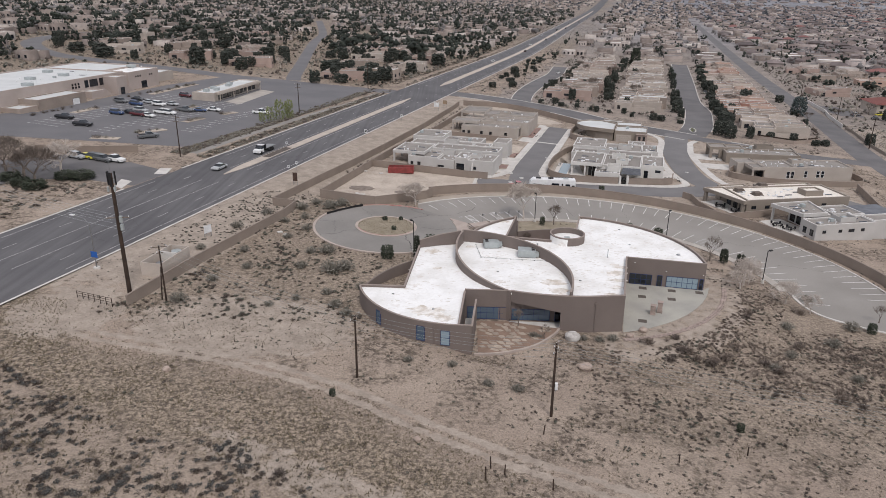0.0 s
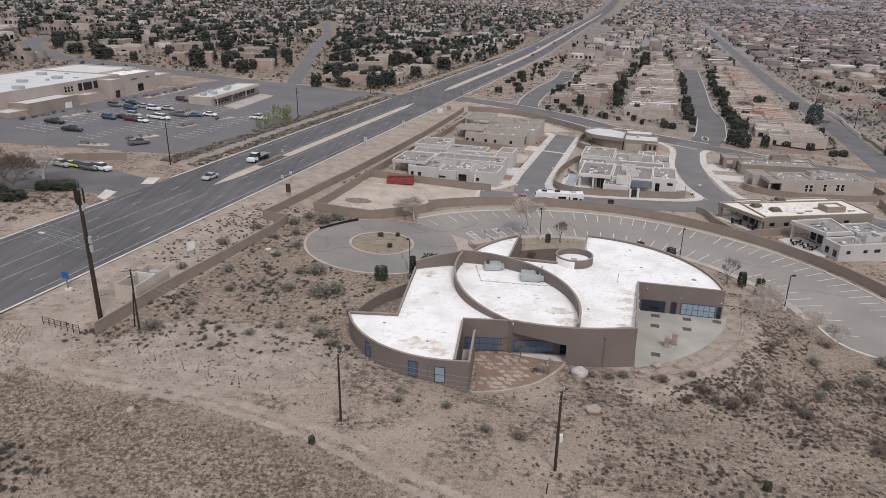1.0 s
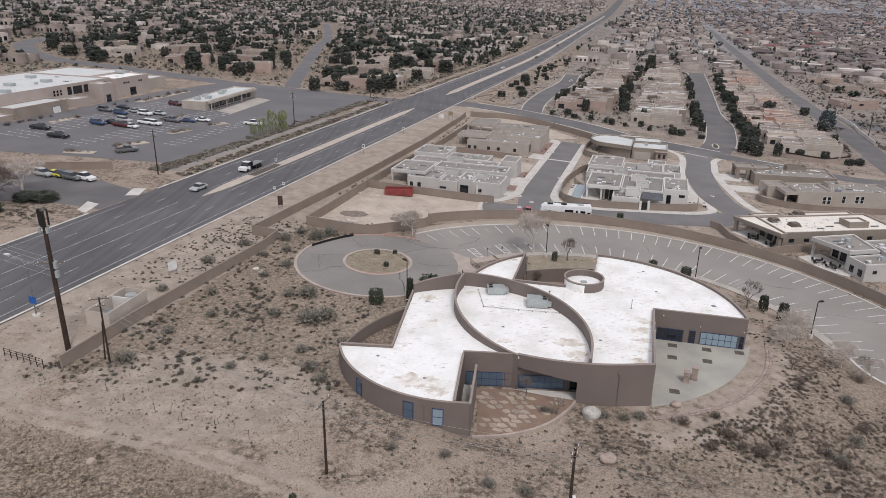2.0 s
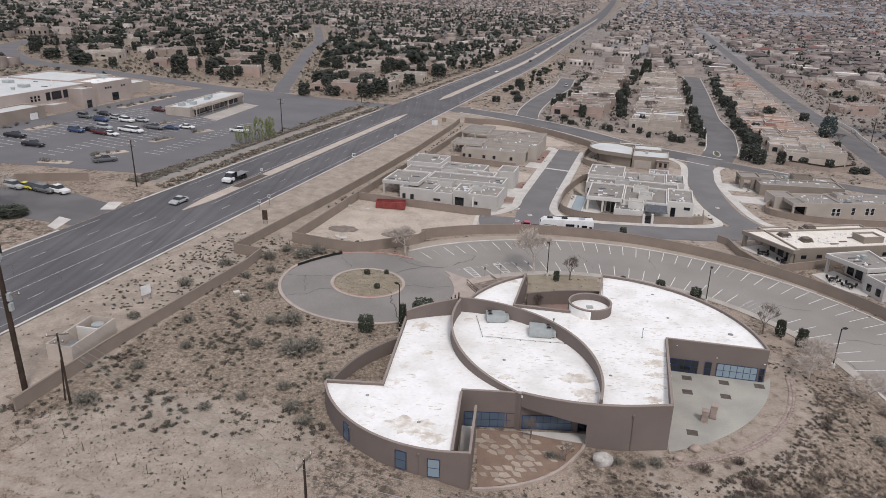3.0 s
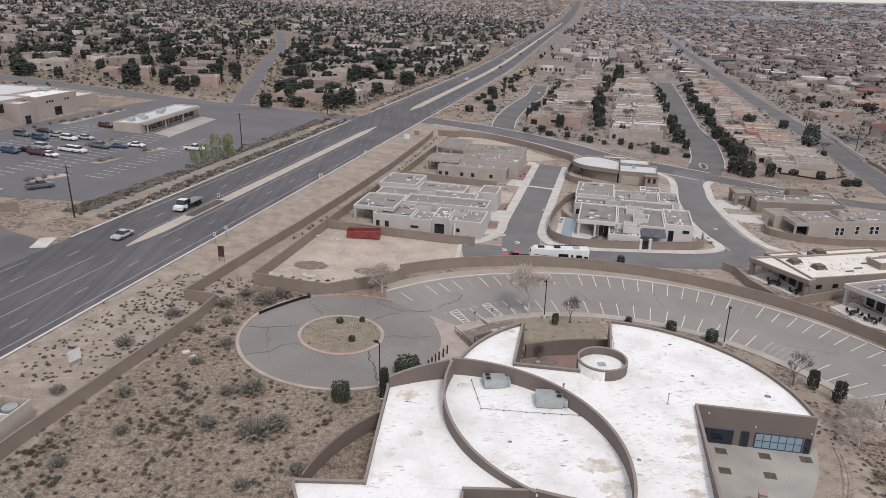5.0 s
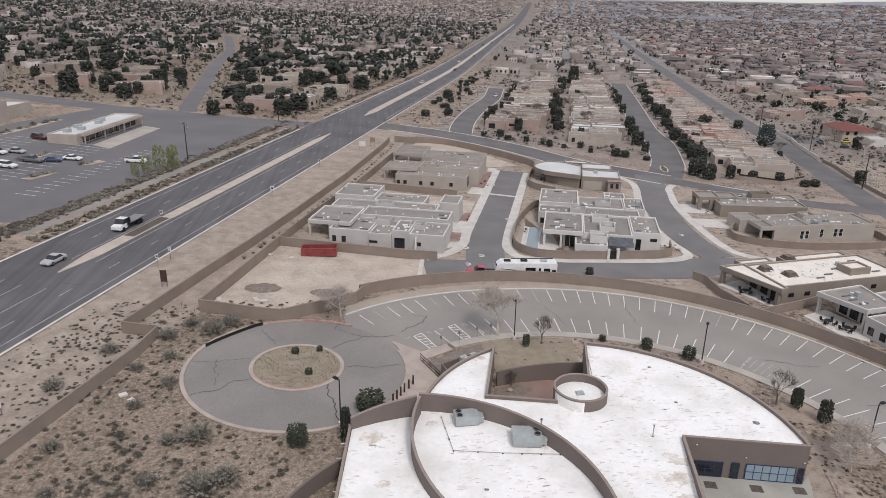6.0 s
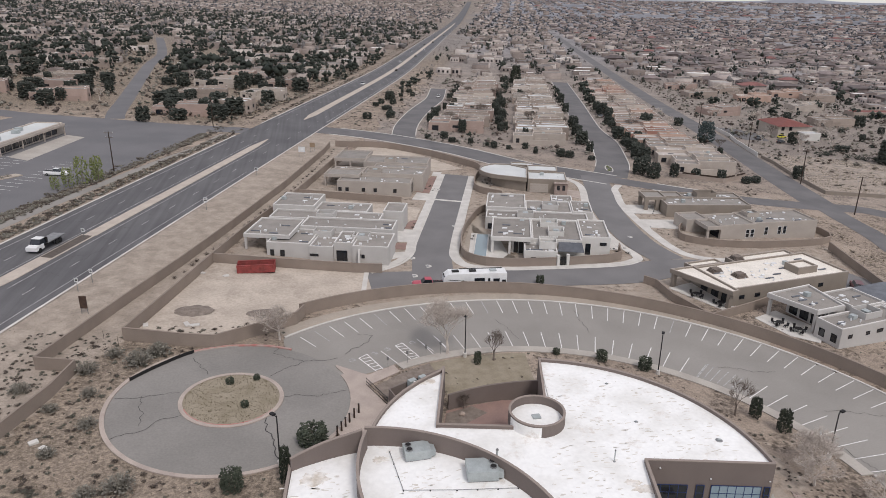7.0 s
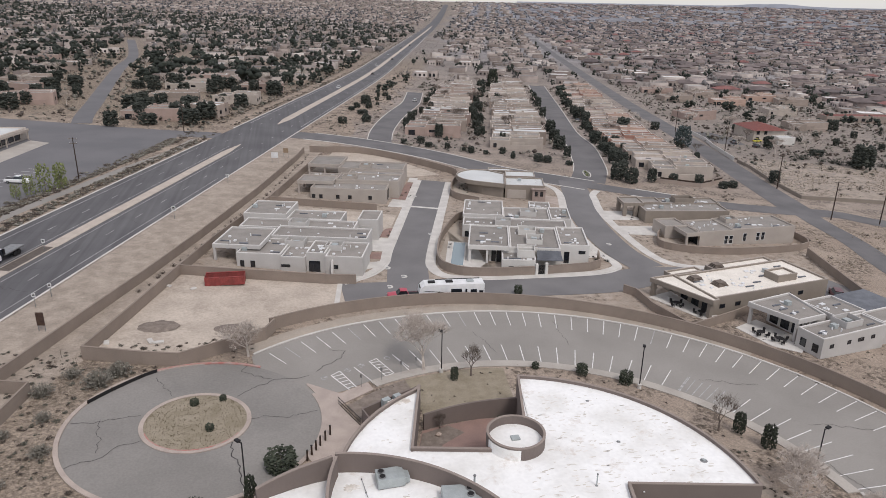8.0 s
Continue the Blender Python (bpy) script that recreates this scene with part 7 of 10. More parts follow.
# cracks across the highway
for _ in range(46):
    u = cr.uniform(-125, 40)
    v0 = cr.choice((-21, -16.5, -8.5, -4.5))
    v1 = v0 + cr.uniform(2.5, 7.5)
    if cr.random() < 0.3:
        v1, u1 = v0 + cr.uniform(-0.5, 0.5), u + cr.uniform(5, 14)
    else:
        u1 = u + cr.uniform(-3, 3)
    if v1 > -1 or (v0 < -9.2 and v1 > -12.2):
        continue
    crack(W(v0, u), W(v1, u1), 0.045, 0.3)


def lot_lamp(x, y, rz, h=6.1):
    t = thing("parking_lamp", "slim dark metal parking lamp with a shoebox head", "street lamp", x, y, None, rz, "parking lot lamps")
    bm = bmesh.new()
    tube(bm, (0, 0, -0.2), (0, 0, 0.65), 0.27, 0.27, 12)
    part("concrete_base", bm, M["concrete"], t)
    bm = bmesh.new()
    tube(bm, (0, 0, 0.65), (0, 0, h), 0.08, 0.065, 8)
    part("pole", bm, M["dark"], t)
    bm = bmesh.new()
    box(bm, -0.04, -0.04, h - 0.15, 0.5, 0.04, h - 0.07)
    part("arm", bm, M["dark"], t)
    bm = bmesh.new()
    box(bm, 0.35, -0.2, h - 0.14, 0.95, 0.2, h + 0.04)
    hd = part("lamp_head", bevelled(bm, 0.03), M["dark"], t)
    bm = bmesh.new()
    box(bm, 0.42, -0.14, h - 0.155, 0.88, 0.14, h - 0.142)
    part("lens", bm, M["glass_sky"], hd)


lot_lamp(48.3, 138.9, 60)
lot_lamp(59.4, 118.9, 20)
lot_lamp(22.5, 145.7, 95)
lot_lamp(-2.0, 123.9, 130)
# bollards, railing, yard boxes
for x, y in ((4.1, 128.6), (4.6, 129.4), (5.1, 130.2), (5.6, 131.0), (6.2, 131.9), (6.8, 132.9)):
    t = thing("bollard_post", "dark weathered wooden post beside the walk", "post", x, y, None, 10, "posts along the entrance walk")
    bm = bmesh.new()
    tube(bm, (0, 0, -0.2), (0, 0, 1.35), 0.12, 0.1, 8)
    part("post", bm, M["wood_pole"], t)
    bm = bmesh.new()
    tube(bm, (0, 0, 1.352), (0, 0, 1.4), 0.125, 0.06, 8)
    part("cap", bm, M["dark"], t)
rail = thing("railing", "dark metal railing beside the entrance garden", "railing", 8.2, 139.3, None, math.degrees(math.atan2(-5.2, 2.2)))
for z in (0.12, 0.55, 1.05):
    bm = bmesh.new()
    box(bm, 0, -0.025, z, 5.6, 0.025, z + 0.05)
    part("rail", bm, M["dark"], rail)
for k in range(24):
    bm = bmesh.new()
    tube(bm, (k * 0.24, 0, -0.1), (k * 0.24, 0, 1.05), 0.014, 0.014, 5)
    part("baluster", bm, M["dark"], rail)
for x, y, w_, h_ in ((13.6, 135.8, 1.0, 1.7), (15.0, 136.4, 0.9, 1.8)):
    t = thing("electrical_cabinet", "pale grey metal cabinet in the service yard", "cabinet", x, y, g(x, y) + 0.9, 25)
    bm = bmesh.new()
    box(bm, -w_ / 2, -0.35, -1.2, w_ / 2, 0.35, h_)
    part("housing", bevelled(bm, 0.04), M["galv"], t)
    for k in (-0.25, 0.25):
        bm = bmesh.new()
        box(bm, k * w_ - 0.2 * w_, -0.37, 0.1, k * w_ + 0.2 * w_, -0.352, h_ - 0.1)
        part("door", bm, M["galv"], t)
t = thing("courtyard_bench", "angled concrete bench in the courtyard", "bench", 19.0, 128.2, None, 0)
for r_ in (-35, 215):
    bm = bmesh.new()
    box(bm, 0, -0.25, 0, 1.6, 0.25, 0.45)
    bm.transform(Matrix.Rotation(radians(r_), 4, "Z"))
    part("seat", bevelled(bm, 0.03), M["concrete"], t)
bm = bmesh.new()
box(bm, 27.0, 132.9, g(27, 133) + 0.05, 28.6, 134.0, g(27, 133) + 0.11)
structure("courtyard_mat", bm, M["dark"], "dark square grate on the courtyard floor", "grate")
# erosion fence by the circle
bm = bmesh.new()
ribbon(bm, smooth_line([(-20.6, 142.6), (-18.5, 145.2), (-15.6, 148.2), (-14.0, 149.4)], 5), 0.06, lambda x, y: g(x, y) - 0.1, lambda x, y: g(x, y) + 0.5)
t = thing("silt_fence", "low black plastic silt fence beside the kerb", "fence", 0, 0, 0)
t.matrix_world = pose(0, 0, 0)
part("fabric", bm, M["dark"], t)
for x, y in ((-20.6, 142.6), (-18.5, 145.2), (-15.6, 148.2)):
    bm = bmesh.new()
    box(bm, x - 0.03, y - 0.1, g(x, y) - 0.2, x + 0.03, y - 0.04, g(x, y) + 0.6)
    part("stake", bm, M["wood_pole"], t)
# access signs at the stalls
for x, y in ((11.4, 142.9), (14.2, 144.4), (17.0, 145.8), (19.2, 146.7)):
    t = thing("stall_sign", "small pale sign on a thin post at the stalls", "sign", x, y, None, -25, "signs at the accessible stalls")
    bm = bmesh.new()
    tube(bm, (0, 0, -0.1), (0, 0, 2.0), 0.025, 0.025, 6)
    part("post", bm, M["steel"], t)
    bm = bmesh.new()
    box(bm, -0.15, -0.04, 1.5, 0.15, -0.025, 2.0)
    part("plate", bm, M["steel"], t)
# manholes
for x, y in ((20.7, 185.1), (23.1, 180.7), (19.8, 176), (71.2, 197.3), (33, 205), (35, 236), (80, 205), (52, 243)):
    t = thing("manhole", "round concrete-collared manhole cover in the road", "manhole", x, y, g(x, y) + 0.06)
    bm = bmesh.new()
    tube(bm, (0, 0, -0.1), (0, 0, 0.006), 0.75, 0.75, 18)
    part("collar", bm, M["concrete"], t)
    bm = bmesh.new()
    tube(bm, (0, 0, 0.007), (0, 0, 0.02), 0.36, 0.36, 16)
    part("cover", bm, M["steel"], t)

# ---- poles and wires ----
def crossarm(parent, z, half, rz, n=3):
    bm = bmesh.new()
    box(bm, -half, -0.06, z, half, 0.06, z + 0.13)
    bm.transform(Matrix.Rotation(radians(rz), 4, "Z"))
    a = part("crossarm", bm, M["bark"], parent)
    for k in range(n):
        x = -half + 0.12 + (2 * half - 0.24) * k / (n - 1)
        bm = bmesh.new()
        tube(bm, (x, 0, z + 0.13), (x, 0, z + 0.36), 0.05, 0.03, 8)
        bm.transform(Matrix.Rotation(radians(rz), 4, "Z"))
        part("insulator", bm, M["white_metal"], a)


def utility_pole(x, y, h, label, arms=((0.4, 1.2),), rz=20, r=0.15):
    t = thing("utility_pole", label, "utility pole", x, y)
    bm = bmesh.new()
    tube(bm, (0, 0, -0.5), (0, 0, h), r, r * 0.68, 10)
    part("pole", bm, M["wood_pole"], t)
    for d, half in arms:
        crossarm(t, h - d, half, rz)
    return t


tp = utility_pole(-43.2, 100.7, 18.4, "very tall dark wooden pole with antennas at the top", ((6.6, 1.6),), 10, 0.33)
for k in range(3):
    a = radians(40 + 120 * k)
    bm = bmesh.new()
    box(bm, 0.45, -0.18, 16.6, 0.62, 0.18, 18.6)
    bm.transform(Matrix.Rotation(a, 4, "Z"))
    part("antenna", bevelled(bm, 0.03), M["dark"], tp)
    bm = bmesh.new()
    box(bm, 0.1, -0.04, 17.4, 0.45, 0.04, 17.5)
    bm.transform(Matrix.Rotation(a, 4, "Z"))
    part("bracket", bm, M["steel"], tp)
    bm = bmesh.new()
    box(bm, 0.3, 0.25, 15.8, 0.55, 0.5, 16.5)
    bm.transform(Matrix.Rotation(a, 4, "Z"))
    part("radio_box", bevelled(bm, 0.03), M["galv"], tp)
for z in (11.2, 10.0):
    bm = bmesh.new()
    box(bm, 0.3, -0.25, z, 0.65, 0.25, z + 0.9)
    part("equipment_box", bevelled(bm, 0.03), M["galv"], tp)
bm = bmesh.new()
tube(bm, (0, 0, 18.4), (0, 0, 20.3), 0.03, 0.02, 6)
part("whip_aerial", bm, M["steel"], tp)
pd = utility_pole(-37.0, 98.6, 8.8, "weathered wooden utility pole with a brace pole", ((0.3, 1.1), (1.2, 0.5)), 20, 0.14)
bm = bmesh.new()
tube(bm, (-0.9, 0.6, -0.3), (-0.15, 0.05, 5.5), 0.1, 0.08, 8)
part("brace_pole", bm, M["wood_pole"], pd)
pb = utility_pole(-7.0, 80.2, 8.4, "dark wooden utility pole in the sand", ((0.3, 1.2),), 70, 0.15)
pc = utility_pole(15.8, 73.7, 9.4, "dark wooden utility pole with insulators and a meter box", ((0.3, 0.8), (1.1, 0.8)), 60, 0.17)
bm = bmesh.new()
box(bm, 0.15, -0.3, 3.6, 0.45, 0.1, 4.4)
part("meter_box", bevelled(bm, 0.03), M["white_metal"], pc)
for x, y, h in ((-64.4, 181.9, 10.5), (-47.2, 249.6, 10.5), (-30.5, 318, 10.5), (152.2, 248.1, 11), (144.0, 215.3, 10.5), (155.7, 211.3, 10), (168, 300, 11), (176, 350, 11), (-7, 395, 10.5), (14, 470, 10.5)):
    utility_pole(x, y, h, "dark wooden utility pole beside the road", ((0.4, 1.2), (1.5, 1.0)), -16, 0.16)
wires = thing("power_lines", "thin grey power lines strung between the poles", "cable", 0, 0, 0)
wires.matrix_world = pose(0, 0, 0)


def wire(a, b, sag=0.8):
    bm = bmesh.new()
    P = [Vector(a).lerp(Vector(b), i / 12) - Vector((0, 0, sag * 4 * (i / 12) * (1 - i / 12))) for i in range(13)]
    q4 = (P[-1] - P[0]).to_track_quat("Z", "Y")
    rings = [[bm.verts.new(p + q4 @ Vector((0.014 * math.cos(k * math.tau / 3), 0.014 * math.sin(k * math.tau / 3), 0))) for k in range(3)] for p in P]
    for a0, b0 in zip(rings, rings[1:]):
        for k in range(3):
            bm.faces.new((a0[k], a0[(k + 1) % 3], b0[(k + 1) % 3], b0[k]))
    part("wire", bm, M["galv"], wires)


tops = {n: (x, y, g(x, y) + h) for n, x, y, h in (("d", -37.0, 98.6, 8.7), ("b", -7.0, 80.2, 8.3), ("c", 15.8, 73.7, 9.3))}
tops["e"] = (62, 58, g(62, 58) + 9.5)
tops["t"] = (-43.2, 100.7, g(-43.2, 100.7) + 11.8)
tops["s"] = (-92, 128, g(-92, 128) + 11)
for k, o in enumerate((-1.0, 0.0, 1.0)):
    for p, q in (("t", "s"), ("d", "b"), ("b", "c"), ("c", "e")):
        wire((tops[p][0] + 0.3 * o, tops[p][1] + 0.9 * o, tops[p][2]), (tops[q][0] + 0.3 * o, tops[q][1] + 0.9 * o, tops[q][2]))
for o in (0.9, 1.7):
    for p, q in (("t", "s"), ("d", "b"), ("b", "c"), ("c", "e")):
        wire((tops[p][0], tops[p][1], tops[p][2] - o), (tops[q][0], tops[q][1], tops[q][2] - o))
utility_pole(-92, 128, 11.2, "dark wooden utility pole beside the road", ((0.4, 1.2),), -16, 0.16)
utility_pole(62, 58, 9.7, "dark wooden utility pole in the brush", ((0.4, 1.0),), 60, 0.15)


post_rng = random.Random(8)


def post(x, y, h, label="short weathered wooden fence post in the grass", r=0.045):
    t = thing("fence_post", label, "post", x, y, None, 0, "old fence posts")
    bm = bmesh.new()
    tube(bm, (0, 0, -0.3), (post_rng.uniform(-0.1, 0.1), post_rng.uniform(-0.1, 0.1), h), r, r * 0.8, 7)
    part("post", bm, M["wood_pole"], t)


for x, y, h in ((7.7, 61.4, 1.5), (8.3, 63.3, 1.4), (14.1, 60.4, 1.3), (14.4, 69.8, 1.3), (9.6, 62.4, 1.2), (-24, 87.6, 1.1), (-20, 86.4, 1.1), (-27.5, 89, 1.1), (-31.5, 90.5, 1.1), (-16, 85, 1.1), (-34.5, 92.5, 1.1), (-26.5, 154.5, 1.2), (-24, 152, 1.2), (28, 66, 1.0), (36, 68, 1.0)):
    post(x, y, h, r=0.08 if y < 72 else 0.028)
fence = thing("pipe_fence", "rusty pipe fence at the trail's end", "fence", -49.8, 98.4, None, math.degrees(math.atan2(-2.5, 6.3)))
for k in range(7):
    bm = bmesh.new()
    tube(bm, (k * 1.1, 0, -0.3), (k * 1.1, 0, 1.1), 0.05, 0.05, 6)
    part("post", bm, M["wood_pole"], fence)
for z in (0.4, 0.75, 1.05):
    bm = bmesh.new()
    tube(bm, (0, 0, z), (6.6, 0, z), 0.03, 0.03, 6)
    part("rail", bm, M["wood_pole"], fence)
# walled pump enclosure
enc = thing("pump_enclosure", "open-topped white block enclosure beside the highway verge", "enclosure", -41.4, 111.6, None, math.degrees(math.atan2(6.8, 1.5)))
bm = bmesh.new()
ribbon(bm, [(-4.6, -1.7), (3.4, -1.7), (3.4, 1.7), (-4.6, 1.7)], 0.22, -0.4, 2.4, closed=True)
part("block_wall", bm, M["stucco_cream"], enc)
bm = bmesh.new()
box(bm, 0.4, -1.58, -0.4, 0.6, 1.58, 2.3)
part("inner_wall", bm, M["stucco_white"], enc)
bm = bmesh.new()
box(bm, -3.4, -0.8, -0.1, -1.4, 0.8, 1.5)
part("pump", bevelled(bm, 0.15), M["steel"], enc)
bm = bmesh.new()
tube(bm, (2.4, 0, -0.1), (2.4, 0, 1.9), 0.8, 0.8, 16)
part("tank", bm, M["galv"], enc)
# signs
def road_sign(x, y, w_, h_, m, label, top=2.3, rz=TURN, posts=1):
    t = thing("road_sign", label, "sign", x, y, None, rz)
    for k in range(posts):
        bm = bmesh.new()
        px = 0 if posts == 1 else (-w_ / 2 + 0.1 + (w_ - 0.2) * k)
        box(bm, px - 0.035, -0.035, -0.3, px + 0.035, 0.035, top)
        part("post", bm, M["steel"], t)
    bm = bmesh.new()
    box(bm, -w_ / 2, -0.07, top - h_, w_ / 2, -0.045, top)
    p = part("plate", bm, M[m], t)
    if m == "sign_white" and w_ < 1.4:
        for k, (a, b) in enumerate(((0.62, 0.8), (0.3, 0.52))):
            bm = bmesh.new()
            box(bm, -w_ * 0.3, -0.078, top - h_ + h_ * a, w_ * 0.3, -0.072, top - h_ + h_ * b)
            part("lettering", bm, M["dark"], p)
    return t


road_sign(*W(3.3, -11.3), 0.9, 1.1, "sign_white", "white rectangular road sign on a post", 2.9)
road_sign(*W(3.2, 21.1), 0.8, 0.8, "sign_white", "small white road sign on a post", 2.4)
road_sign(*W(2.6, -58.5), 0.6, 0.7, "sign_white", "small white road sign on a post", 2.4)
road_sign(*W(2.6, -54.5), 0.6, 0.7, "sign_white", "small white road sign on a post", 2.4)
road_sign(*W(7.6, 48), 2.0, 1.6, "sign_white", "white billboard on two posts at the verge", 3.2, TURN, 2)
road_sign(*W(8.6, 56), 1.6, 1.4, "sign_brown", "tan wooden sign on two posts", 3.0, TURN, 2) if "sign_brown" in M else None
road_sign(-39.7, 126.2, 1.6, 1.5, "sign_white", "pale blank board on two posts on the verge", 2.2, 55, 2)
road_sign(*W(-10.2, -35.6), 0.7, 0.7, "sign_white", "small sign on the median's nose", 2.2)
M["rust"] = mat("dark_rust", (0.08, 0.05, 0.035), (0.05, 0.03, 0.025), 2, 0.8)
t = road_sign(-31.1, 162.8, 1.1, 2.0, "rust", "dark rusted panel sign on two posts", 2.9, -10, 2)
lampost = thing("street_lamp", "grey street lamp with a curved arm and blue sign below", "street lamp", -52.0, 109.2, None, 164)
bm = bmesh.new()
tube(bm, (0, 0, -0.2), (0, 0, 7.6), 0.1, 0.07, 8)
part("pole", bm, M["steel"], lampost)
bm = bmesh.new()
for a, b in (((0, 0, 7.5), (0.8, 0, 8.3)), ((0.8, 0, 8.3), (2.6, 0, 8.7))):
    tube(bm, a, b, 0.05, 0.045, 8)
part("arm", bm, M["steel"], lampost)
bm = bmesh.new()
box(bm, 2.5, -0.18, 8.6, 3.4, 0.18, 8.78)
part("lamp_head", bevelled(bm, 0.05), M["sign_white"], lampost)
bm = bmesh.new()
tube(bm, (0, 0, -0.1), (0, 0, 0.25), 0.55, 0.5, 14)
part("base", bm, M["concrete"], lampost)
bm = bmesh.new()
box(bm, -0.6, 0.1, 1.9, 0.6, 0.14, 2.9)
part("blue_sign", bm, M["sign_blue"], lampost, "plain blue sign plate")

# ---- vehicles ----
CAR_COL = {"black": (0.015, 0.015, 0.018), "white": (0.75, 0.75, 0.74), "silver": (0.4, 0.41, 0.42), "grey": (0.13, 0.135, 0.14), "blue": (0.03, 0.06, 0.15), "red": (0.3, 0.02, 0.02), "maroon": (0.1, 0.015, 0.02), "yellow": (0.62, 0.55, 0.05), "magenta": (0.42, 0.03, 0.06)}
for k, c in CAR_COL.items():
    M["car_" + k] = mat("car_paint_" + k, c, tuple(x * 0.9 for x in c), 2, 0.3, fine=5, fine_amt=0.03, spec=0.6)


def profile(bm, pts, y0, y1, inset=0.0):
    """A side outline swept across the car's width, narrower at the top by inset."""
    zs = [p[1] for p in pts]
    z0, z1 = min(zs), max(zs)
    def yy(y, z):
        return y - math.copysign(inset * (z - z0) / (z1 - z0), y)
    a = [bm.verts.new((x, yy(y0, z), z)) for x, z in pts]
    b = [bm.verts.new((x, yy(y1, z), z)) for x, z in pts]
    bm.faces.new(a)
    bm.faces.new(b[::-1])
    for i in range(len(pts)):
        j = (i + 1) % len(pts)
        bm.faces.new((a[i], b[i], b[j], a[j]))


def vehicle(kind, colour, label):
    t = thing({"sedan": "car", "suv": "suv", "pickup": "pickup_truck"}[kind], label, "car", 0, 0, 0)
    cm = M["car_" + colour]
    L, Hh = {"sedan": (4.6, 1.42), "suv": (4.7, 1.72), "pickup": (5.6, 1.82)}[kind]
    h = L / 2
    belt = {"sedan": 0.9, "suv": 1.05, "pickup": 1.12}[kind]
    bm = bmesh.new()
    profile(bm, [(-h, 0.35), (h, 0.35), (h, belt - 0.25), (h - 0.25, belt - 0.1), (h - 1.2, belt), (-h + 0.1, belt), (-h, belt - 0.2)], -0.9, 0.9, 0.05)
    part("body", bevelled(bm, 0.06), cm, t, smooth=True)
    cab = {"sedan": (h - 1.3, h - 2.05, -h + 1.5, -h + 0.75), "suv": (h - 1.35, h - 1.95, -h + 0.5, -h + 0.15), "pickup": (h - 1.5, h - 2.1, -h + 2.4, -h + 2.15)}[kind]
    bm = bmesh.new()
    profile(bm, [(cab[3], belt), (cab[0], belt), (cab[1], Hh - 0.06), (cab[2], Hh - 0.06)], -0.82, 0.82, 0.14)
    part("cabin_glass", bm, M["glass_dark"], t)
    bm = bmesh.new()
    box(bm, cab[2] - 0.05, -0.68, Hh - 0.06, cab[1] + 0.05, 0.68, Hh)
    part("roof_panel", bevelled(bm, 0.025), cm, t)
    if kind == "pickup":
        bm = bmesh.new()
        box(bm, -h + 0.12, -0.72, belt - 0.02, -h + 2.05, 0.72, belt + 0.012)
        part("cargo_bed", bm, M["dark"], t)
    for x in (-h + 0.9, h - 0.95):
        for y in (-0.84, 0.84):
            bm = bmesh.new()
            tube(bm, (x, y - 0.11, 0.34), (x, y + 0.11, 0.34), 0.34, 0.34, 14)
            wh = part("wheel", bm, M["tyre"], t)
            bm = bmesh.new()
            s = math.copysign(0.115, y)
            tube(bm, (x, y + s, 0.34), (x, y + s * 1.1, 0.34), 0.19, 0.19, 10)
            part("rim", bm, M["steel"], wh)
    for y in (-0.62, 0.62):
        bm = bmesh.new()
        box(bm, h - 0.02, y - 0.18, belt - 0.35, h + 0.02, y + 0.18, belt - 0.2)
        part("headlight", bm, M["white_metal"], t)
        bm = bmesh.new()
        box(bm, -h - 0.02, y - 0.16, belt - 0.35, -h + 0.02, y + 0.16, belt - 0.18)
        part("tail_light", bm, M["red_metal"], t)
    return t


protos = {}


def park(kind, colour, x, y, rz):
    key = (kind, colour)
    words = {"sedan": "parked sedan", "suv": "parked sport utility car", "pickup": "parked pickup truck"}[kind]
    if key not in protos:
        protos[key] = vehicle(kind, colour, f"{colour} {words} standing on grey asphalt")
    # the car leans with the slope
    up = Vector((0.05, 0, 1)).normalized()
    return copy_thing(protos[key], Matrix.Translation((x, y, g(x, y) + 0.05)) @ Vector((0, 0, 1)).rotation_difference(up).to_matrix().to_4x4() @ pose(0, 0, 0, 0, 0, rz))


for kind, c, x, y, r in (("pickup", "black", -112.6, 219.0, 10), ("pickup", "black", -103.2, 210.8, 12), ("suv", "grey", -109.1, 250.5, 0), ("sedan", "black", -105.9, 256.7, 0), ("suv", "blue", -102.6, 247.3, 0), ("sedan", "silver", -99.9, 251.9, 0), ("suv", "white", -95.4, 248.8, 0), ("sedan", "silver", -91.6, 250.9, 0), ("suv", "blue", -101.8, 230.3, 0), ("sedan", "black", -98.6, 232.6, 0), ("suv", "silver", -96.6, 236.5, 0), ("pickup", "maroon", -94.6, 229.8, 0), ("sedan", "white", -91.4, 229.1, 0), ("pickup", "white", -89.4, 235.5, 0), ("suv", "white", -86.9, 235.0, 0), ("suv", "maroon", -93.4, 269.3, -4), ("pickup", "grey", -83.9, 241.6, 0), ("sedan", "blue", -79.4, 242.9, 20), ("sedan", "white", -75.5, 245.4, 10), ("pickup", "white", -59.5, 245.2, 10), ("pickup", "grey", -80.0, 200.6, 60),
                         ("suv", "silver", -87.1, 174.5, -20), ("sedan", "yellow", -84.7, 174.9, -20), ("suv", "black", -82.1, 174.1, -20), ("suv", "grey", -80.0, 173.2, -20), ("pickup", "white", -77.5, 173.5, -20),
                         ("suv", "maroon", 103.2, 166.4, 60), ("sedan", "white", 68.8, 420, 74), ("sedan", "grey", 137.6, 372, 80), ("sedan", "black", 195, 318, 30), ("suv", "grey", 190, 325, 40), ("sedan", "yellow", 204, 330, 20)):
    park(kind, c, x, y, r + (TURN if x < -50 and y > 200 else 0))
park("sedan", "silver", *W(-14.2, -62.3), 74 + 180)
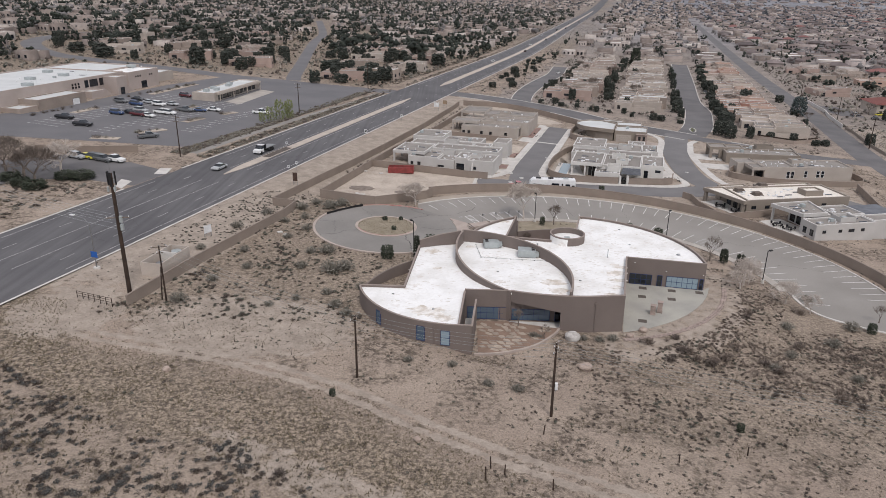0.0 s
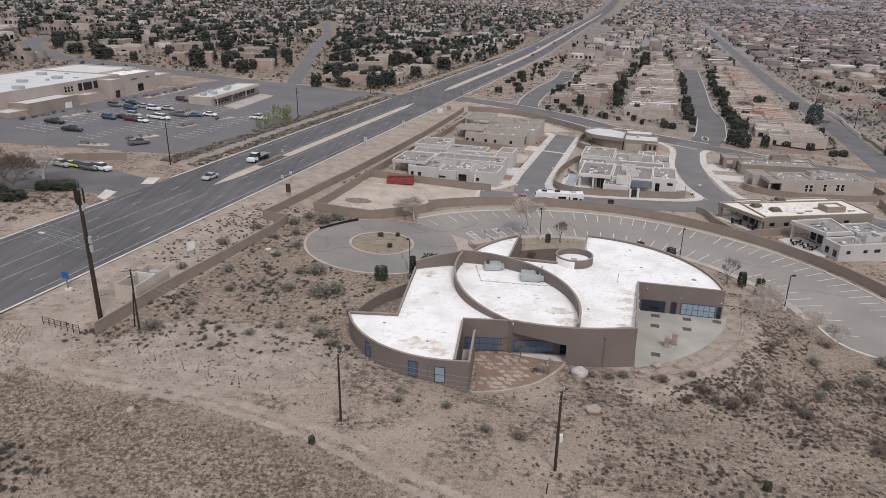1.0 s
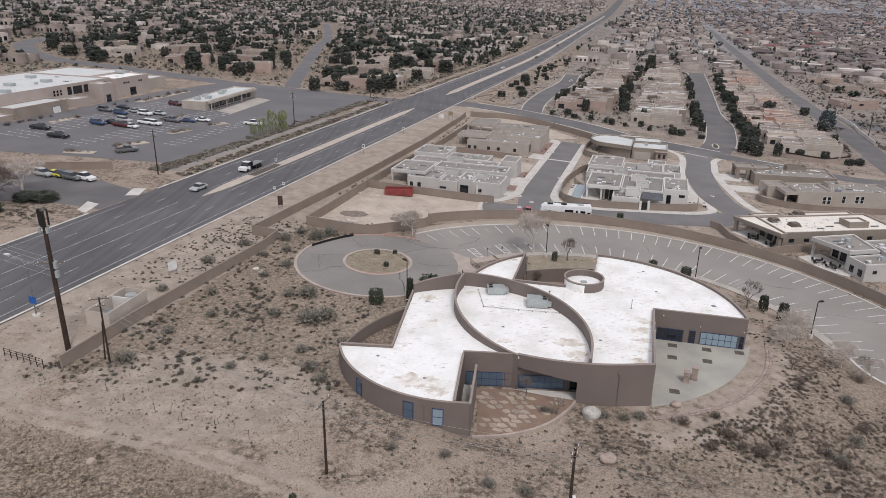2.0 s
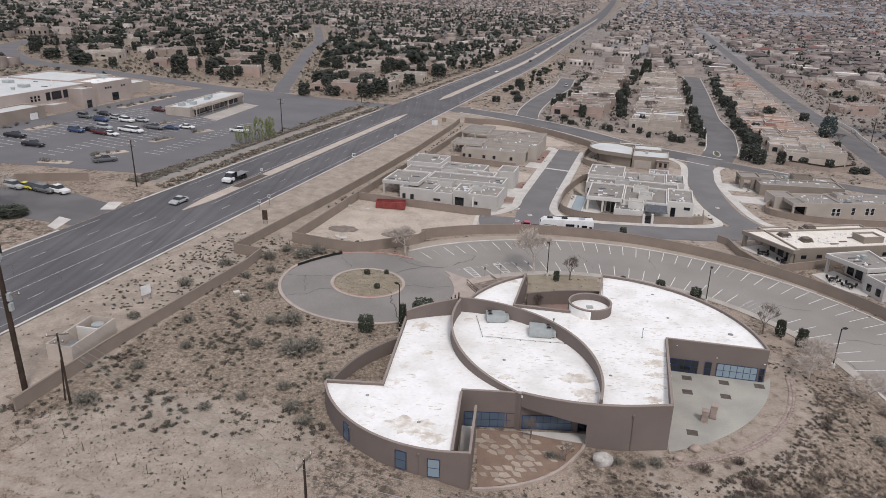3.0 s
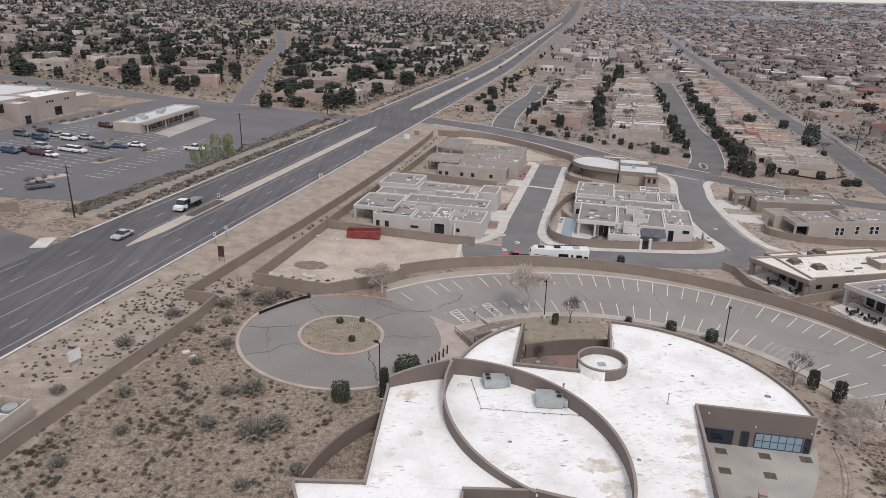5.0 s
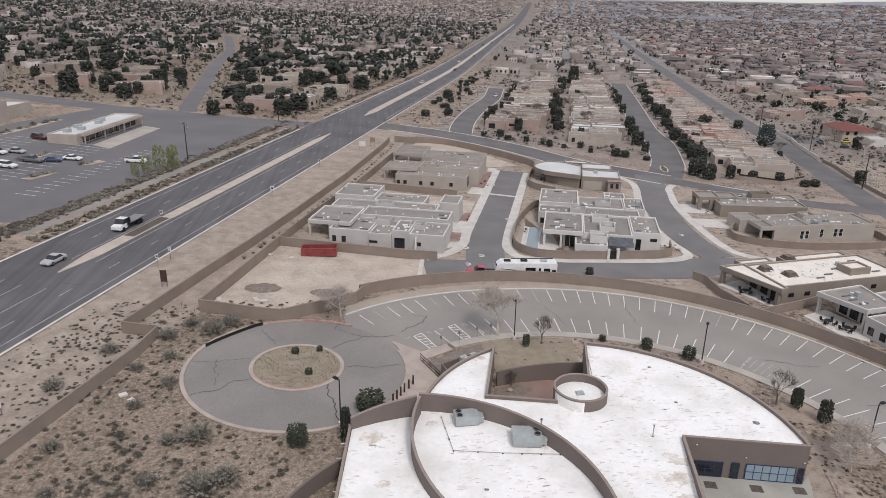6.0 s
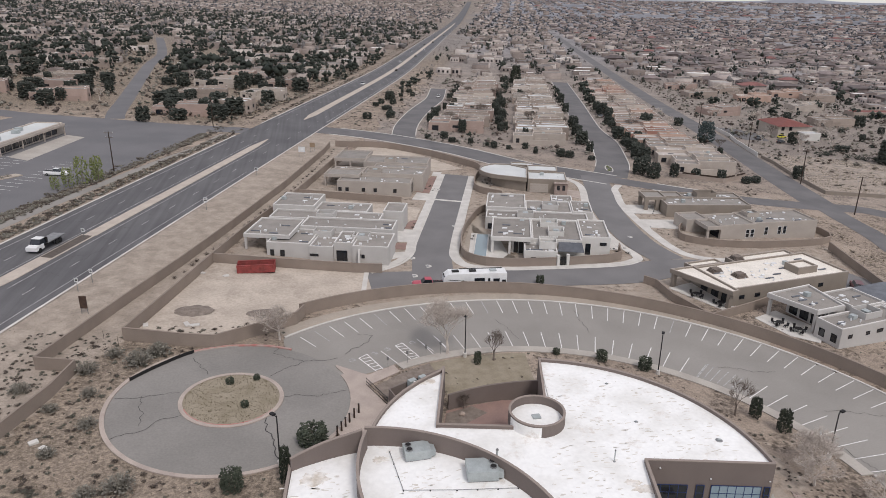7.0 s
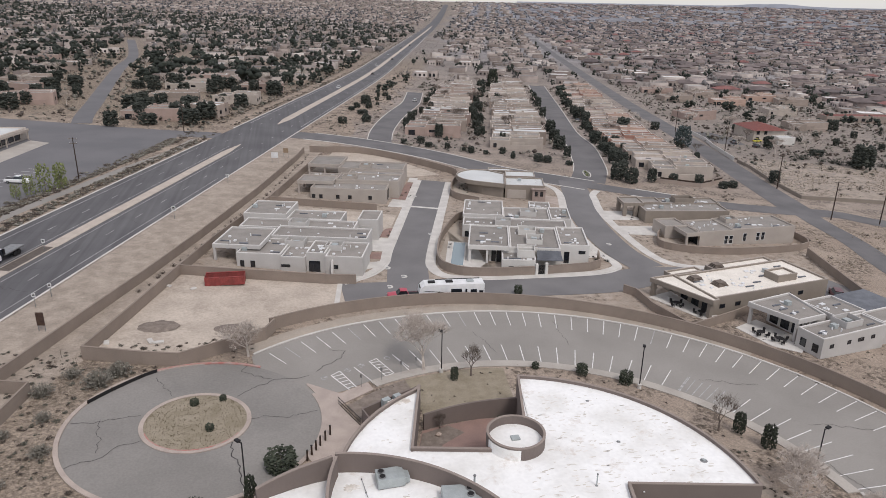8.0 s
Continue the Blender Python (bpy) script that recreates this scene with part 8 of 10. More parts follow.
far_rng = random.Random(4)
for v, us in ((-6, (330, 470, 560, 700, 900)), (-15, (240, 400, 520, 640, 820))):
    for u in us:
        park(far_rng.choice(("sedan", "suv")), far_rng.choice(("white", "silver", "black", "grey")), *H(v + far_rng.choice((-1.6, 1.6)), u), 74 if v > -10 else 254)
# flatbed tow truck on the highway
tow = thing("tow_truck", "white flatbed tow truck on the highway", "truck", *W(-14.0, -41.5), g(*W(-14.0, -41.5)) + 0.06, 254)
bm = bmesh.new()
profile(bm, [(1.6, 0.5), (3.9, 0.5), (3.9, 1.2), (2.9, 1.4), (1.6, 1.4)], -1.05, 1.05, 0.05)
part("hood", bevelled(bm, 0.06), M["white_metal"], tow)
bm = bmesh.new()
profile(bm, [(0.9, 1.0), (2.8, 1.4), (2.2, 2.25), (0.9, 2.25)], -1.0, 1.0, 0.12)
part("cab", bm, M["glass_dark"], tow)
bm = bmesh.new()
box(bm, 0.85, -0.86, 2.26, 2.25, 0.86, 2.34)
part("cab_roof", bm, M["white_metal"], tow)
bm = bmesh.new()
box(bm, -4.4, -1.2, 1.1, 0.8, 1.2, 1.28)
part("flatbed", bm, M["steel"], tow)
bm = bmesh.new()
box(bm, 0.7, -1.2, 1.28, 0.82, 1.2, 2.3)
part("headboard", bm, M["dark"], tow)
bm = bmesh.new()
box(bm, -4.2, -0.45, 0.6, 1.6, 0.45, 1.09)
part("chassis", bm, M["dark"], tow)
for x in (2.9, -2.0, -3.0):
    for y in (-0.95, 0.95):
        bm = bmesh.new()
        tube(bm, (x, y - 0.14, 0.45), (x, y + 0.14, 0.45), 0.45, 0.45, 14)
        part("wheel", bm, M["tyre"], tow)

# caravan and its truck
rvx, rvy = W(64.2, -41.3)
rv = thing("travel_trailer", "white fifth-wheel travel trailer with dark graphics", "trailer", rvx, rvy, g(rvx, rvy) + 0.06, TURN + 12)
bm = bmesh.new()
profile(bm, [(-5.6, 1.5), (-3.4, 1.5), (-3.0, 0.65), (5.5, 0.65), (5.5, 3.45), (5.3, 3.6), (-4.6, 3.6), (-5.5, 2.7)], -1.25, 1.25)
part("shell", bevelled(bm, 0.07), M["white_metal"], rv)
for x0, x1, z0, z1 in ((-0.2, 1.6, 1.7, 2.6), (2.2, 2.55, 1.5, 2.5), (3.1, 4.2, 1.4, 2.4), (4.6, 5.3, 1.5, 2.1)):
    bm = bmesh.new()
    box(bm, x0, -1.29, z0, x1, -1.255, z1)
    part("window", bm, M["glass_dark"], rv)
for k, (x0, x1, z0, z1) in enumerate(((-4.8, -2.2, 2.3, 2.5), (-2.6, -0.6, 2.0, 2.15), (-4.0, -1.2, 1.85, 1.95), (-2.4, -1.9, 2.1, 2.8))):
    bm = bmesh.new()
    vs = [bm.verts.new((x, -1.262, z)) for x, z in ((x0, z0), (x1, z0 - 0.25), (x1 - 0.3, z0 - 0.13), (x0 + 0.3, z0 + 0.1))]
    bm.faces.new(vs)
    bmesh.ops.solidify(bm, geom=list(bm.faces), thickness=0.008)
    part("graphic_stripe", bm, M["dark"], rv)
bm = bmesh.new()
box(bm, -5.45, -0.9, 2.55, -5.3, 0.9, 2.95)
part("front_cap", bm, M["dark"], rv)
for x in (-3.4, -0.4, 3.2):
    bm = bmesh.new()
    box(bm, x - 0.6, -0.45, 3.605, x + 0.6, 0.45, 3.85)
    part("roof_unit", bevelled(bm, 0.06), M["dark"] if x != 3.2 else M["galv"], rv)
bm = bmesh.new()
box(bm, -2.6, 1.0, 3.604, 5.0, 1.18, 3.7)
part("awning_rail", bm, M["dark"], rv)
for x in (1.6, 2.6):
    for y in (-1.05, 1.05):
        bm = bmesh.new()
        tube(bm, (x, y - 0.12, 0.38), (x, y + 0.12, 0.38), 0.38, 0.38, 14)
        part("wheel", bm, M["tyre"], rv)
rv.scale = (1, 1, 0.84)
park("pickup", "magenta", *W(56.4, -43.6), TURN + 14 + 180)
# skip
sk = thing("roll_off_skip", "red steel roll-off rubbish skip on a dirt lot", "skip", *W(26.0, -43.2), None, TURN + 14)
bm = bmesh.new()
ribbon(bm, [(-3.2, -1.2), (3.2, -1.2), (3.2, 1.2), (-3.2, 1.2)], 0.1, 0.15, 1.5, closed=True)
part("bin_body", bm, M["red_metal"], sk)
bm = bmesh.new()
box(bm, -3.15, -1.15, 0.12, 3.15, 1.15, 0.22)
part("floor_plate", bm, M["rust"], sk)
for x in np.arange(-3.0, 3.1, 0.75):
    bm = bmesh.new()
    box(bm, x - 0.05, -1.36, 0.15, x + 0.05, -1.252, 1.45)
    box(bm, x - 0.05, 1.252, 0.15, x + 0.05, 1.36, 1.45)
    part("rib", bm, M["red_metal"], sk)
bm = bmesh.new()
ribbon(bm, [(-3.2, -1.2), (3.2, -1.2), (3.2, 1.2), (-3.2, 1.2)], 0.2, 1.505, 1.62, closed=True)
part("top_rail", bm, M["red_metal"], sk)
for y in (-0.7, 0.7):
    bm = bmesh.new()
    box(bm, -3.6, y - 0.08, -0.02, 3.2, y + 0.08, 0.11)
    part("skid", bm, M["rust"], sk)
rr_ = random.Random(2)
for k in range(7):
    bm = bmesh.new()
    x, y = rr_.uniform(-2.6, 2.6), rr_.uniform(-0.8, 0.8)
    box(bm, x - 0.4, y - 0.25, 0.23, x + 0.4, y + 0.25, 0.23 + rr_.uniform(0.2, 0.6))
    bm.transform(Matrix.Rotation(0.1 * k, 4, "Z"))
    part("rubbish", bm, M[("bark", "white_metal", "stone")[k % 3]], sk)
for p in list(protos.values()):
    for o in list(p.children_recursive) + [p]:
        bpy.data.objects.remove(o)
# low heaps of dark gravel on the dirt lot
for x, y, rx_, ry_ in ((-16.3, 163.0, 3.4, 2.2), (-6.0, 161.6, 2.8, 1.7)):
    t = thing("gravel_heap", "low spread heap of dark gravel on a dirt lot", "gravel", x, y)
    bm = bmesh.new()
    rings = []
    for q in range(6):
        f_ = 1 - q / 6
        rings.append([bm.verts.new((rx_ * f_ * (1 + 0.16 * noise.noise((4 * math.cos(k * math.tau / 22), 4 * math.sin(k * math.tau / 22), x))) * math.cos(k * math.tau / 22), ry_ * f_ * (1 + 0.16 * noise.noise((4 * math.cos(k * math.tau / 22), 4 * math.sin(k * math.tau / 22), y))) * math.sin(k * math.tau / 22), -0.04 + 0.4 * (1 - f_ ** 2) + 0.05 * noise.noise((k, q, x)))) for k in range(22)])
    for a, b in zip(rings, rings[1:]):
        for k in range(22):
            bm.faces.new((a[k], a[(k + 1) % 22], b[(k + 1) % 22], b[k]))
    bm.faces.new(rings[-1])
    part("gravel_mound", bm, M["gravel"], t)
# rubble on the dirt lot
rub = random.Random(77)
for x, y in ((-23.4, 158.6), (-22.8, 159.2), (-21.9, 158.4), (-16.2, 158.2), (-14.9, 157.9), (-16.8, 178.5), (-12.5, 177.0), (-26.2, 129.2), (-27.6, 130.4)):
    t = thing("rubble_slab", "broken pale concrete slab lying on dirt", "rubble", x, y, None, rub.uniform(0, 180), "loose rubble")
    bm = bmesh.new()
    box(bm, -rub.uniform(0.4, 0.9), -0.35, -0.05, rub.uniform(0.4, 0.9), 0.35, 0.22)
    bevelled(bm, 0.05)
    part("slab", bm, M["concrete"], t)

# ---- plants ----
nr = np.random.default_rng(17)
OCT_V = np.array([(1, 0, 0), (-1, 0, 0), (0, 1, 0), (0, -1, 0), (0, 0, 1), (0, 0, -1)], float)
OCT_F = np.array([(0, 2, 4), (2, 1, 4), (1, 3, 4), (3, 0, 4), (2, 0, 5), (1, 2, 5), (3, 1, 5), (0, 3, 5)])


def clumps(centres, radii, rng, jitter=0.45, flat_=0.8):
    V, F = [], []
    for k, (c, r) in enumerate(zip(centres, radii)):
        v = OCT_V * (1 + jitter * rng.uniform(-1, 1, (6, 1))) * r
        a = rng.uniform(0, 6.3)
        R = np.array(((math.cos(a), -math.sin(a), 0), (math.sin(a), math.cos(a), 0), (0, 0, flat_)))
        V.append(v @ R.T + c)
        F.append(OCT_F + 6 * k)
    return np.concatenate(V), np.concatenate(F)


def spikes(n, rng, rad, h, w, base=0.0, spread=1.0):
    """Thin blades or twigs that fan out from the ground."""
    V, F = [], []
    for k in range(n):
        a, t = rng.uniform(0, 6.3), rng.uniform(0.1, 1.0) ** 0.7
        d = np.array((math.cos(a), math.sin(a), 0))
        s = np.array((-d[1], d[0], 0)) * w
        b = d * rad * rng.uniform(0, 0.45) + np.array((0, 0, base))
        tip = d * rad * spread * t + np.array((0, 0, h * (1.15 - 0.6 * t) * rng.uniform(0.6, 1.0)))
        V += [b - s, b + s, tip]
        F.append((3 * k, 3 * k + 1, 3 * k + 2))
    return np.array(V), np.array(F)


def join(*vf):
    V, F, n = [], [], 0
    for v, f in vf:
        V.append(v)
        F.append(f + n)
        n += len(v)
    return np.concatenate(V), np.concatenate(F)


def bush_proto(rng, n=13, tw=34, r0=0.09, r1=0.17):
    a = rng.uniform(0, 6.3, n)
    r = 0.36 * np.sqrt(rng.uniform(0, 1, n))
    c = np.stack([r * np.cos(a), r * np.sin(a), 0.14 + 0.3 * rng.uniform(0, 1, n) * (1 - (r / 0.45) ** 2)], -1)
    return join(clumps(c, rng.uniform(r0, r1, n), rng, 0.5), spikes(tw, rng, 0.52, 0.62, 0.022))


def tuft_proto(rng, n=7):
    return spikes(n, rng, 0.5, 0.85, 0.06, 0, 0.8)


def crown_proto(rng, n=34, tall=1.0, taper=0.35, r0=0.17):
    """A dense evergreen crown of unit width and height, uneven, with gaps."""
    z = rng.uniform(0.05, 1.0, n) ** 0.85
    a = rng.uniform(0, 6.3, n)
    wid = 0.47 * np.sqrt(np.clip(1 - (np.abs(z - taper) / (1.02 - taper * (z < taper) * 0)) ** 2, 0.03, 1))
    rad = wid * np.sqrt(rng.uniform(0.25, 1, n))
    c = np.stack([rad * np.cos(a), rad * np.sin(a), z * tall], -1)
    return clumps(c, rng.uniform(0.55, 1.15, n) * r0, rng, 0.55, 0.9)


def near_trail(x, y):
    return near_line(np.array([x]), np.array([y]), TRAIL)[0]


TRAIL = trail_line()


def keep(X, Y, margin=0.0):
    """Where wild plants may grow: off the roads, paving and buildings."""
    V_, U_ = UV(X, Y)
    ok = np.ones(X.shape, bool)
    ok &= ~((V_ > -22.5 - margin) & (V_ < 1.2 + margin))
    ok &= np.hypot(X + 7.9, Y - 136.9) > 14.9 + margin
    rl = np.hypot(X - 29.5, Y - 116.8)
    ok &= ~((rl < 49.5 + margin) & (rl > 30.0) & (Y > 100 + (X < 30) * 22) & (X > -4))
    ok &= np.hypot(X - 26.0, Y - 115.5) > 22.6 + 2.0 * (Y < 112) * (X > 27)
    ok &= ~((np.hypot(X - 6.3, Y - 105.3) < 16.6) | (np.hypot(X - 4.8, Y - 106) < 15.5))
    ok &= ~inside_many(X, Y, [(8, 88.8), (21, 93), (34, 92), (49, 104), (50, 114), (21, 104), (8, 101)])
    ok &= ~inside_many(X, Y, [(0, 122), (12, 122), (14, 145), (3, 146)])
    ok &= ~((np.abs(X + 42.3) < 3) & (np.abs(Y - 112.5) < 6.5))
    return ok


def inside_many(X, Y, poly):
    c = np.zeros(X.shape, bool)
    for i in range(len(poly)):
        (x1, y1), (x2, y2) = poly[i - 1], poly[i]
        hit = ((y1 > Y) != (y2 > Y)) & (X < (x2 - x1) * (Y - y1) / ((y2 - y1) or 1e-9) + x1)
        c ^= hit
    return c


def fbm(X, Y, s, seed=0.0):
    return np.array([noise.fractal((x * s, y * s, seed), 1.0, 2.0, 4) for x, y in zip(X, Y)])


def stuff(name, protos_, X, Y, size, material, label, category, tall=(0.7, 1.1), sink=0.03):
    n = len(X)
    s = size if isinstance(size, np.ndarray) else nr.uniform(*size, n)
    rows = np.stack([X, Y, gz(X, Y) - sink, s * nr.uniform(0.85, 1.2, n), s * nr.uniform(0.85, 1.2, n), s * nr.uniform(*tall, n), nr.uniform(0, 6.3, n), nr.integers(0, len(protos_), n)], -1)
    return tagged(scatter_mesh(name, protos_, rows, material, nr), label, category, kind="stuff")


bushes = [bush_proto(nr, 16, 60, 0.055, 0.11) for _ in range(6)]
tufts = [tuft_proto(nr) for _ in range(6)]
small_bushes = [bush_proto(nr, 6, 22, 0.11, 0.2) for _ in range(6)]
# sagebrush: in the brush lot, on the right-hand bank, and in the foreground's corner
X, Y = nr.uniform(-60, 100, 34000), nr.uniform(38, 158, 34000)
dens = fbm(X, Y, 0.09, 3.0)
V_, U_ = UV(X, Y)
prob = np.full(X.shape, 0.12)
size = nr.uniform(0.3, 0.6, len(X))
lot_ = (Y > 94) & (X < 0) & (V_ > 14)
prob = np.where(lot_, 0.26 + 0.26 * (dens > 0.0), prob)
size = np.where(lot_, nr.uniform(0.35, 1.0, len(X)) + 0.25 * (dens > 0.2), size)
bank = (X > 10) & (Y < 112) & (Y > 42)
prob = np.where(bank, 0.26 + (0.34 + 0.3 * (dens > -0.05)) * sm(14, 30, X) * sm(62, 74, Y), prob)
size = np.where(bank, nr.uniform(0.28, 0.62, len(X)) + 0.22 * (dens > 0.1) * (X > 26) * (Y > 70), size)
corner = (Y < 78 - (X + 49.7) * 0.494 + 5 * dens) & (X < 6)
prob = np.where(corner, 0.22 + 0.5 * (dens > -0.1), prob)
size = np.where(corner, nr.uniform(0.35, 1.0, len(X)) + 0.25 * (dens > 0.15), size)
prob = np.where((X > 44) & (Y > 96) & (Y < 125), 0.42, prob)
verge_ = (V_ > 1.5) & (V_ < 14) & (Y > 98)
patch_ = verge_ & (U_ > -108) & (U_ < -72) & (V_ > 3.5)
prob = np.where(verge_, 0.05 + 0.1 * (dens > 0.05) + 0.06 * (V_ > 8) + 0.4 * patch_, prob)
size = np.where(verge_, nr.uniform(0.22, 0.5, len(X)) + 0.25 * patch_, size)
ok = keep(X, Y) & (nr.uniform(0, 1, len(X)) < prob) & (near_line(X, Y, TRAIL) > 2.4)
Xs, Ys, size = X[ok], Y[ok], size[ok]
green = nr.uniform(0, 1, len(Xs)) < np.where(Xs < 5, 0.55, 0.3)
large = size > 0.62
in_corner = corner[ok]
for mm_, sel_, lab_ in (("sage_dark", in_corner & green, "dark grey sagebrush crowding a sandy slope"), ("brush_dark", in_corner & ~green, "dark brown brush crowding a sandy slope")):
    stuff("dark_sagebrush", bushes, Xs[sel_], Ys[sel_], size[sel_], M[mm_], lab_, "shrub", (0.55, 0.85))
green, large = green & ~in_corner, large | in_corner
brown = ~green & ~in_corner
stuff("sagebrush", bushes, Xs[green & large], Ys[green & large], size[green & large], M["sage"], "grey-green sagebrush scattered over sandy ground", "shrub", (0.55, 0.85))
stuff("sagebrush", small_bushes, Xs[green & ~large], Ys[green & ~large], size[green & ~large], M["sage"], "small grey-green sagebrush scattered over sandy ground", "shrub", (0.6, 0.95))
stuff("dry_brush", bushes, Xs[brown & large], Ys[brown & large], size[brown & large], M["sage_dry"], "brown dry brush scattered over sandy ground", "shrub", (0.55, 0.85))
stuff("dry_brush", small_bushes, Xs[brown & ~large], Ys[brown & ~large], size[brown & ~large], M["sage_dry"], "small brown dry brush over sandy ground", "shrub", (0.6, 0.95))
# the larger bushes stand out one by one
def big_bush(x, y, s, h=0.75, m="sage", label="large grey-green sagebrush on sandy ground"):
    t = thing("large_bush", label, "shrub", x, y)
    nc = 110 if y < 160 and s > 1.3 else 36
    v, f = join(clumps(*(lambda a, r, n: (np.stack([r * np.cos(a), r * np.sin(a), 0.12 + 0.55 * nr.uniform(0, 1, n) * (1 - (r / 0.6) ** 2)], -1), nr.uniform(0.025, 0.055, n)))(nr.uniform(0, 6.3, nc), 0.5 * np.sqrt(nr.uniform(0, 1, nc)), nc), nr, 0.6), spikes(nc * 2, nr, 0.6, 0.85, 0.012))
    me = bpy.data.meshes.new("foliage")
    me.from_pydata((v * np.array((s, s, s * h))).tolist(), [], f.tolist())
    me.materials.append(M[m])
    o = new("foliage", me)
    o.parent = t


for x, y, s in ((-15.1, 113.2, 4.2), (-13.0, 114.6, 3.2), (-20.3, 114.2, 2.4), (-10.8, 97.6, 2.0), (-18.8, 101.8, 1.8), (-17.2, 121.8, 3.4), (-20.0, 121.0, 2.4), (-26.2, 145.3, 3.0), (-23.9, 149.2, 2.6), (-20.6, 147.0, 3.8), (-18.5, 149.4, 3.4), (-22.3, 99.3, 1.6), (-29.1, 112.7, 2.0), (-31.5, 120, 2.2), (-25.5, 128.0, 2.0), (-23, 133, 2.4), (-27.8, 136.5, 2.0), (-24.5, 139.6, 2.2), (-33, 107, 2.0), (-14.6, 104.5, 2.0), (-12.6, 100.2, 2.4), (-35.4, 99.0, 3.0), (-9.6, 107.0, 2.2), (-36.0, 132, 2.6), (-39, 120, 2.0), (-32.5, 141, 2.6),
                (55, 100, 2.2), (60, 96, 2.6), (52, 92, 2.0), (66, 102, 2.8), (48, 88, 1.8), (70, 94, 2.2), (58, 86, 2.0), (76, 98, 2.4), (64, 112, 2.2), (25.5, 93.8, 1.6), (27.4, 94.0, 1.8), (23.4, 94.4, 1.4), (16.4, 95.2, 1.5), (17.3, 95.0, 1.2), (9, 80, 1.6), (12.5, 79, 1.7), (-1, 85, 1.5), (4.6, 84.4, 1.5)):
    big_bush(x, y, s, 0.75, "verge_sage")
X, Y = nr.uniform(22, 72, 15000), nr.uniform(70, 113, 15000)
thick_ = fbm(X, Y, 0.1, 21.0) + 0.35 - np.abs((Y - 96 + 0.32 * (X - 45)) / 22)
ok = keep(X, Y) & (thick_ > -0.25) & (nr.uniform(0, 1, 15000) < 0.1 + 0.5 * sm(-0.25, 0.45, thick_))
stuff("bank_brush", bushes, X[ok], Y[ok], (0.35, 0.85), M["bank_brush"], "low reddish brown brush crowding the bank", "shrub", (0.5, 0.8))
for x, y, s in ((-44, 66, 2.4), (-40, 60, 2.6), (-47, 60, 3.0), (-36, 55, 2.2), (-31, 52, 2.6), (-43, 53, 2.8), (-26, 49, 2.2), (-50, 67, 2.6), (-10, 52.5, 1.8), (-12, 60.5, 1.5), (1.5, 51, 1.6), (-38, 49, 2.4)):
    big_bush(x, y, s, 0.7, "brush_dark" if int(x) % 3 == 0 else "sage_dark")
# a thicket of bare brown brush on the bank
for x, y in ((30.8, 92.7), (35.1, 88.8), (41.0, 88.1), (44.4, 87.0), (49.5, 86.8), (52.4, 83.5), (53.5, 80.3), (35.2, 94.5), (43.3, 92.3), (39.1, 89.2), (60.2, 105.8), (50.4, 102.2), (59.8, 91.7), (36.8, 91.7), (46.8, 88.6), (42.5, 89.8), (56, 88), (54, 95)):
    for k in range(2):
        big_bush(x + nr.uniform(-1.6, 1.6), y + nr.uniform(-1.2, 1.2), nr.uniform(0.9, 1.9), 0.8, "pale_twig" if k else "bank_brush", "bare brown thicket brush on the bank")
# dry grass
X, Y = nr.uniform(-62, 75, 90000), nr.uniform(34, 98, 90000)
dg = fbm(X, Y, 0.07, 9.0)
below = Y < np.interp(X, [p[0] for p in TRAIL], [p[1] for p in TRAIL])
pg = np.where(below, 0.3 + 0.5 * sm(14, 2, X) * 1.0, np.where(Y < 90 - 0.1 * X, 0.25 + 0.25 * (dg > 0.0), 0.18 + 0.18 * (dg > 0.1)))
pg = np.where(below & (X < 8), 0.55 + 0.35 * (dg > -0.1), pg)
dtr = near_line(X, Y, TRAIL)
pg = np.where(np.abs(dtr - 0.95) < 0.55, 0.02, pg) * np.where(dtr < 0.4, 0.7, 1)
ok = keep(X, Y) & (nr.uniform(0, 1, len(X)) < pg)
stuff("dry_grass", tufts, X[ok], Y[ok], nr.uniform(0.22, 0.46, ok.sum()) + 0.08 * below[ok], M["grass_dry"], "straw-coloured dry grass tufts over sandy ground", "grass", (0.5, 0.85))
X, Y = nr.uniform(-45, 2, 26000), nr.uniform(94, 156, 26000)
ok = keep(X, Y) & (UV(X, Y)[0] > 14) & (nr.uniform(0, 1, len(X)) < 0.4 + 0.5 * (fbm(X, Y, 0.08, 12.0) > -0.05))
stuff("dry_grass", tufts, X[ok], Y[ok], (0.18, 0.36), M["grass_dry"], "straw-coloured dry grass tufts in the brush lot", "grass", (0.5, 0.8))
V_, U_ = nr.uniform(1.5, 13.5, 3600), nr.uniform(-128, 80, 3600)
X, Y = RW[0] + V_ * E1[0] + U_ * E2[0], RW[1] + V_ * E1[1] + U_ * E2[1]
ok = (fbm(X, Y, 0.12, 5.0) > 0.02) | (nr.uniform(0, 1, 3600) < 0.2)
stuff("dry_grass", tufts, X[ok], Y[ok], (0.15, 0.34), M["grass_dry"], "sparse dry grass tufts on the highway verge", "grass", (0.4, 0.7))
a, r = nr.uniform(0, 6.3, 900), 5.5 * np.sqrt(nr.uniform(0, 1, 900))
stuff("island_grass", tufts, -8.06 + r * np.cos(a), 137.4 + r * np.sin(a), (0.2, 0.4), M["grass_dry"], "dry grass tufts on the round island", "grass", (0.5, 0.9), -0.08)
X, Y = nr.uniform(100, 260, 30000), nr.uniform(180, 330, 30000)
V_, U_ = UV(X, Y)
fld = (V_ > 164) & (V_ < 240) & (U_ > 62) & (U_ < 118)
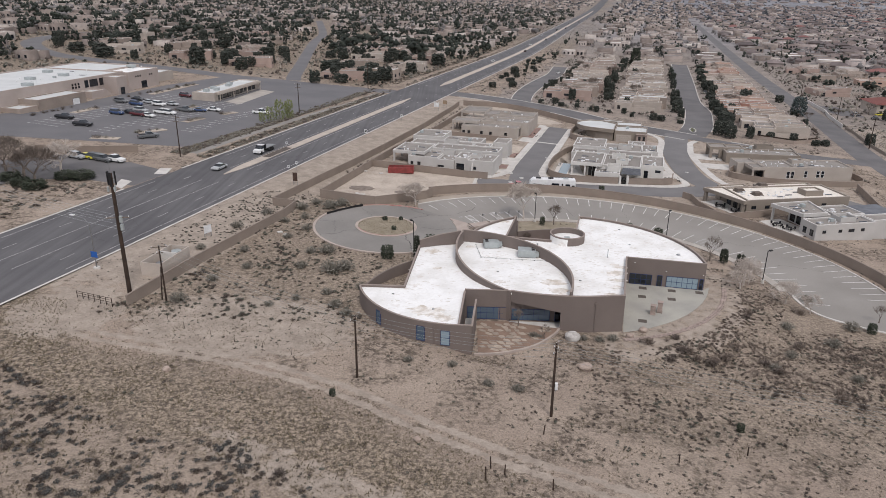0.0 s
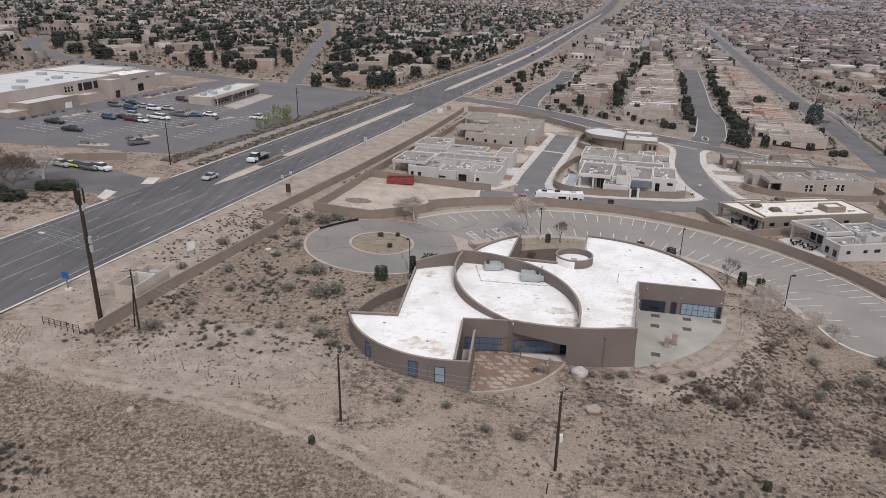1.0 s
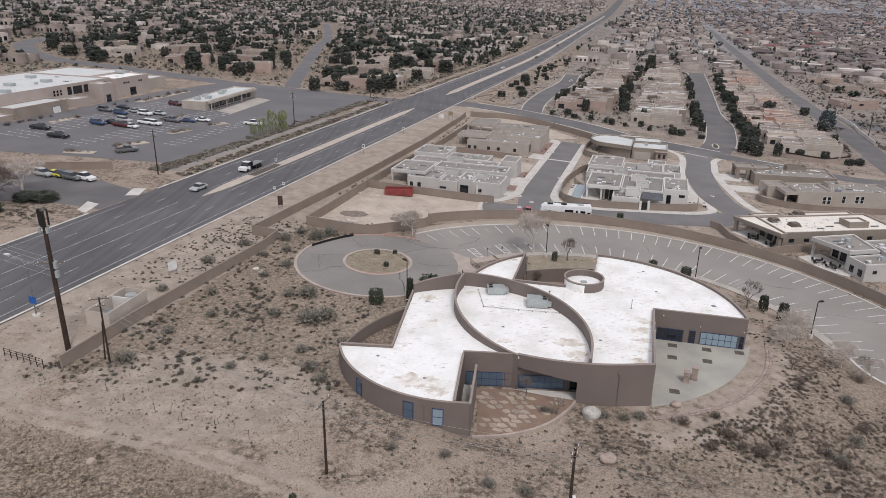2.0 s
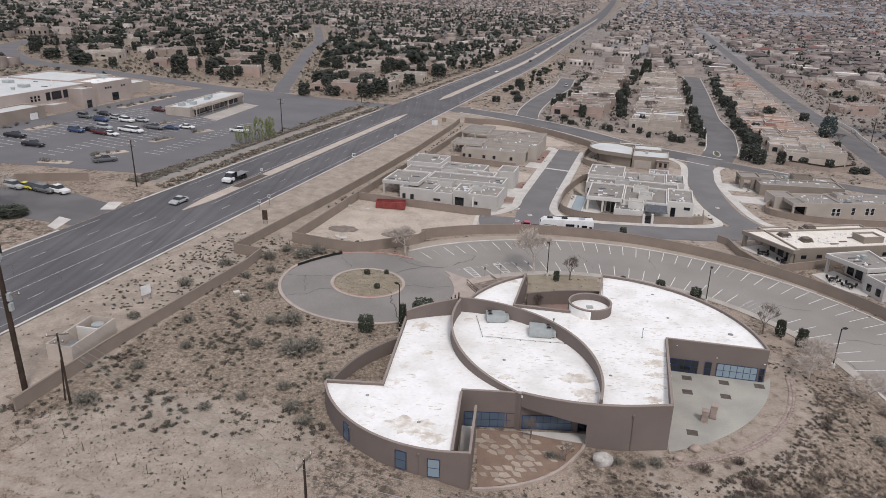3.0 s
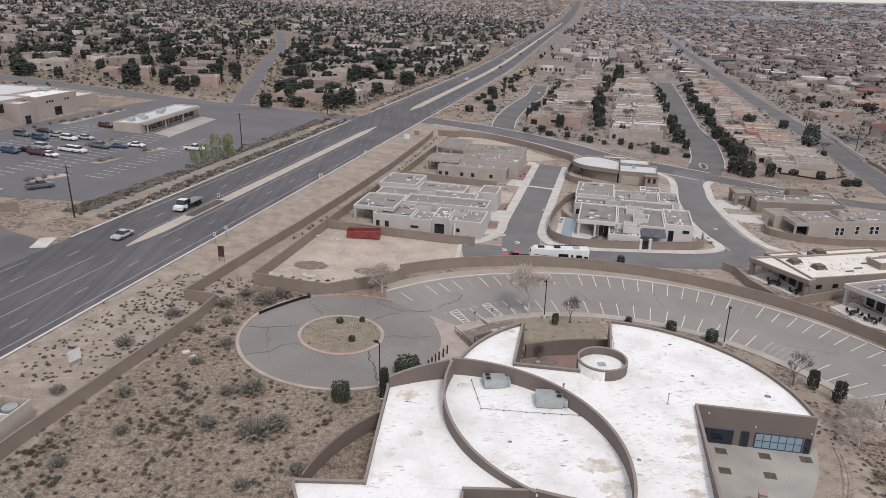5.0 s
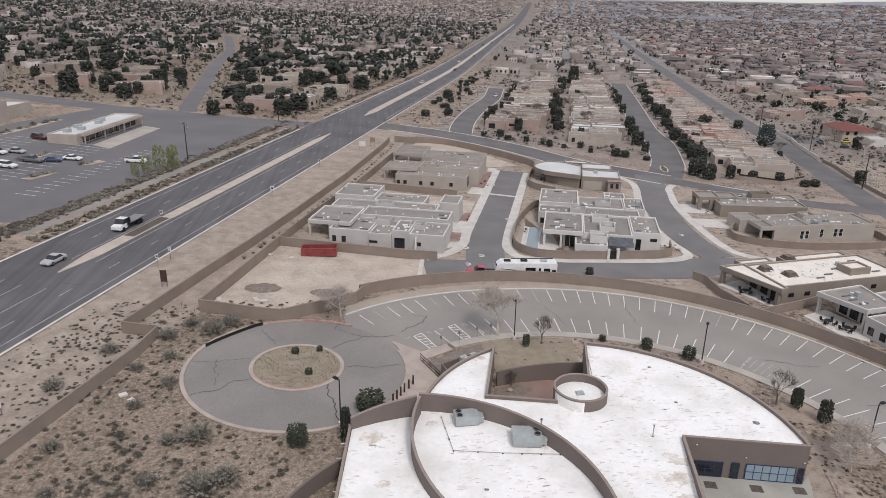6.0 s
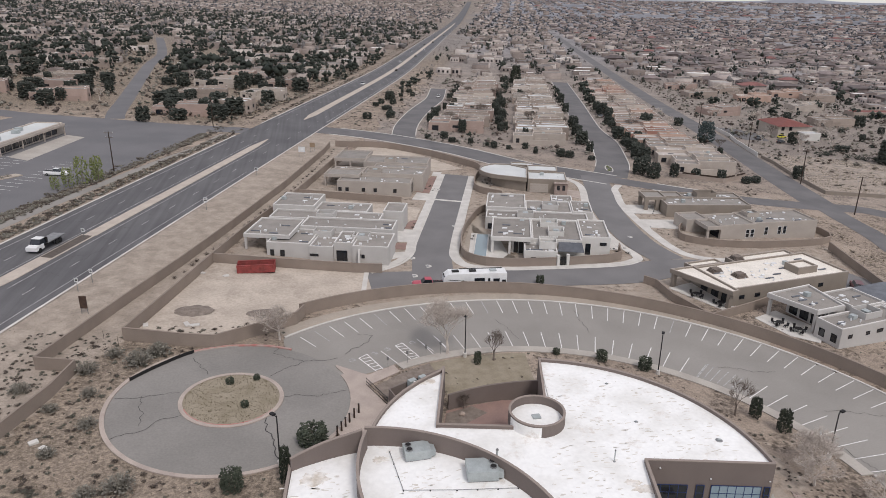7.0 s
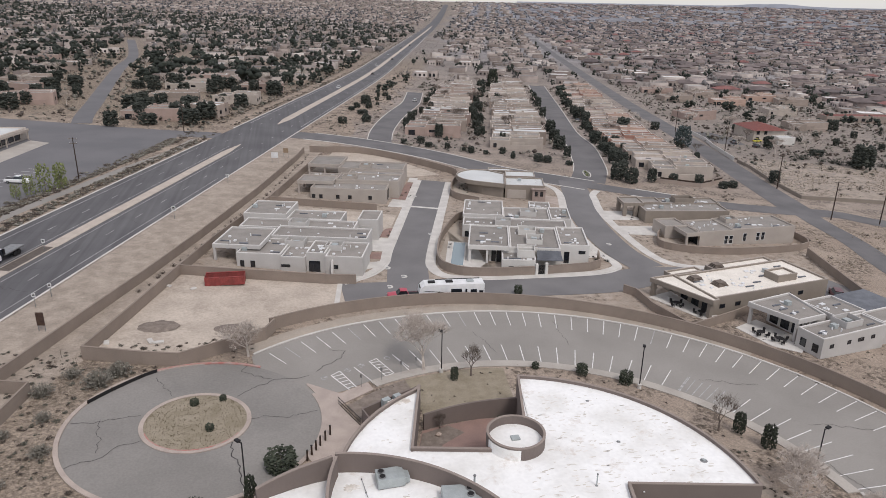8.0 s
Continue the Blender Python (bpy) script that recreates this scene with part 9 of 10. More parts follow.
vrg = ((V_ > 144) & (V_ < 151) & (U_ > -40) & (U_ < 30)) | ((V_ > 159.5) & (V_ < 190) & (U_ < 32) & (U_ > -60))
ok = (fld | (vrg & (nr.uniform(0, 1, 30000) < 0.6))) & (fbm(X, Y, 0.06, 2.0) > -0.25)
stuff("field_grass", tufts, X[ok], Y[ok], (0.5, 1.1), M["grass_dry"], "straw-coloured dry grass in an empty field", "grass", (0.35, 0.6))
# scrub bands along the highway
n = 14000
U_ = nr.uniform(-60, 900, n)
V_ = np.where(nr.uniform(0, 1, n) < 0.6, nr.uniform(-34, -23.2, n), nr.uniform(3, 24, n))
ok = (np.abs(V_ + 27.5) > 1.5) & ~((V_ > 0) & (U_ < 108)) & ~((np.abs(U_ - 95) < 9)) & ~((V_ < 0) & (np.abs(U_ + 67) < 12))
ok &= nr.uniform(0, 1, n) < np.where(U_ > 300, 0.25, 0.9) * np.where(V_ > 0, 0.6, 1)
V_, U_ = V_[ok], U_[ok]
V2 = np.concatenate([nr.uniform(-35.5, -30.0, 5200), nr.uniform(-26.4, -23.2, 800), nr.uniform(-60, -28, 900)])
U2 = np.concatenate([nr.uniform(-54, 70, 5200), nr.uniform(-54, 70, 800), nr.uniform(-130, -88, 900)])
lim = np.interp(U2, [-54, 30, 66], [-34.5, -31, -33.5])
good2 = (V2 > lim) | (U2 < -86)
V_, U_ = np.concatenate([V_, V2[good2]]), np.concatenate([U_, U2[good2]])
P = np.array([H(v, u) for v, u in zip(V_, U_)])
gr_ = nr.uniform(0, 1, len(P))
for nm_, sel_, mm_, pr_, sz_, lab_ in (("verge_brush", gr_ < 0.3, "sage_dry", small_bushes, (0.5, 1.7), "grey-brown brush along the highway verge"), ("verge_sage", (gr_ >= 0.3) & (gr_ < 0.62), "verge_sage", small_bushes, (0.5, 1.8), "grey-green brush along the highway verge"), ("verge_grass", gr_ >= 0.62, "grass_dry", tufts, (0.6, 1.2), "straw-coloured grass along the highway verge")):
    stuff(nm_, pr_, P[sel_, 0], P[sel_, 1], nr.uniform(*sz_, sel_.sum()), M[mm_], lab_, "shrub", (0.5, 0.85))
# junipers and other trees, one by one near the streets
def tree_meshes(kind, k):
    rng = np.random.default_rng(100 + k)
    n, tp, r0 = {"juniper": (560, 0.4, 0.048), "column": (620, 0.22, 0.042), "spring": (130, 0.4, 0.06), "far_juniper": (190, 0.42, 0.105), "spruce": (240, 0.2, 0.07)}[kind]
    v, f = crown_proto(rng, n, 1.0, tp, r0)
    tv, tf = crown_proto(rng, n // 2, 1.0, tp, 0.05)
    v, f = join((v, f), (tv * np.array((1.1, 1.1, 1.04)), tf))
    me = bpy.data.meshes.new("crown")
    me.from_pydata(v.tolist(), [], f.tolist())
    me.materials.append(M[{"column": "conifer", "spring": "spring_leaf", "far_juniper": "row_juniper", "spruce": "spruce"}.get(kind, "pine")])
    bm = bmesh.new()
    tube(bm, (0, 0, -0.05), (0, 0, 0.4), 0.035, 0.02, 7)
    for a in range(4):
        tube(bm, (0, 0, 0.12 + 0.06 * a), (0.2 * math.cos(a * 1.7), 0.2 * math.sin(a * 1.7), 0.4 + 0.08 * a), 0.016, 0.006, 5)
    tr = bpy.data.meshes.new("trunk")
    bm.to_mesh(tr)
    bm.free()
    tr.materials.append(M["bark"])
    return me, tr


TREES = {k: [tree_meshes(k, 10 * i + j) for j in range(4)] for i, k in enumerate(("juniper", "column", "spring", "far_juniper", "spruce"))}
WORDS = {"juniper": ("juniper_tree", "dark green bushy juniper on dry ground"), "column": ("conifer", "dark green upright conifer on bare soil"), "spruce": ("spruce_tree", "blue-grey spruce beside the road"), "spring": ("willow_tree", "pale green tree in early leaf")}
tr_ = random.Random(9)


def tree(kind, x, y, w, h, dz=0.0):
    nm, lab = WORDS[kind]
    t = thing(nm, lab, "tree", x, y, g(x, y) + dz, tr_.uniform(0, 360))
    me, tk = tr_.choice(TREES["far_juniper" if kind == "juniper" and y > 240 else kind])
    for nm2, m in (("crown", me), ("trunk", tk)):
        o = share(nm2, m, t)
        o.scale = (w, w, h)
    return t


for kind, x, y, w, h in (("column", 55.7, 127.6, 1.6, 2.7), ("column", 57.4, 124.3, 1.8, 3.0), ("juniper", 41.8, 143.2, 1.7, 1.6), ("juniper", 47.0, 140.3, 1.9, 1.8), ("juniper", 35.9, 145.6, 1.1, 0.9), ("juniper", 23.8, 143.6, 1.1, 1.8), ("juniper", 1.4, 127.6, 3.5, 2.0), ("column", -1.3, 121.0, 1.3, 4.2), ("juniper", -6.5, 120.6, 2.3, 2.3), ("juniper", -6.4, 135.5, 1.0, 0.8), ("juniper", -8.6, 141.0, 1.1, 0.8), ("juniper", -5.4, 141.7, 0.9, 0.7), ("juniper", 27.0, 133.2, 0.9, 0.8), ("juniper", 68.5, 101.0, 1.4, 1.6), ("juniper", 37, 72.5, 0.9, 1.0), ("juniper", 145.5, 341.5, 6.0, 6.5), ("juniper", -9.3, 75.6, 0.8, 0.9), ("juniper", 42, 171.6, 1.5, 1.6), ("spruce", *W(147.7, 133), 7.0, 8.0), ("juniper", *W(110, 63), 4.6, 4.8), ("juniper", *W(113.5, 59), 4.2, 4.4), ("column", *W(72, 305), 7, 11), ("juniper", *W(162.3, 75.5), 3.6, 4.0), ("juniper", *W(209, 114), 8, 8.5), ("juniper", 68, 84, 1.8, 2.2),
                         ("spring", -51.2, 237.2, 3.4, 6.5), ("spring", -48.6, 240.4, 3.0, 6.0), ("spring", -53.6, 234.6, 3.0, 4.6), ("spring", -49.8, 242.6, 2.4, 5.2), ("spring", -55.6, 231.6, 2.2, 3.4), ("juniper", -44, 330.5, 6.5, 4.0), ("juniper", -55, 325, 5, 5)):
    tree(kind, x, y, w, h)
far_j = []
# junipers of the rows
for v, u, w, h in [(97.0 + tr_.uniform(-1.6, 1), u + tr_.uniform(-2, 2), tr_.uniform(3.4, 5.5), tr_.uniform(4, 6.5)) for u in range(90, 320, 8) if tr_.random() < 0.6] + [(114 + tr_.uniform(-2, 1.6), u + tr_.uniform(-2, 2), tr_.uniform(4, 6.5), tr_.uniform(4.5, 7.5)) for u in range(76, 320, 7) if tr_.random() < 0.85] + \
        [(38 + tr_.uniform(-2, 2), u + tr_.uniform(-2, 2), tr_.uniform(3, 5), tr_.uniform(3.5, 6)) for u in range(112, 290, 8) if tr_.random() < 0.6] + [(64 + tr_.uniform(-3.5, 3.5), u + tr_.uniform(-3, 3), tr_.uniform(3, 6), tr_.uniform(3.5, 7)) for u in range(108, 320, 6) if tr_.random() < 0.7] + \
        [(v + tr_.uniform(-2, 2), 96 - 0.25 * (v - 36) + tr_.uniform(-3, 3), tr_.uniform(2.5, 4.2), tr_.uniform(2.2, 4)) for v in range(40, 96, 5)] + [(148 + tr_.uniform(-2, 2), u + tr_.uniform(-4, 4), tr_.uniform(3, 6), tr_.uniform(3, 6)) for u in range(70, 320, 13)] + \
        [(v + tr_.uniform(-7, 7), 83 + 13.4 * k + tr_.uniform(-3, 3), tr_.uniform(2.6, 4.6), tr_.uniform(4.6, 6.8)) for v in (49, 81, 126) for k in range(2, 18) if tr_.random() < 0.8] + [(v + tr_.uniform(-2, 2), 64 + tr_.uniform(-2, 2), tr_.uniform(3, 4.6), tr_.uniform(3, 4.6)) for v in (119, 128, 135, 141, 144)] + [(14 + tr_.uniform(-6, 6), u + tr_.uniform(-4, 4), tr_.uniform(2.5, 5.5), tr_.uniform(2, 4.5)) for u in range(125, 330, 7)] + \
        [(v + tr_.uniform(-3, 3), u + tr_.uniform(-6, 6), tr_.uniform(4, 7), tr_.uniform(4, 7)) for v in range(-240, -30, 12) for u in range(100, 330, 15) if tr_.random() < 0.55] + [(v + tr_.uniform(-5, 5), u + tr_.uniform(-6, 6), tr_.uniform(3, 7), tr_.uniform(3, 7)) for v in range(186, 290, 20) for u in range(140, 360, 26)]:
    # keep clear of the far street and the west road
    x, y = W(v, u)
    if near_line(np.array([x]), np.array([y]), nw_st)[0] < 6 or near_line(np.array([x]), np.array([y]), store_road)[0] < 9 or near_line(np.array([x]), np.array([y]), west_road)[0] < 7.5 or near_line(np.array([x]), np.array([y]), st_a)[0] < 6.4 or near_line(np.array([x]), np.array([y]), st_b)[0] < 6.4:
        continue
    f_ = tr_.uniform(0.5, 0.95) * (1.5 if v < -28 else 1.0)
    if y > 455 or u > 235:
        far_j.append((x, y, w * f_))
        continue
    tree("juniper", x, y, w * f_, h * f_ * tr_.uniform(0.75, 1.0))


FJ = np.array(far_j)
stuff("far_junipers", [crown_proto(nr, 16, 1.0, 0.4, 0.24) for _ in range(5)], FJ[:, 0], FJ[:, 1], FJ[:, 2], M["juniper"], "dark junipers between the houses farther off", "trees", (0.8, 1.1))
# low brush and gravel-garden shrubs among the houses
n = 22000
V_ = np.concatenate([nr.uniform(-290, -30, n // 2), nr.uniform(28, 148, n // 5), nr.uniform(160, 300, n - n // 2 - n // 5)])
U_ = np.concatenate([nr.uniform(-70, 340, n // 2), nr.uniform(60, 330, n // 5), nr.uniform(104, 400, n - n // 2 - n // 5)])
X, Y = RW[0] + V_ * E1[0] + U_ * E2[0], RW[1] + V_ * E1[1] + U_ * E2[1]
ok = np.ones(n, bool)
for ln, dd in ((nw_st, 4.5), (store_road, 6.5), (west_road, 6), (st_a, 6), (st_b, 6.2), (cross, 7.2), (cross_end, 5)):
    ok &= near_line(X, Y, ln) > dd
ok &= (U_ > 86) | (V_ < -150)
for v0, v1, u0 in ((38, 61, 110), (69, 93, 96), (118, 145, 65)):
    ok &= ~((V_ > v0) & (V_ < v1) & (U_ > u0))
ok &= nr.uniform(0, 1, n) < (0.35 + 0.5 * (fbm(X, Y, 0.03, 6.0) > -0.05)) * np.where(V_ > 160, 0.55, 1)
low_b = [join(crown_proto(nr, 2, 0.8, 0.4, 0.4), spikes(5, nr, 0.6, 0.8, 0.05)) for _ in range(6)]
kk = nr.uniform(0, 1, n)
for nm_, sel_, mm_, lab_ in (("garden_brush", kk < 0.4, "sage_dry", "brown brush on the ground between the houses"), ("garden_sage", (kk >= 0.4) & (kk < 0.93), "verge_sage", "grey-green brush on the ground between the houses"), ("garden_shrubs", kk >= 0.93, "juniper", "small dark shrubs between the houses")):
    sel_ = sel_ & ok
    stuff(nm_, low_b, X[sel_], Y[sel_], nr.uniform(0.7, 2.3, sel_.sum()), M[mm_], lab_, "shrub", (0.5, 0.9))


# bare trees
def bare_tree_mesh(seed, levels=5, spread=0.75, twig=0.006, upr=0.12, trunk=0.035):
    r = random.Random(seed)
    bm = bmesh.new()

    def grow(p, d, ln, rad, lev):
        n = 2 if lev > 1 else 1
        for _ in range(n):
            q = p + d * ln / n
            d2 = (d + Vector((r.uniform(-1, 1), r.uniform(-1, 1), r.uniform(-0.6, 0.8))) * 0.18).normalized()
            tube(bm, p, q, rad, rad * 0.8, 5 if lev > 3 else 3, False)
            p, d, rad = q, d2, rad * 0.8
        if lev == 0:
            # a fan of fine twigs at each tip
            for _ in range(5):
                td = (d + Vector((r.gauss(0, 1), r.gauss(0, 1), r.gauss(0.2, 0.8))) * 0.8).normalized()
                sd = td.orthogonal().normalized() * twig * 0.55
                q = p + td * ln * r.uniform(0.9, 1.9)
                bm.faces.new([bm.verts.new(p - sd), bm.verts.new(p + sd), bm.verts.new(q)])
            return
        nb = r.choice((3, 3, 4)) if lev > 1 else 4
        a0 = r.uniform(0, 6.3)
        for k in range(nb):
            az_ = a0 + k * math.tau / nb + r.uniform(-0.5, 0.5)
            nd = (d + Vector((math.cos(az_), math.sin(az_), r.gauss(upr, 0.35))) * spread * r.uniform(0.8, 1.4)).normalized()
            grow(p, nd, ln * r.uniform(0.62, 0.84), max(rad * 0.62, twig), lev - 1)

    grow(Vector((0, 0, -0.03)), Vector((0, 0, 1)), 0.26, trunk, levels)
    me = bpy.data.meshes.new("branches")
    bm.to_mesh(me)
    bm.free()
    zmax = max(v.co.z for v in me.vertices)
    wmax = max(max(abs(v.co.x), abs(v.co.y)) for v in me.vertices)
    me.transform(Matrix.Diagonal((0.5 / wmax, 0.5 / wmax, 1 / zmax, 1)))
    return me


BARE = [bare_tree_mesh(40 + k, 5, 0.7 + 0.1 * k, 0.0045) for k in range(3)] + [bare_tree_mesh(60 + k, 4, 0.55, 0.004, 0.5) for k in range(2)] + [bare_tree_mesh(77, 5, 0.72, 0.0032, 0.3, 0.026)]
PALE = []
for me in BARE:
    c = me.copy()
    c.materials.append(M["bark_pale"])
    me.materials.append(M["bark"])
    PALE.append(c)


def bare_tree(x, y, w, h, pale=True, k=None, label=""):
    t = thing("bare_tree", label or ("pale leafless tree with many fine branches" if pale else "dark leafless tree with thin branches"), "tree", x, y, None, tr_.uniform(0, 360))
    k = tr_.randrange(3) if k is None else k
    if y > 240:
        k = 3 + k % 2
    o = share("bare_crown", (PALE if pale else BARE)[k], t)
    o.scale = (w, w, h)
    return t


for x, y, w, h, p, k in ((20.2, 146.6, 10.6, 8.2, True, 5), (26.3, 144.4, 4.4, 4.8, False, 3), (-2.9, 152.6, 8.6, 5.4, True, 5), (55.0, 116.4, 7.5, 5.6, True, 2), (53.2, 113.6, 5.5, 4.2, True, 0), (56.6, 118.0, 5.0, 4.0, True, 1), (53.4, 128.3, 4.4, 5.4, False, 4), (59.4, 110.0, 6.0, 4.2, True, 1), (62, 107, 4.0, 4.0, True, 0), (14.5, 98.4, 2.6, 3.0, False, 3), (17.8, 94.6, 2.2, 2.6, False, 4), (19.5, 132.8, 2.4, 2.4, False, 2), (16.6, 126.0, 2.0, 2.6, False, 4),
                         (-89.4, 155.7, 13, 9, False, 0), (-84, 150.5, 14, 9.5, False, 1), (-84.5, 161.9, 12, 8, True, 2), (-96, 160, 13, 9, False, 1), (-102, 152, 13, 9, True, 0), (72, 105, 3.0, 3.4, False, 4), (50.5, 106, 2.4, 2.2, False, 3), (*W(183, 185), 12, 9, True, 0), (*W(200, 142), 14, 10, True, 1), (*W(204, 321), 12, 9, True, 2), (*W(167, 195), 10, 8, True, 1), (*W(149, 118), 6, 5, False, 0), (*W(172, 140), 8, 6, True, 2)):
    bare_tree(x, y, w, h, p, k)
for _ in range(70):
    v, u = tr_.choice(((tr_.uniform(40, 64), tr_.uniform(110, 320)), (tr_.uniform(70, 92), tr_.uniform(100, 330)), (tr_.uniform(-180, -30), tr_.uniform(110, 330)), (tr_.uniform(178, 290), tr_.uniform(110, 400)), (tr_.uniform(120, 146), tr_.uniform(80, 330))))
    x, y = W(v, u)
    if near_line(np.array([x]), np.array([y]), nw_st)[0] < 9 or near_line(np.array([x]), np.array([y]), west_road)[0] < 9:
        continue
    bare_tree(x, y, tr_.uniform(6, 10), tr_.uniform(5, 8), tr_.random() < 0.5)
# hedges by the store's drive
for x, y, s in ((-83.2, 148.4, 5), (-77.8, 157.8, 5.5), (-81, 156.6, 4.5), (-91, 153.4, 4.5), (-87, 150, 4.0)):
    tree("juniper", x, y, s, 1.7)
for v0, u0, v1, u1, nb in ((-67.6, -4.5, -67.8, 5.5, 7), (-54.5, -19.5, -53.5, -11.5, 6), (-56, -39.5, -52.5, -31.5, 6), (-52.5, -2.3, -50.5, 3.4, 4), (-90.5, -26, -91, -15.5, 6), (-94.6, 16.5, -96.7, 47.5, 20), (-62, -50.5, -55, -48, 4)):
    for k in range(nb):
        f_ = tr_.random()
        x, y = W(v0 + (v1 - v0) * f_ + tr_.uniform(-0.8, 0.8), u0 + (u1 - u0) * f_)
        big_bush(x, y, tr_.uniform(1.3, 2.6), 0.7, "verge_sage" if k % 3 else "sage_dry", "grey-brown shrub in a parking lot bed")
for _ in range(26):
    x, y = W(-101 + tr_.uniform(-1.5, 1.0) + 4, tr_.uniform(-36, 46))
    big_bush(x, y, tr_.uniform(1.2, 2.2), 0.7, "sage_dry", "grey-brown shrub along the store front")
# shrubs along the estate's verge walls
for k in range(38):
    u = -50 + 3 * k + tr_.uniform(-0.6, 0.6)
    x, y = W(15.7 - 0.0005 * (u - 5) ** 2 + tr_.uniform(-0.3, 0.3), u)
    big_bush(x, y, tr_.uniform(0.7, 1.3), 0.9, "sage_dry", "small brown shrub along the stucco wall")
for _ in range(36):
    v, u = tr_.choice(((tr_.uniform(61.5, 63), tr_.uniform(-28, 4)), (tr_.uniform(47, 50), tr_.uniform(-14, -8)), (tr_.uniform(47.5, 51), tr_.uniform(20, 36)), (tr_.uniform(62, 65), tr_.uniform(26, 42)), (tr_.uniform(91, 95), tr_.uniform(-16, -12)), (tr_.uniform(104, 107), tr_.uniform(-4, 26))))
    x, y = W(v, u)
    big_bush(x, y, tr_.uniform(0.5, 1.0), 0.9, "juniper", "small dark shrub in a gravel garden")
for k in range(5):
    big_bush(*W(101.2 + tr_.uniform(-0.4, 0.4), 63.8 + 1.6 * k), tr_.uniform(1.2, 1.7), 0.6, "spring_leaf", "low green shrub on the street island")
for k in range(26):
    v, u = tr_.uniform(166, 215), tr_.uniform(62, 108)
    big_bush(*W(v, u), tr_.uniform(1.2, 2.8), 0.6, "sage_dry" if k % 3 else "sage", "grey-brown shrub in a dry field")
for k in range(14):
    big_bush(*W(188 + 3.2 * k + tr_.uniform(-1, 1), 122 + tr_.uniform(-3, 5)), tr_.uniform(3.5, 5.5), 0.7, "juniper", "dark hedge shrub behind the dry field")
for k in range(40):
    v, u = tr_.choice(((tr_.uniform(130, 142), tr_.uniform(44.5, 58)), (tr_.uniform(145, 149), tr_.uniform(58, 88)), (tr_.uniform(160.5, 176), tr_.uniform(8, 30)), (tr_.uniform(145, 150), tr_.uniform(-30, 28))))
    big_bush(*W(v, u), tr_.uniform(0.6, 1.7), 0.6, "sage_dry" if k % 3 else "sage", "grey-brown shrub beside the junction")
# gravel gardens
for poly in ([W(60.6, -27), W(61.5, -4), W(63.5, 5), W(64.4, -8), W(66, -11), W(62.4, -12), W(62.3, -28), W(64.5, -31), W(69, -33.8), W(73, -27)], [W(46.8, 20), W(49.8, 20), W(50, 37), W(47.5, 37)], [W(60.8, 40), W(60.8, 28), W(63, 25), W(66, 24), W(63, 42)], [W(47.7, -14.5), W(50.5, -15), W(50.5, -7), W(47.7, -7)], [W(88.5, -19), W(92.6, -17.5), W(89, -22)], [W(109.3, -3), W(116, -4), W(113, 1), W(110, 5)]):
    bm = bmesh.new()
    flat(bm, poly, 0.028)
    structure("gravel_garden", bm, M["median"], "tan gravel garden inside a stucco wall", "ground")

# ---- the town out to the horizon ----
def house_proto(two=True, ring=True):
    Wv, Wf, Rv, Rf = [], [], [], []
    for x0, y0, x1, y1, h in (((-8, -5, 2, 4, 3.3), (1.9, -3.5, 8, 5.5, 3.9)) if two else ((-7, -5, 7, 5, 3.5),)):
        b = len(Wv)
        i_ = 0.35
        for xx0, yy0, xx1, yy1, z in ((x0, y0, x1, y1, -2), (x0, y0, x1, y1, h), (x0 + i_, y0 + i_, x1 - i_, y1 - i_, h), (x0 + i_, y0 + i_, x1 - i_, y1 - i_, h - 0.4)):
            Wv += [(xx0, yy0, z), (xx1, yy0, z), (xx1, yy1, z), (xx0, yy1, z)]
        for k in range(3):
            for j in range(4):
                a, c = b + 4 * k + j, b + 4 * k + (j + 1) % 4
                Wf.append((a, c, c + 4, a + 4))
        b = len(Rv)
        Rv += [(x0 + i_, y0 + i_, h - 0.38), (x1 - i_, y0 + i_, h - 0.38), (x1 - i_, y1 - i_, h - 0.38), (x0 + i_, y1 - i_, h - 0.38)]
        Rf.append((b, b + 1, b + 2, b + 3))
    return (np.array(Wv, float), np.array(Wf)), (np.array(Rv, float), np.array(Rf))


def hip_proto():
    Wv = [(-8, -5.5, -2), (8, -5.5, -2), (8, 5.5, -2), (-8, 5.5, -2), (-8, -5.5, 3.2), (8, -5.5, 3.2), (8, 5.5, 3.2), (-8, 5.5, 3.2)]
    Wf = [(0, 1, 5, 4), (1, 2, 6, 5), (2, 3, 7, 6), (3, 0, 4, 7)]
    Rv = [(-8.8, -6.3, 3.1), (8.8, -6.3, 3.1), (8.8, 6.3, 3.1), (-8.8, 6.3, 3.1), (-3, 0, 5.2), (3, 0, 5.2), (3, 0.02, 5.2), (-3, 0.02, 5.2)]
    Rf = [(0, 1, 5, 4), (1, 2, 6, 5), (2, 3, 7, 6), (3, 0, 4, 7)]
    return (np.array(Wv, float), np.array(Wf)), (np.array(Rv, float), np.array(Rf))


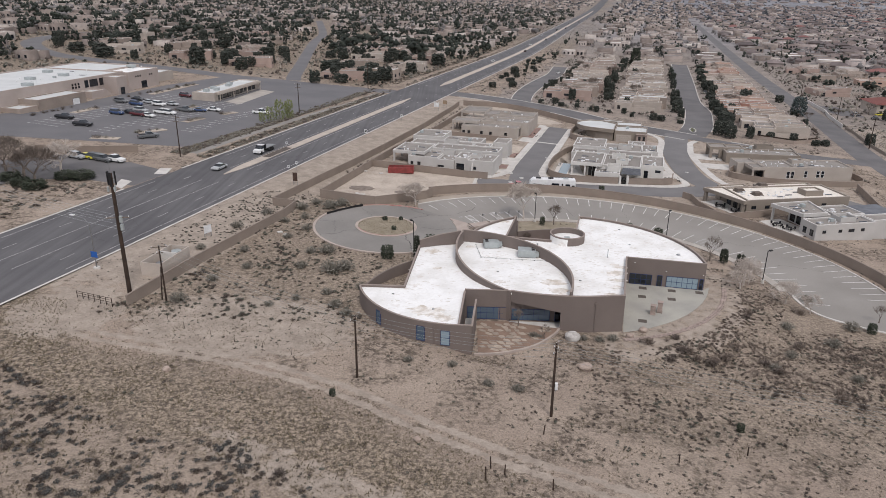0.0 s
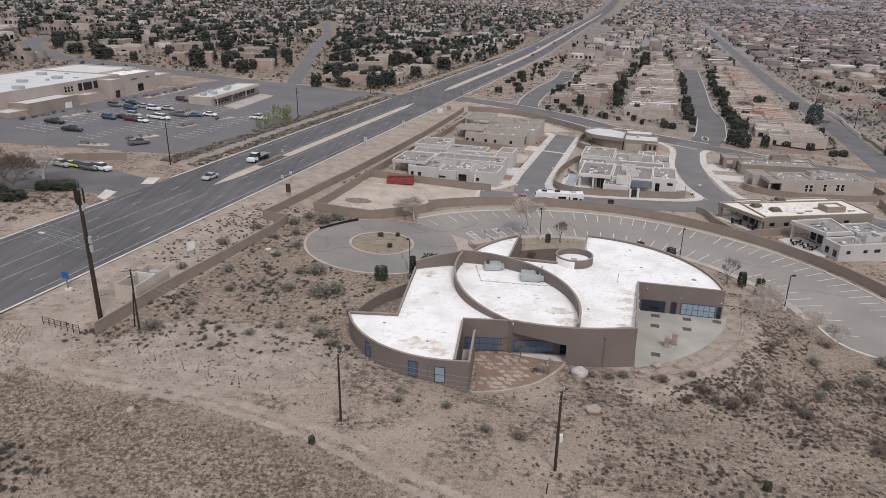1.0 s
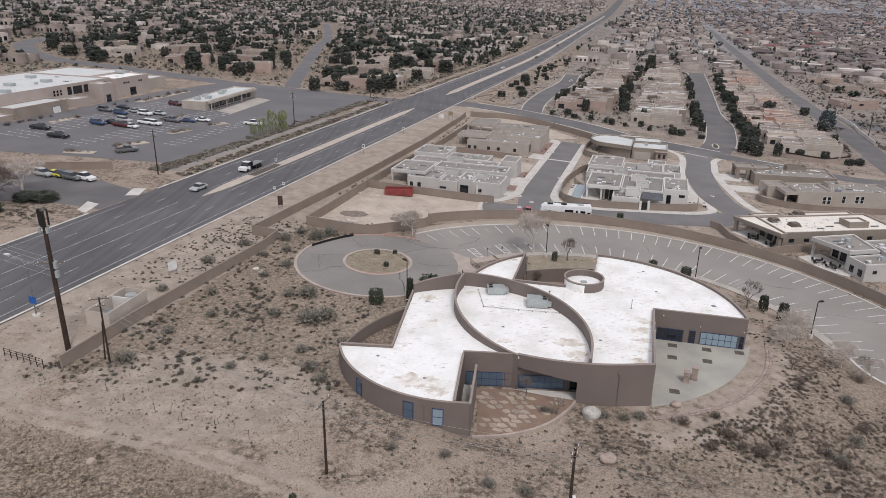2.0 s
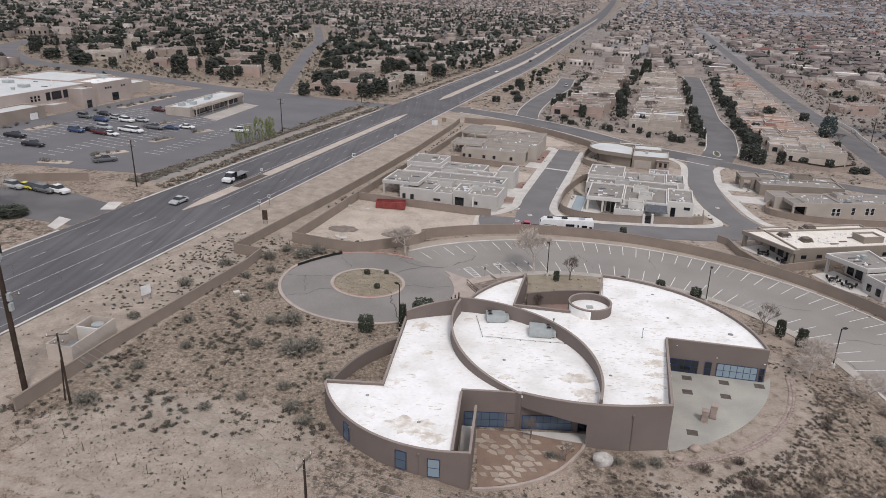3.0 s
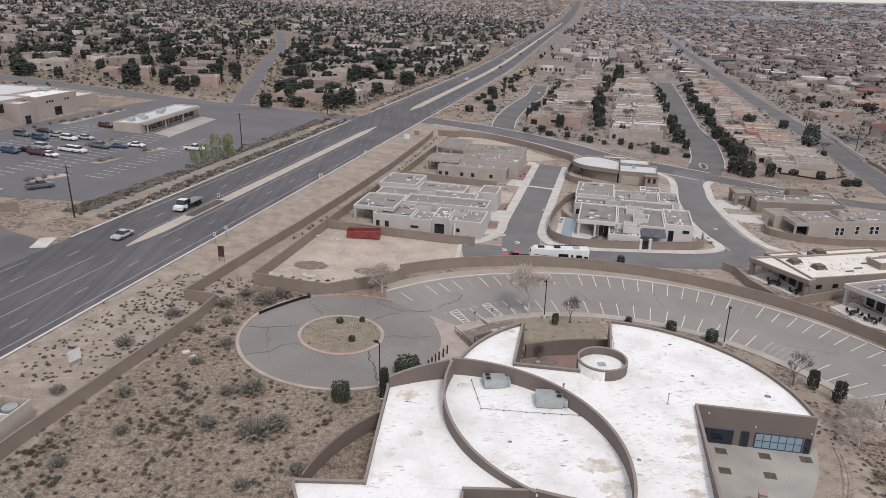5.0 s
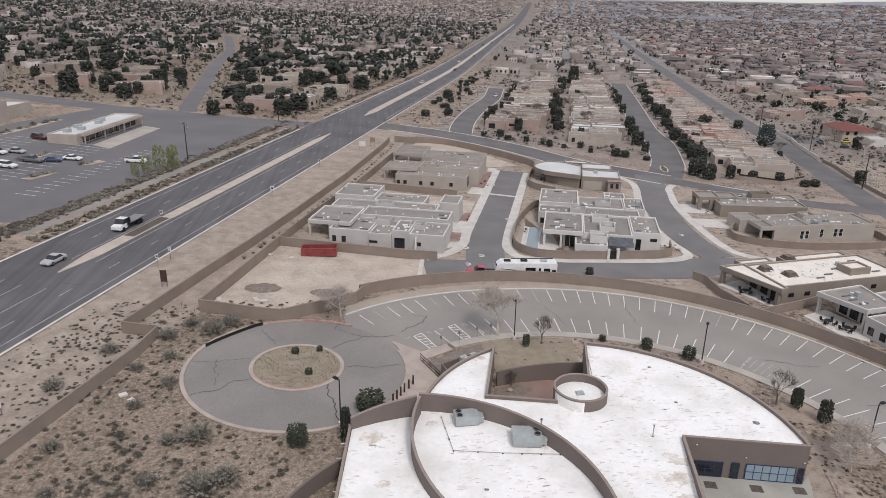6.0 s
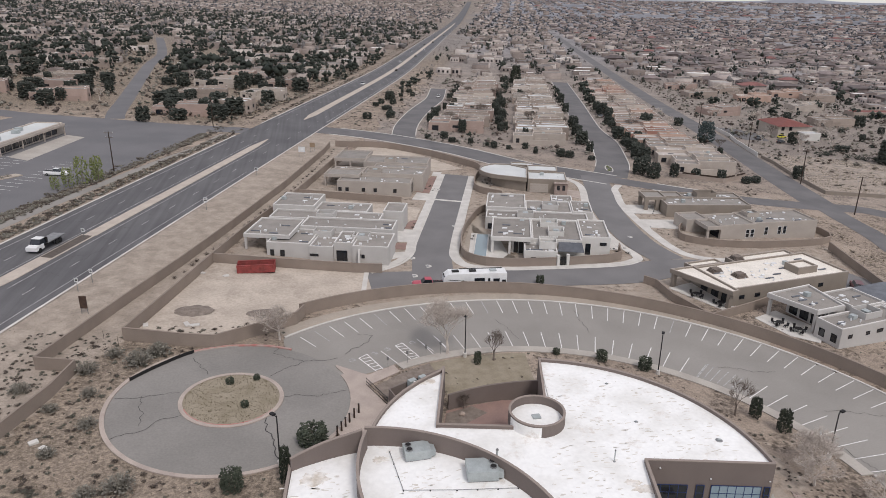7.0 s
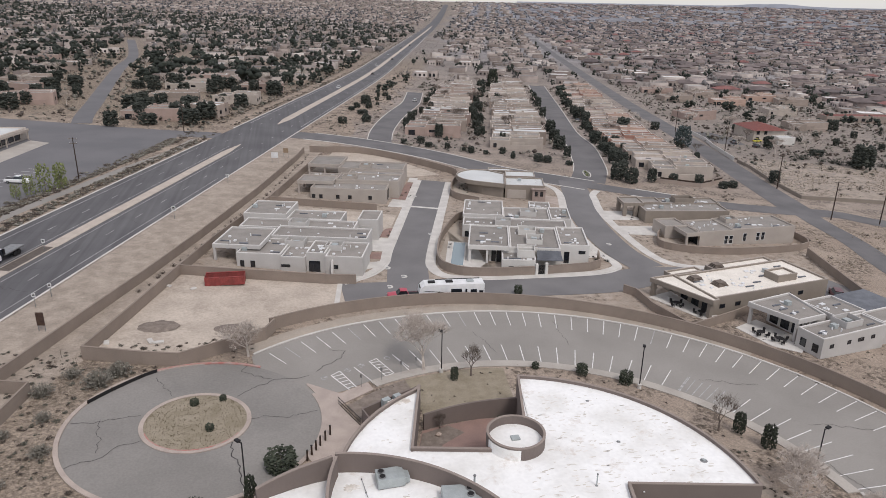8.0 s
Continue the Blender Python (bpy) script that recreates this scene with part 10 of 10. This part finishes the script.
def win_proto():
    V, F = [], []
    for x in (-6.5, -3.5, -0.5):
        b = len(V)
        V += [(x, -5.06, 0.9), (x + 1.3, -5.06, 0.9), (x + 1.3, -5.06, 2.2), (x, -5.06, 2.2)]
        F.append((b, b + 1, b + 2, b + 3))
    for x in (3, 5.6):
        b = len(V)
        V += [(x, -3.56, 0.6), (x + 1.5, -3.56, 0.6), (x + 1.5, -3.56, 2.4), (x, -3.56, 2.4)]
        F.append((b, b + 1, b + 2, b + 3))
    for y in (-2, 2):
        b = len(V)
        V += [(8.06, y, 0.9), (8.06, y + 1.4, 0.9), (8.06, y + 1.4, 2.2), (8.06, y, 2.2)]
        F.append((b, b + 1, b + 2, b + 3))
    return np.array(V, float), np.array(F)


cells = []
for r0, r1, cell in ((300, 1500, 25.0), (1500, 2600, 33.0), (2600, 4600, 52.0)):
    vs_, us_ = np.arange(-r1, r1, cell), np.arange(60, r1 + 200, cell * 1.02)
    VV, UU = np.meshgrid(vs_, us_)
    VV = VV + nr.uniform(-0.26, 0.26, VV.shape) * cell
    UU = UU + nr.uniform(-0.26, 0.26, UU.shape) * cell
    XX, YY = RW[0] + VV * E1[0] + UU * E2[0], RW[1] + VV * E1[1] + UU * E2[1]
    D = np.hypot(XX, YY - 40)
    az = np.degrees(np.arctan2(XX, YY - 20))
    m = (D >= r0) & (D < r1) & (az > -40) & (az < 52)
    cells.append(np.stack([VV[m], UU[m], XX[m], YY[m], D[m]], -1))
cells = np.concatenate(cells)
V_, U_, X, Y, D = cells.T
VB = V_ - bend(U_)
ok = ~((VB > -36 - 0.004 * U_) & (VB < 26 + 0.004 * U_))
ok &= ~((V_ > 22) & (V_ < 152) & (U_ < 335))
ok &= ~((V_ > -200) & (V_ < -25) & (U_ < 330) & (U_ > -100) & (D < 420) & (V_ > -196))
ok &= ~((V_ > 150) & (V_ < 290) & (U_ < 370))
ok &= near_line(X, Y, west_road) > 17
ok &= near_line(X, Y, nw_st) > 14
ok &= near_line(X, Y, store_road) > 16
field = fbm(X, Y, 0.0022, 4.0)
ok &= ~((field > 0.5) & (D > 900) & (V_ > 150))
ok &= nr.uniform(0, 1, len(X)) < 0.9
V_, U_, X, Y, D = (a[ok] for a in (V_, U_, X, Y, D))
n = len(X)
redder = (V_ > 200) & (nr.uniform(0, 1, n) < 0.5)
hip = (V_ > 150) & (nr.uniform(0, 1, n) < 0.24)
big = np.where(D > 2600, 1.5, np.where(D > 1500, 1.15, 1.0)) * nr.uniform(0.75, 1.2, n)
turnr = radians(TURN) + nr.choice([0, math.pi / 2, math.pi, -math.pi / 2], n) * (nr.uniform(0, 1, n) < 0.5) + nr.normal(0, 0.1, n)
rows = np.stack([X, Y, gz(X, Y), big * nr.uniform(0.8, 1.2, n), big * nr.uniform(0.8, 1.2, n), nr.uniform(0.85, 1.25, n), turnr, np.zeros(n)], -1)
P1, R1 = house_proto(True)
P2, R2 = house_proto(False)
PH, RH = hip_proto()
rows[:, 7] = nr.integers(0, 2, n)
rows[D > 2600, 5] *= 1.2
for nm, sel, pv, rv_, mw, mr in (("far_houses", ~hip & ~redder, (P1, P2), (R1, R2), "far_wall", "far_roof"), ("far_rosy_houses", ~hip & redder, (P1, P2), (R1, R2), "far_wall_red", "far_roof"), ("far_tiled_houses", hip, (PH, PH), (RH, RH), "far_wall_red", "far_roof_red")):
    t = tagged(new(nm), {"far_houses": "flat-roofed tan stucco houses spreading to the horizon", "far_rosy_houses": "rosy flat-roofed stucco houses spreading into the distance", "far_tiled_houses": "distant stucco houses with brown tiled roofs"}[nm], "houses", kind="stuff")
    for pn, pr, mm in (("walls", pv, mw), ("roofs", rv_, mr)):
        o = scatter_mesh(pn, list(pr), rows[sel], M[mm], nr)
        o.parent = t
    if nm != "far_tiled_houses":
        q = rows[sel & (D < 1300) & (rows[:, 7] == 0)].copy()
        q[:, 7] = 0
        o = scatter_mesh("windows", [win_proto()], q, M["glass_dark"], nr)
        o.parent = t
# far trees
def far_tree_places(k, dmax, dmin=0):
    sel = (D < dmax) & (D >= dmin)
    i = np.repeat(np.nonzero(sel)[0], k)
    a, r = nr.uniform(0, 6.3, len(i)), nr.uniform(9, 19, len(i)) * np.where(D[i] > 2600, 1.6, 1)
    x, y = X[i] + r * np.cos(a), Y[i] + r * np.sin(a)
    v, u = UVH(x, y)
    good = ~((v > -27) & (v < 6)) & (near_line(x, y, west_road) > 9) & (near_line(x, y, nw_st) > 6) & (near_line(x, y, store_road) > 9)
    return x[good], y[good]


near_green = [crown_proto(nr, 20, 1.0, 0.4, 0.2) for _ in range(5)]
near_bare = [join(crown_proto(nr, 9, 1.0, 0.5, 0.11), spikes(44, nr, 0.55, 1.0, 0.012)) for _ in range(5)]
green = [crown_proto(nr, 5, 1.0, 0.4, 0.36) for _ in range(6)]
thin = [crown_proto(nr, 2, 1.0, 0.4, 0.45) for _ in range(6)]
x, y = far_tree_places(8, 1500)
thick = fbm(x, y, 0.004, 7.0)
west = (UV(x, y)[0] < 0)
sel = nr.uniform(0, 1, len(x)) < np.where(west, 0.5, 0.27) + 0.2 * (thick > 0) * west
kind = nr.uniform(0, 1, len(x)) < np.where(west, 0.75, 0.46)
w_ = (nr.uniform(2.2, 6.4, len(x)) + np.where(west, 1.2, 0))
near_t = np.hypot(x, y - 40) < 620
stuff("nearer_evergreens", near_green, x[sel & kind & near_t], y[sel & kind & near_t], w_[sel & kind & near_t], M["juniper"], "dark evergreens among the nearer houses", "trees", (0.7, 1.1))
M["far_bare"] = island_mat("far_bare_twigs", (0.155, 0.145, 0.142), (0.3, 0.282, 0.275), (0.21, 0.197, 0.192))
stuff("nearer_bare_trees", near_bare, x[sel & ~kind & near_t], y[sel & ~kind & near_t], w_[sel & ~kind & near_t], M["far_bare"], "brown leafless trees among the nearer houses", "trees", (0.7, 1.1))
sel &= ~near_t
stuff("far_evergreens", green, x[sel & kind], y[sel & kind], w_[sel & kind], M["juniper"], "dark evergreens between the far houses", "trees", (0.7, 1.1))
stuff("far_bare_trees", green, x[sel & ~kind], y[sel & ~kind], w_[sel & ~kind], M["far_bare"], "brown leafless trees between the far houses", "trees", (0.7, 1.1))
# farthest trees, haze tint carried by their leaf colour
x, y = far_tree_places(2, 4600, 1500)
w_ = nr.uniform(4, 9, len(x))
stuff("distant_trees", thin, x, y, w_, M["hazed_leaf"], "distant trees tinted blue-grey for haze, merging toward the horizon", "trees", (0.6, 0.95))
# faint hills on the horizon, haze put into their pale blue colour
bm = bmesh.new()
prev = None
for k in range(140):
    a = radians(18 + k * 0.42)
    x, y = 4880 * math.sin(a), 4880 * math.cos(a)
    h = 34 + 30 * max(0, noise.fractal((k * 0.045, 5.3, 0), 1.0, 2.0, 4)) * sm(20, 45, k) + 22 * sm(60, 100, k) * (1 - 0.6 * sm(120, 139, k))
    cur = [bm.verts.new((x, y, -60)), bm.verts.new((x, y, float(h)))]
    if prev:
        bm.faces.new((prev[0], cur[0], cur[1], prev[1]))
    prev = cur
M["hills"] = mat("hazed_hills", (0.46, 0.47, 0.52), (0.42, 0.43, 0.49), 0.002, 1.0, fine=0.01)
tagged(to_ob("backdrop", bm, M["hills"]), "faint mountains on the horizon, tinted blue-grey for haze", "hills", kind="structure")
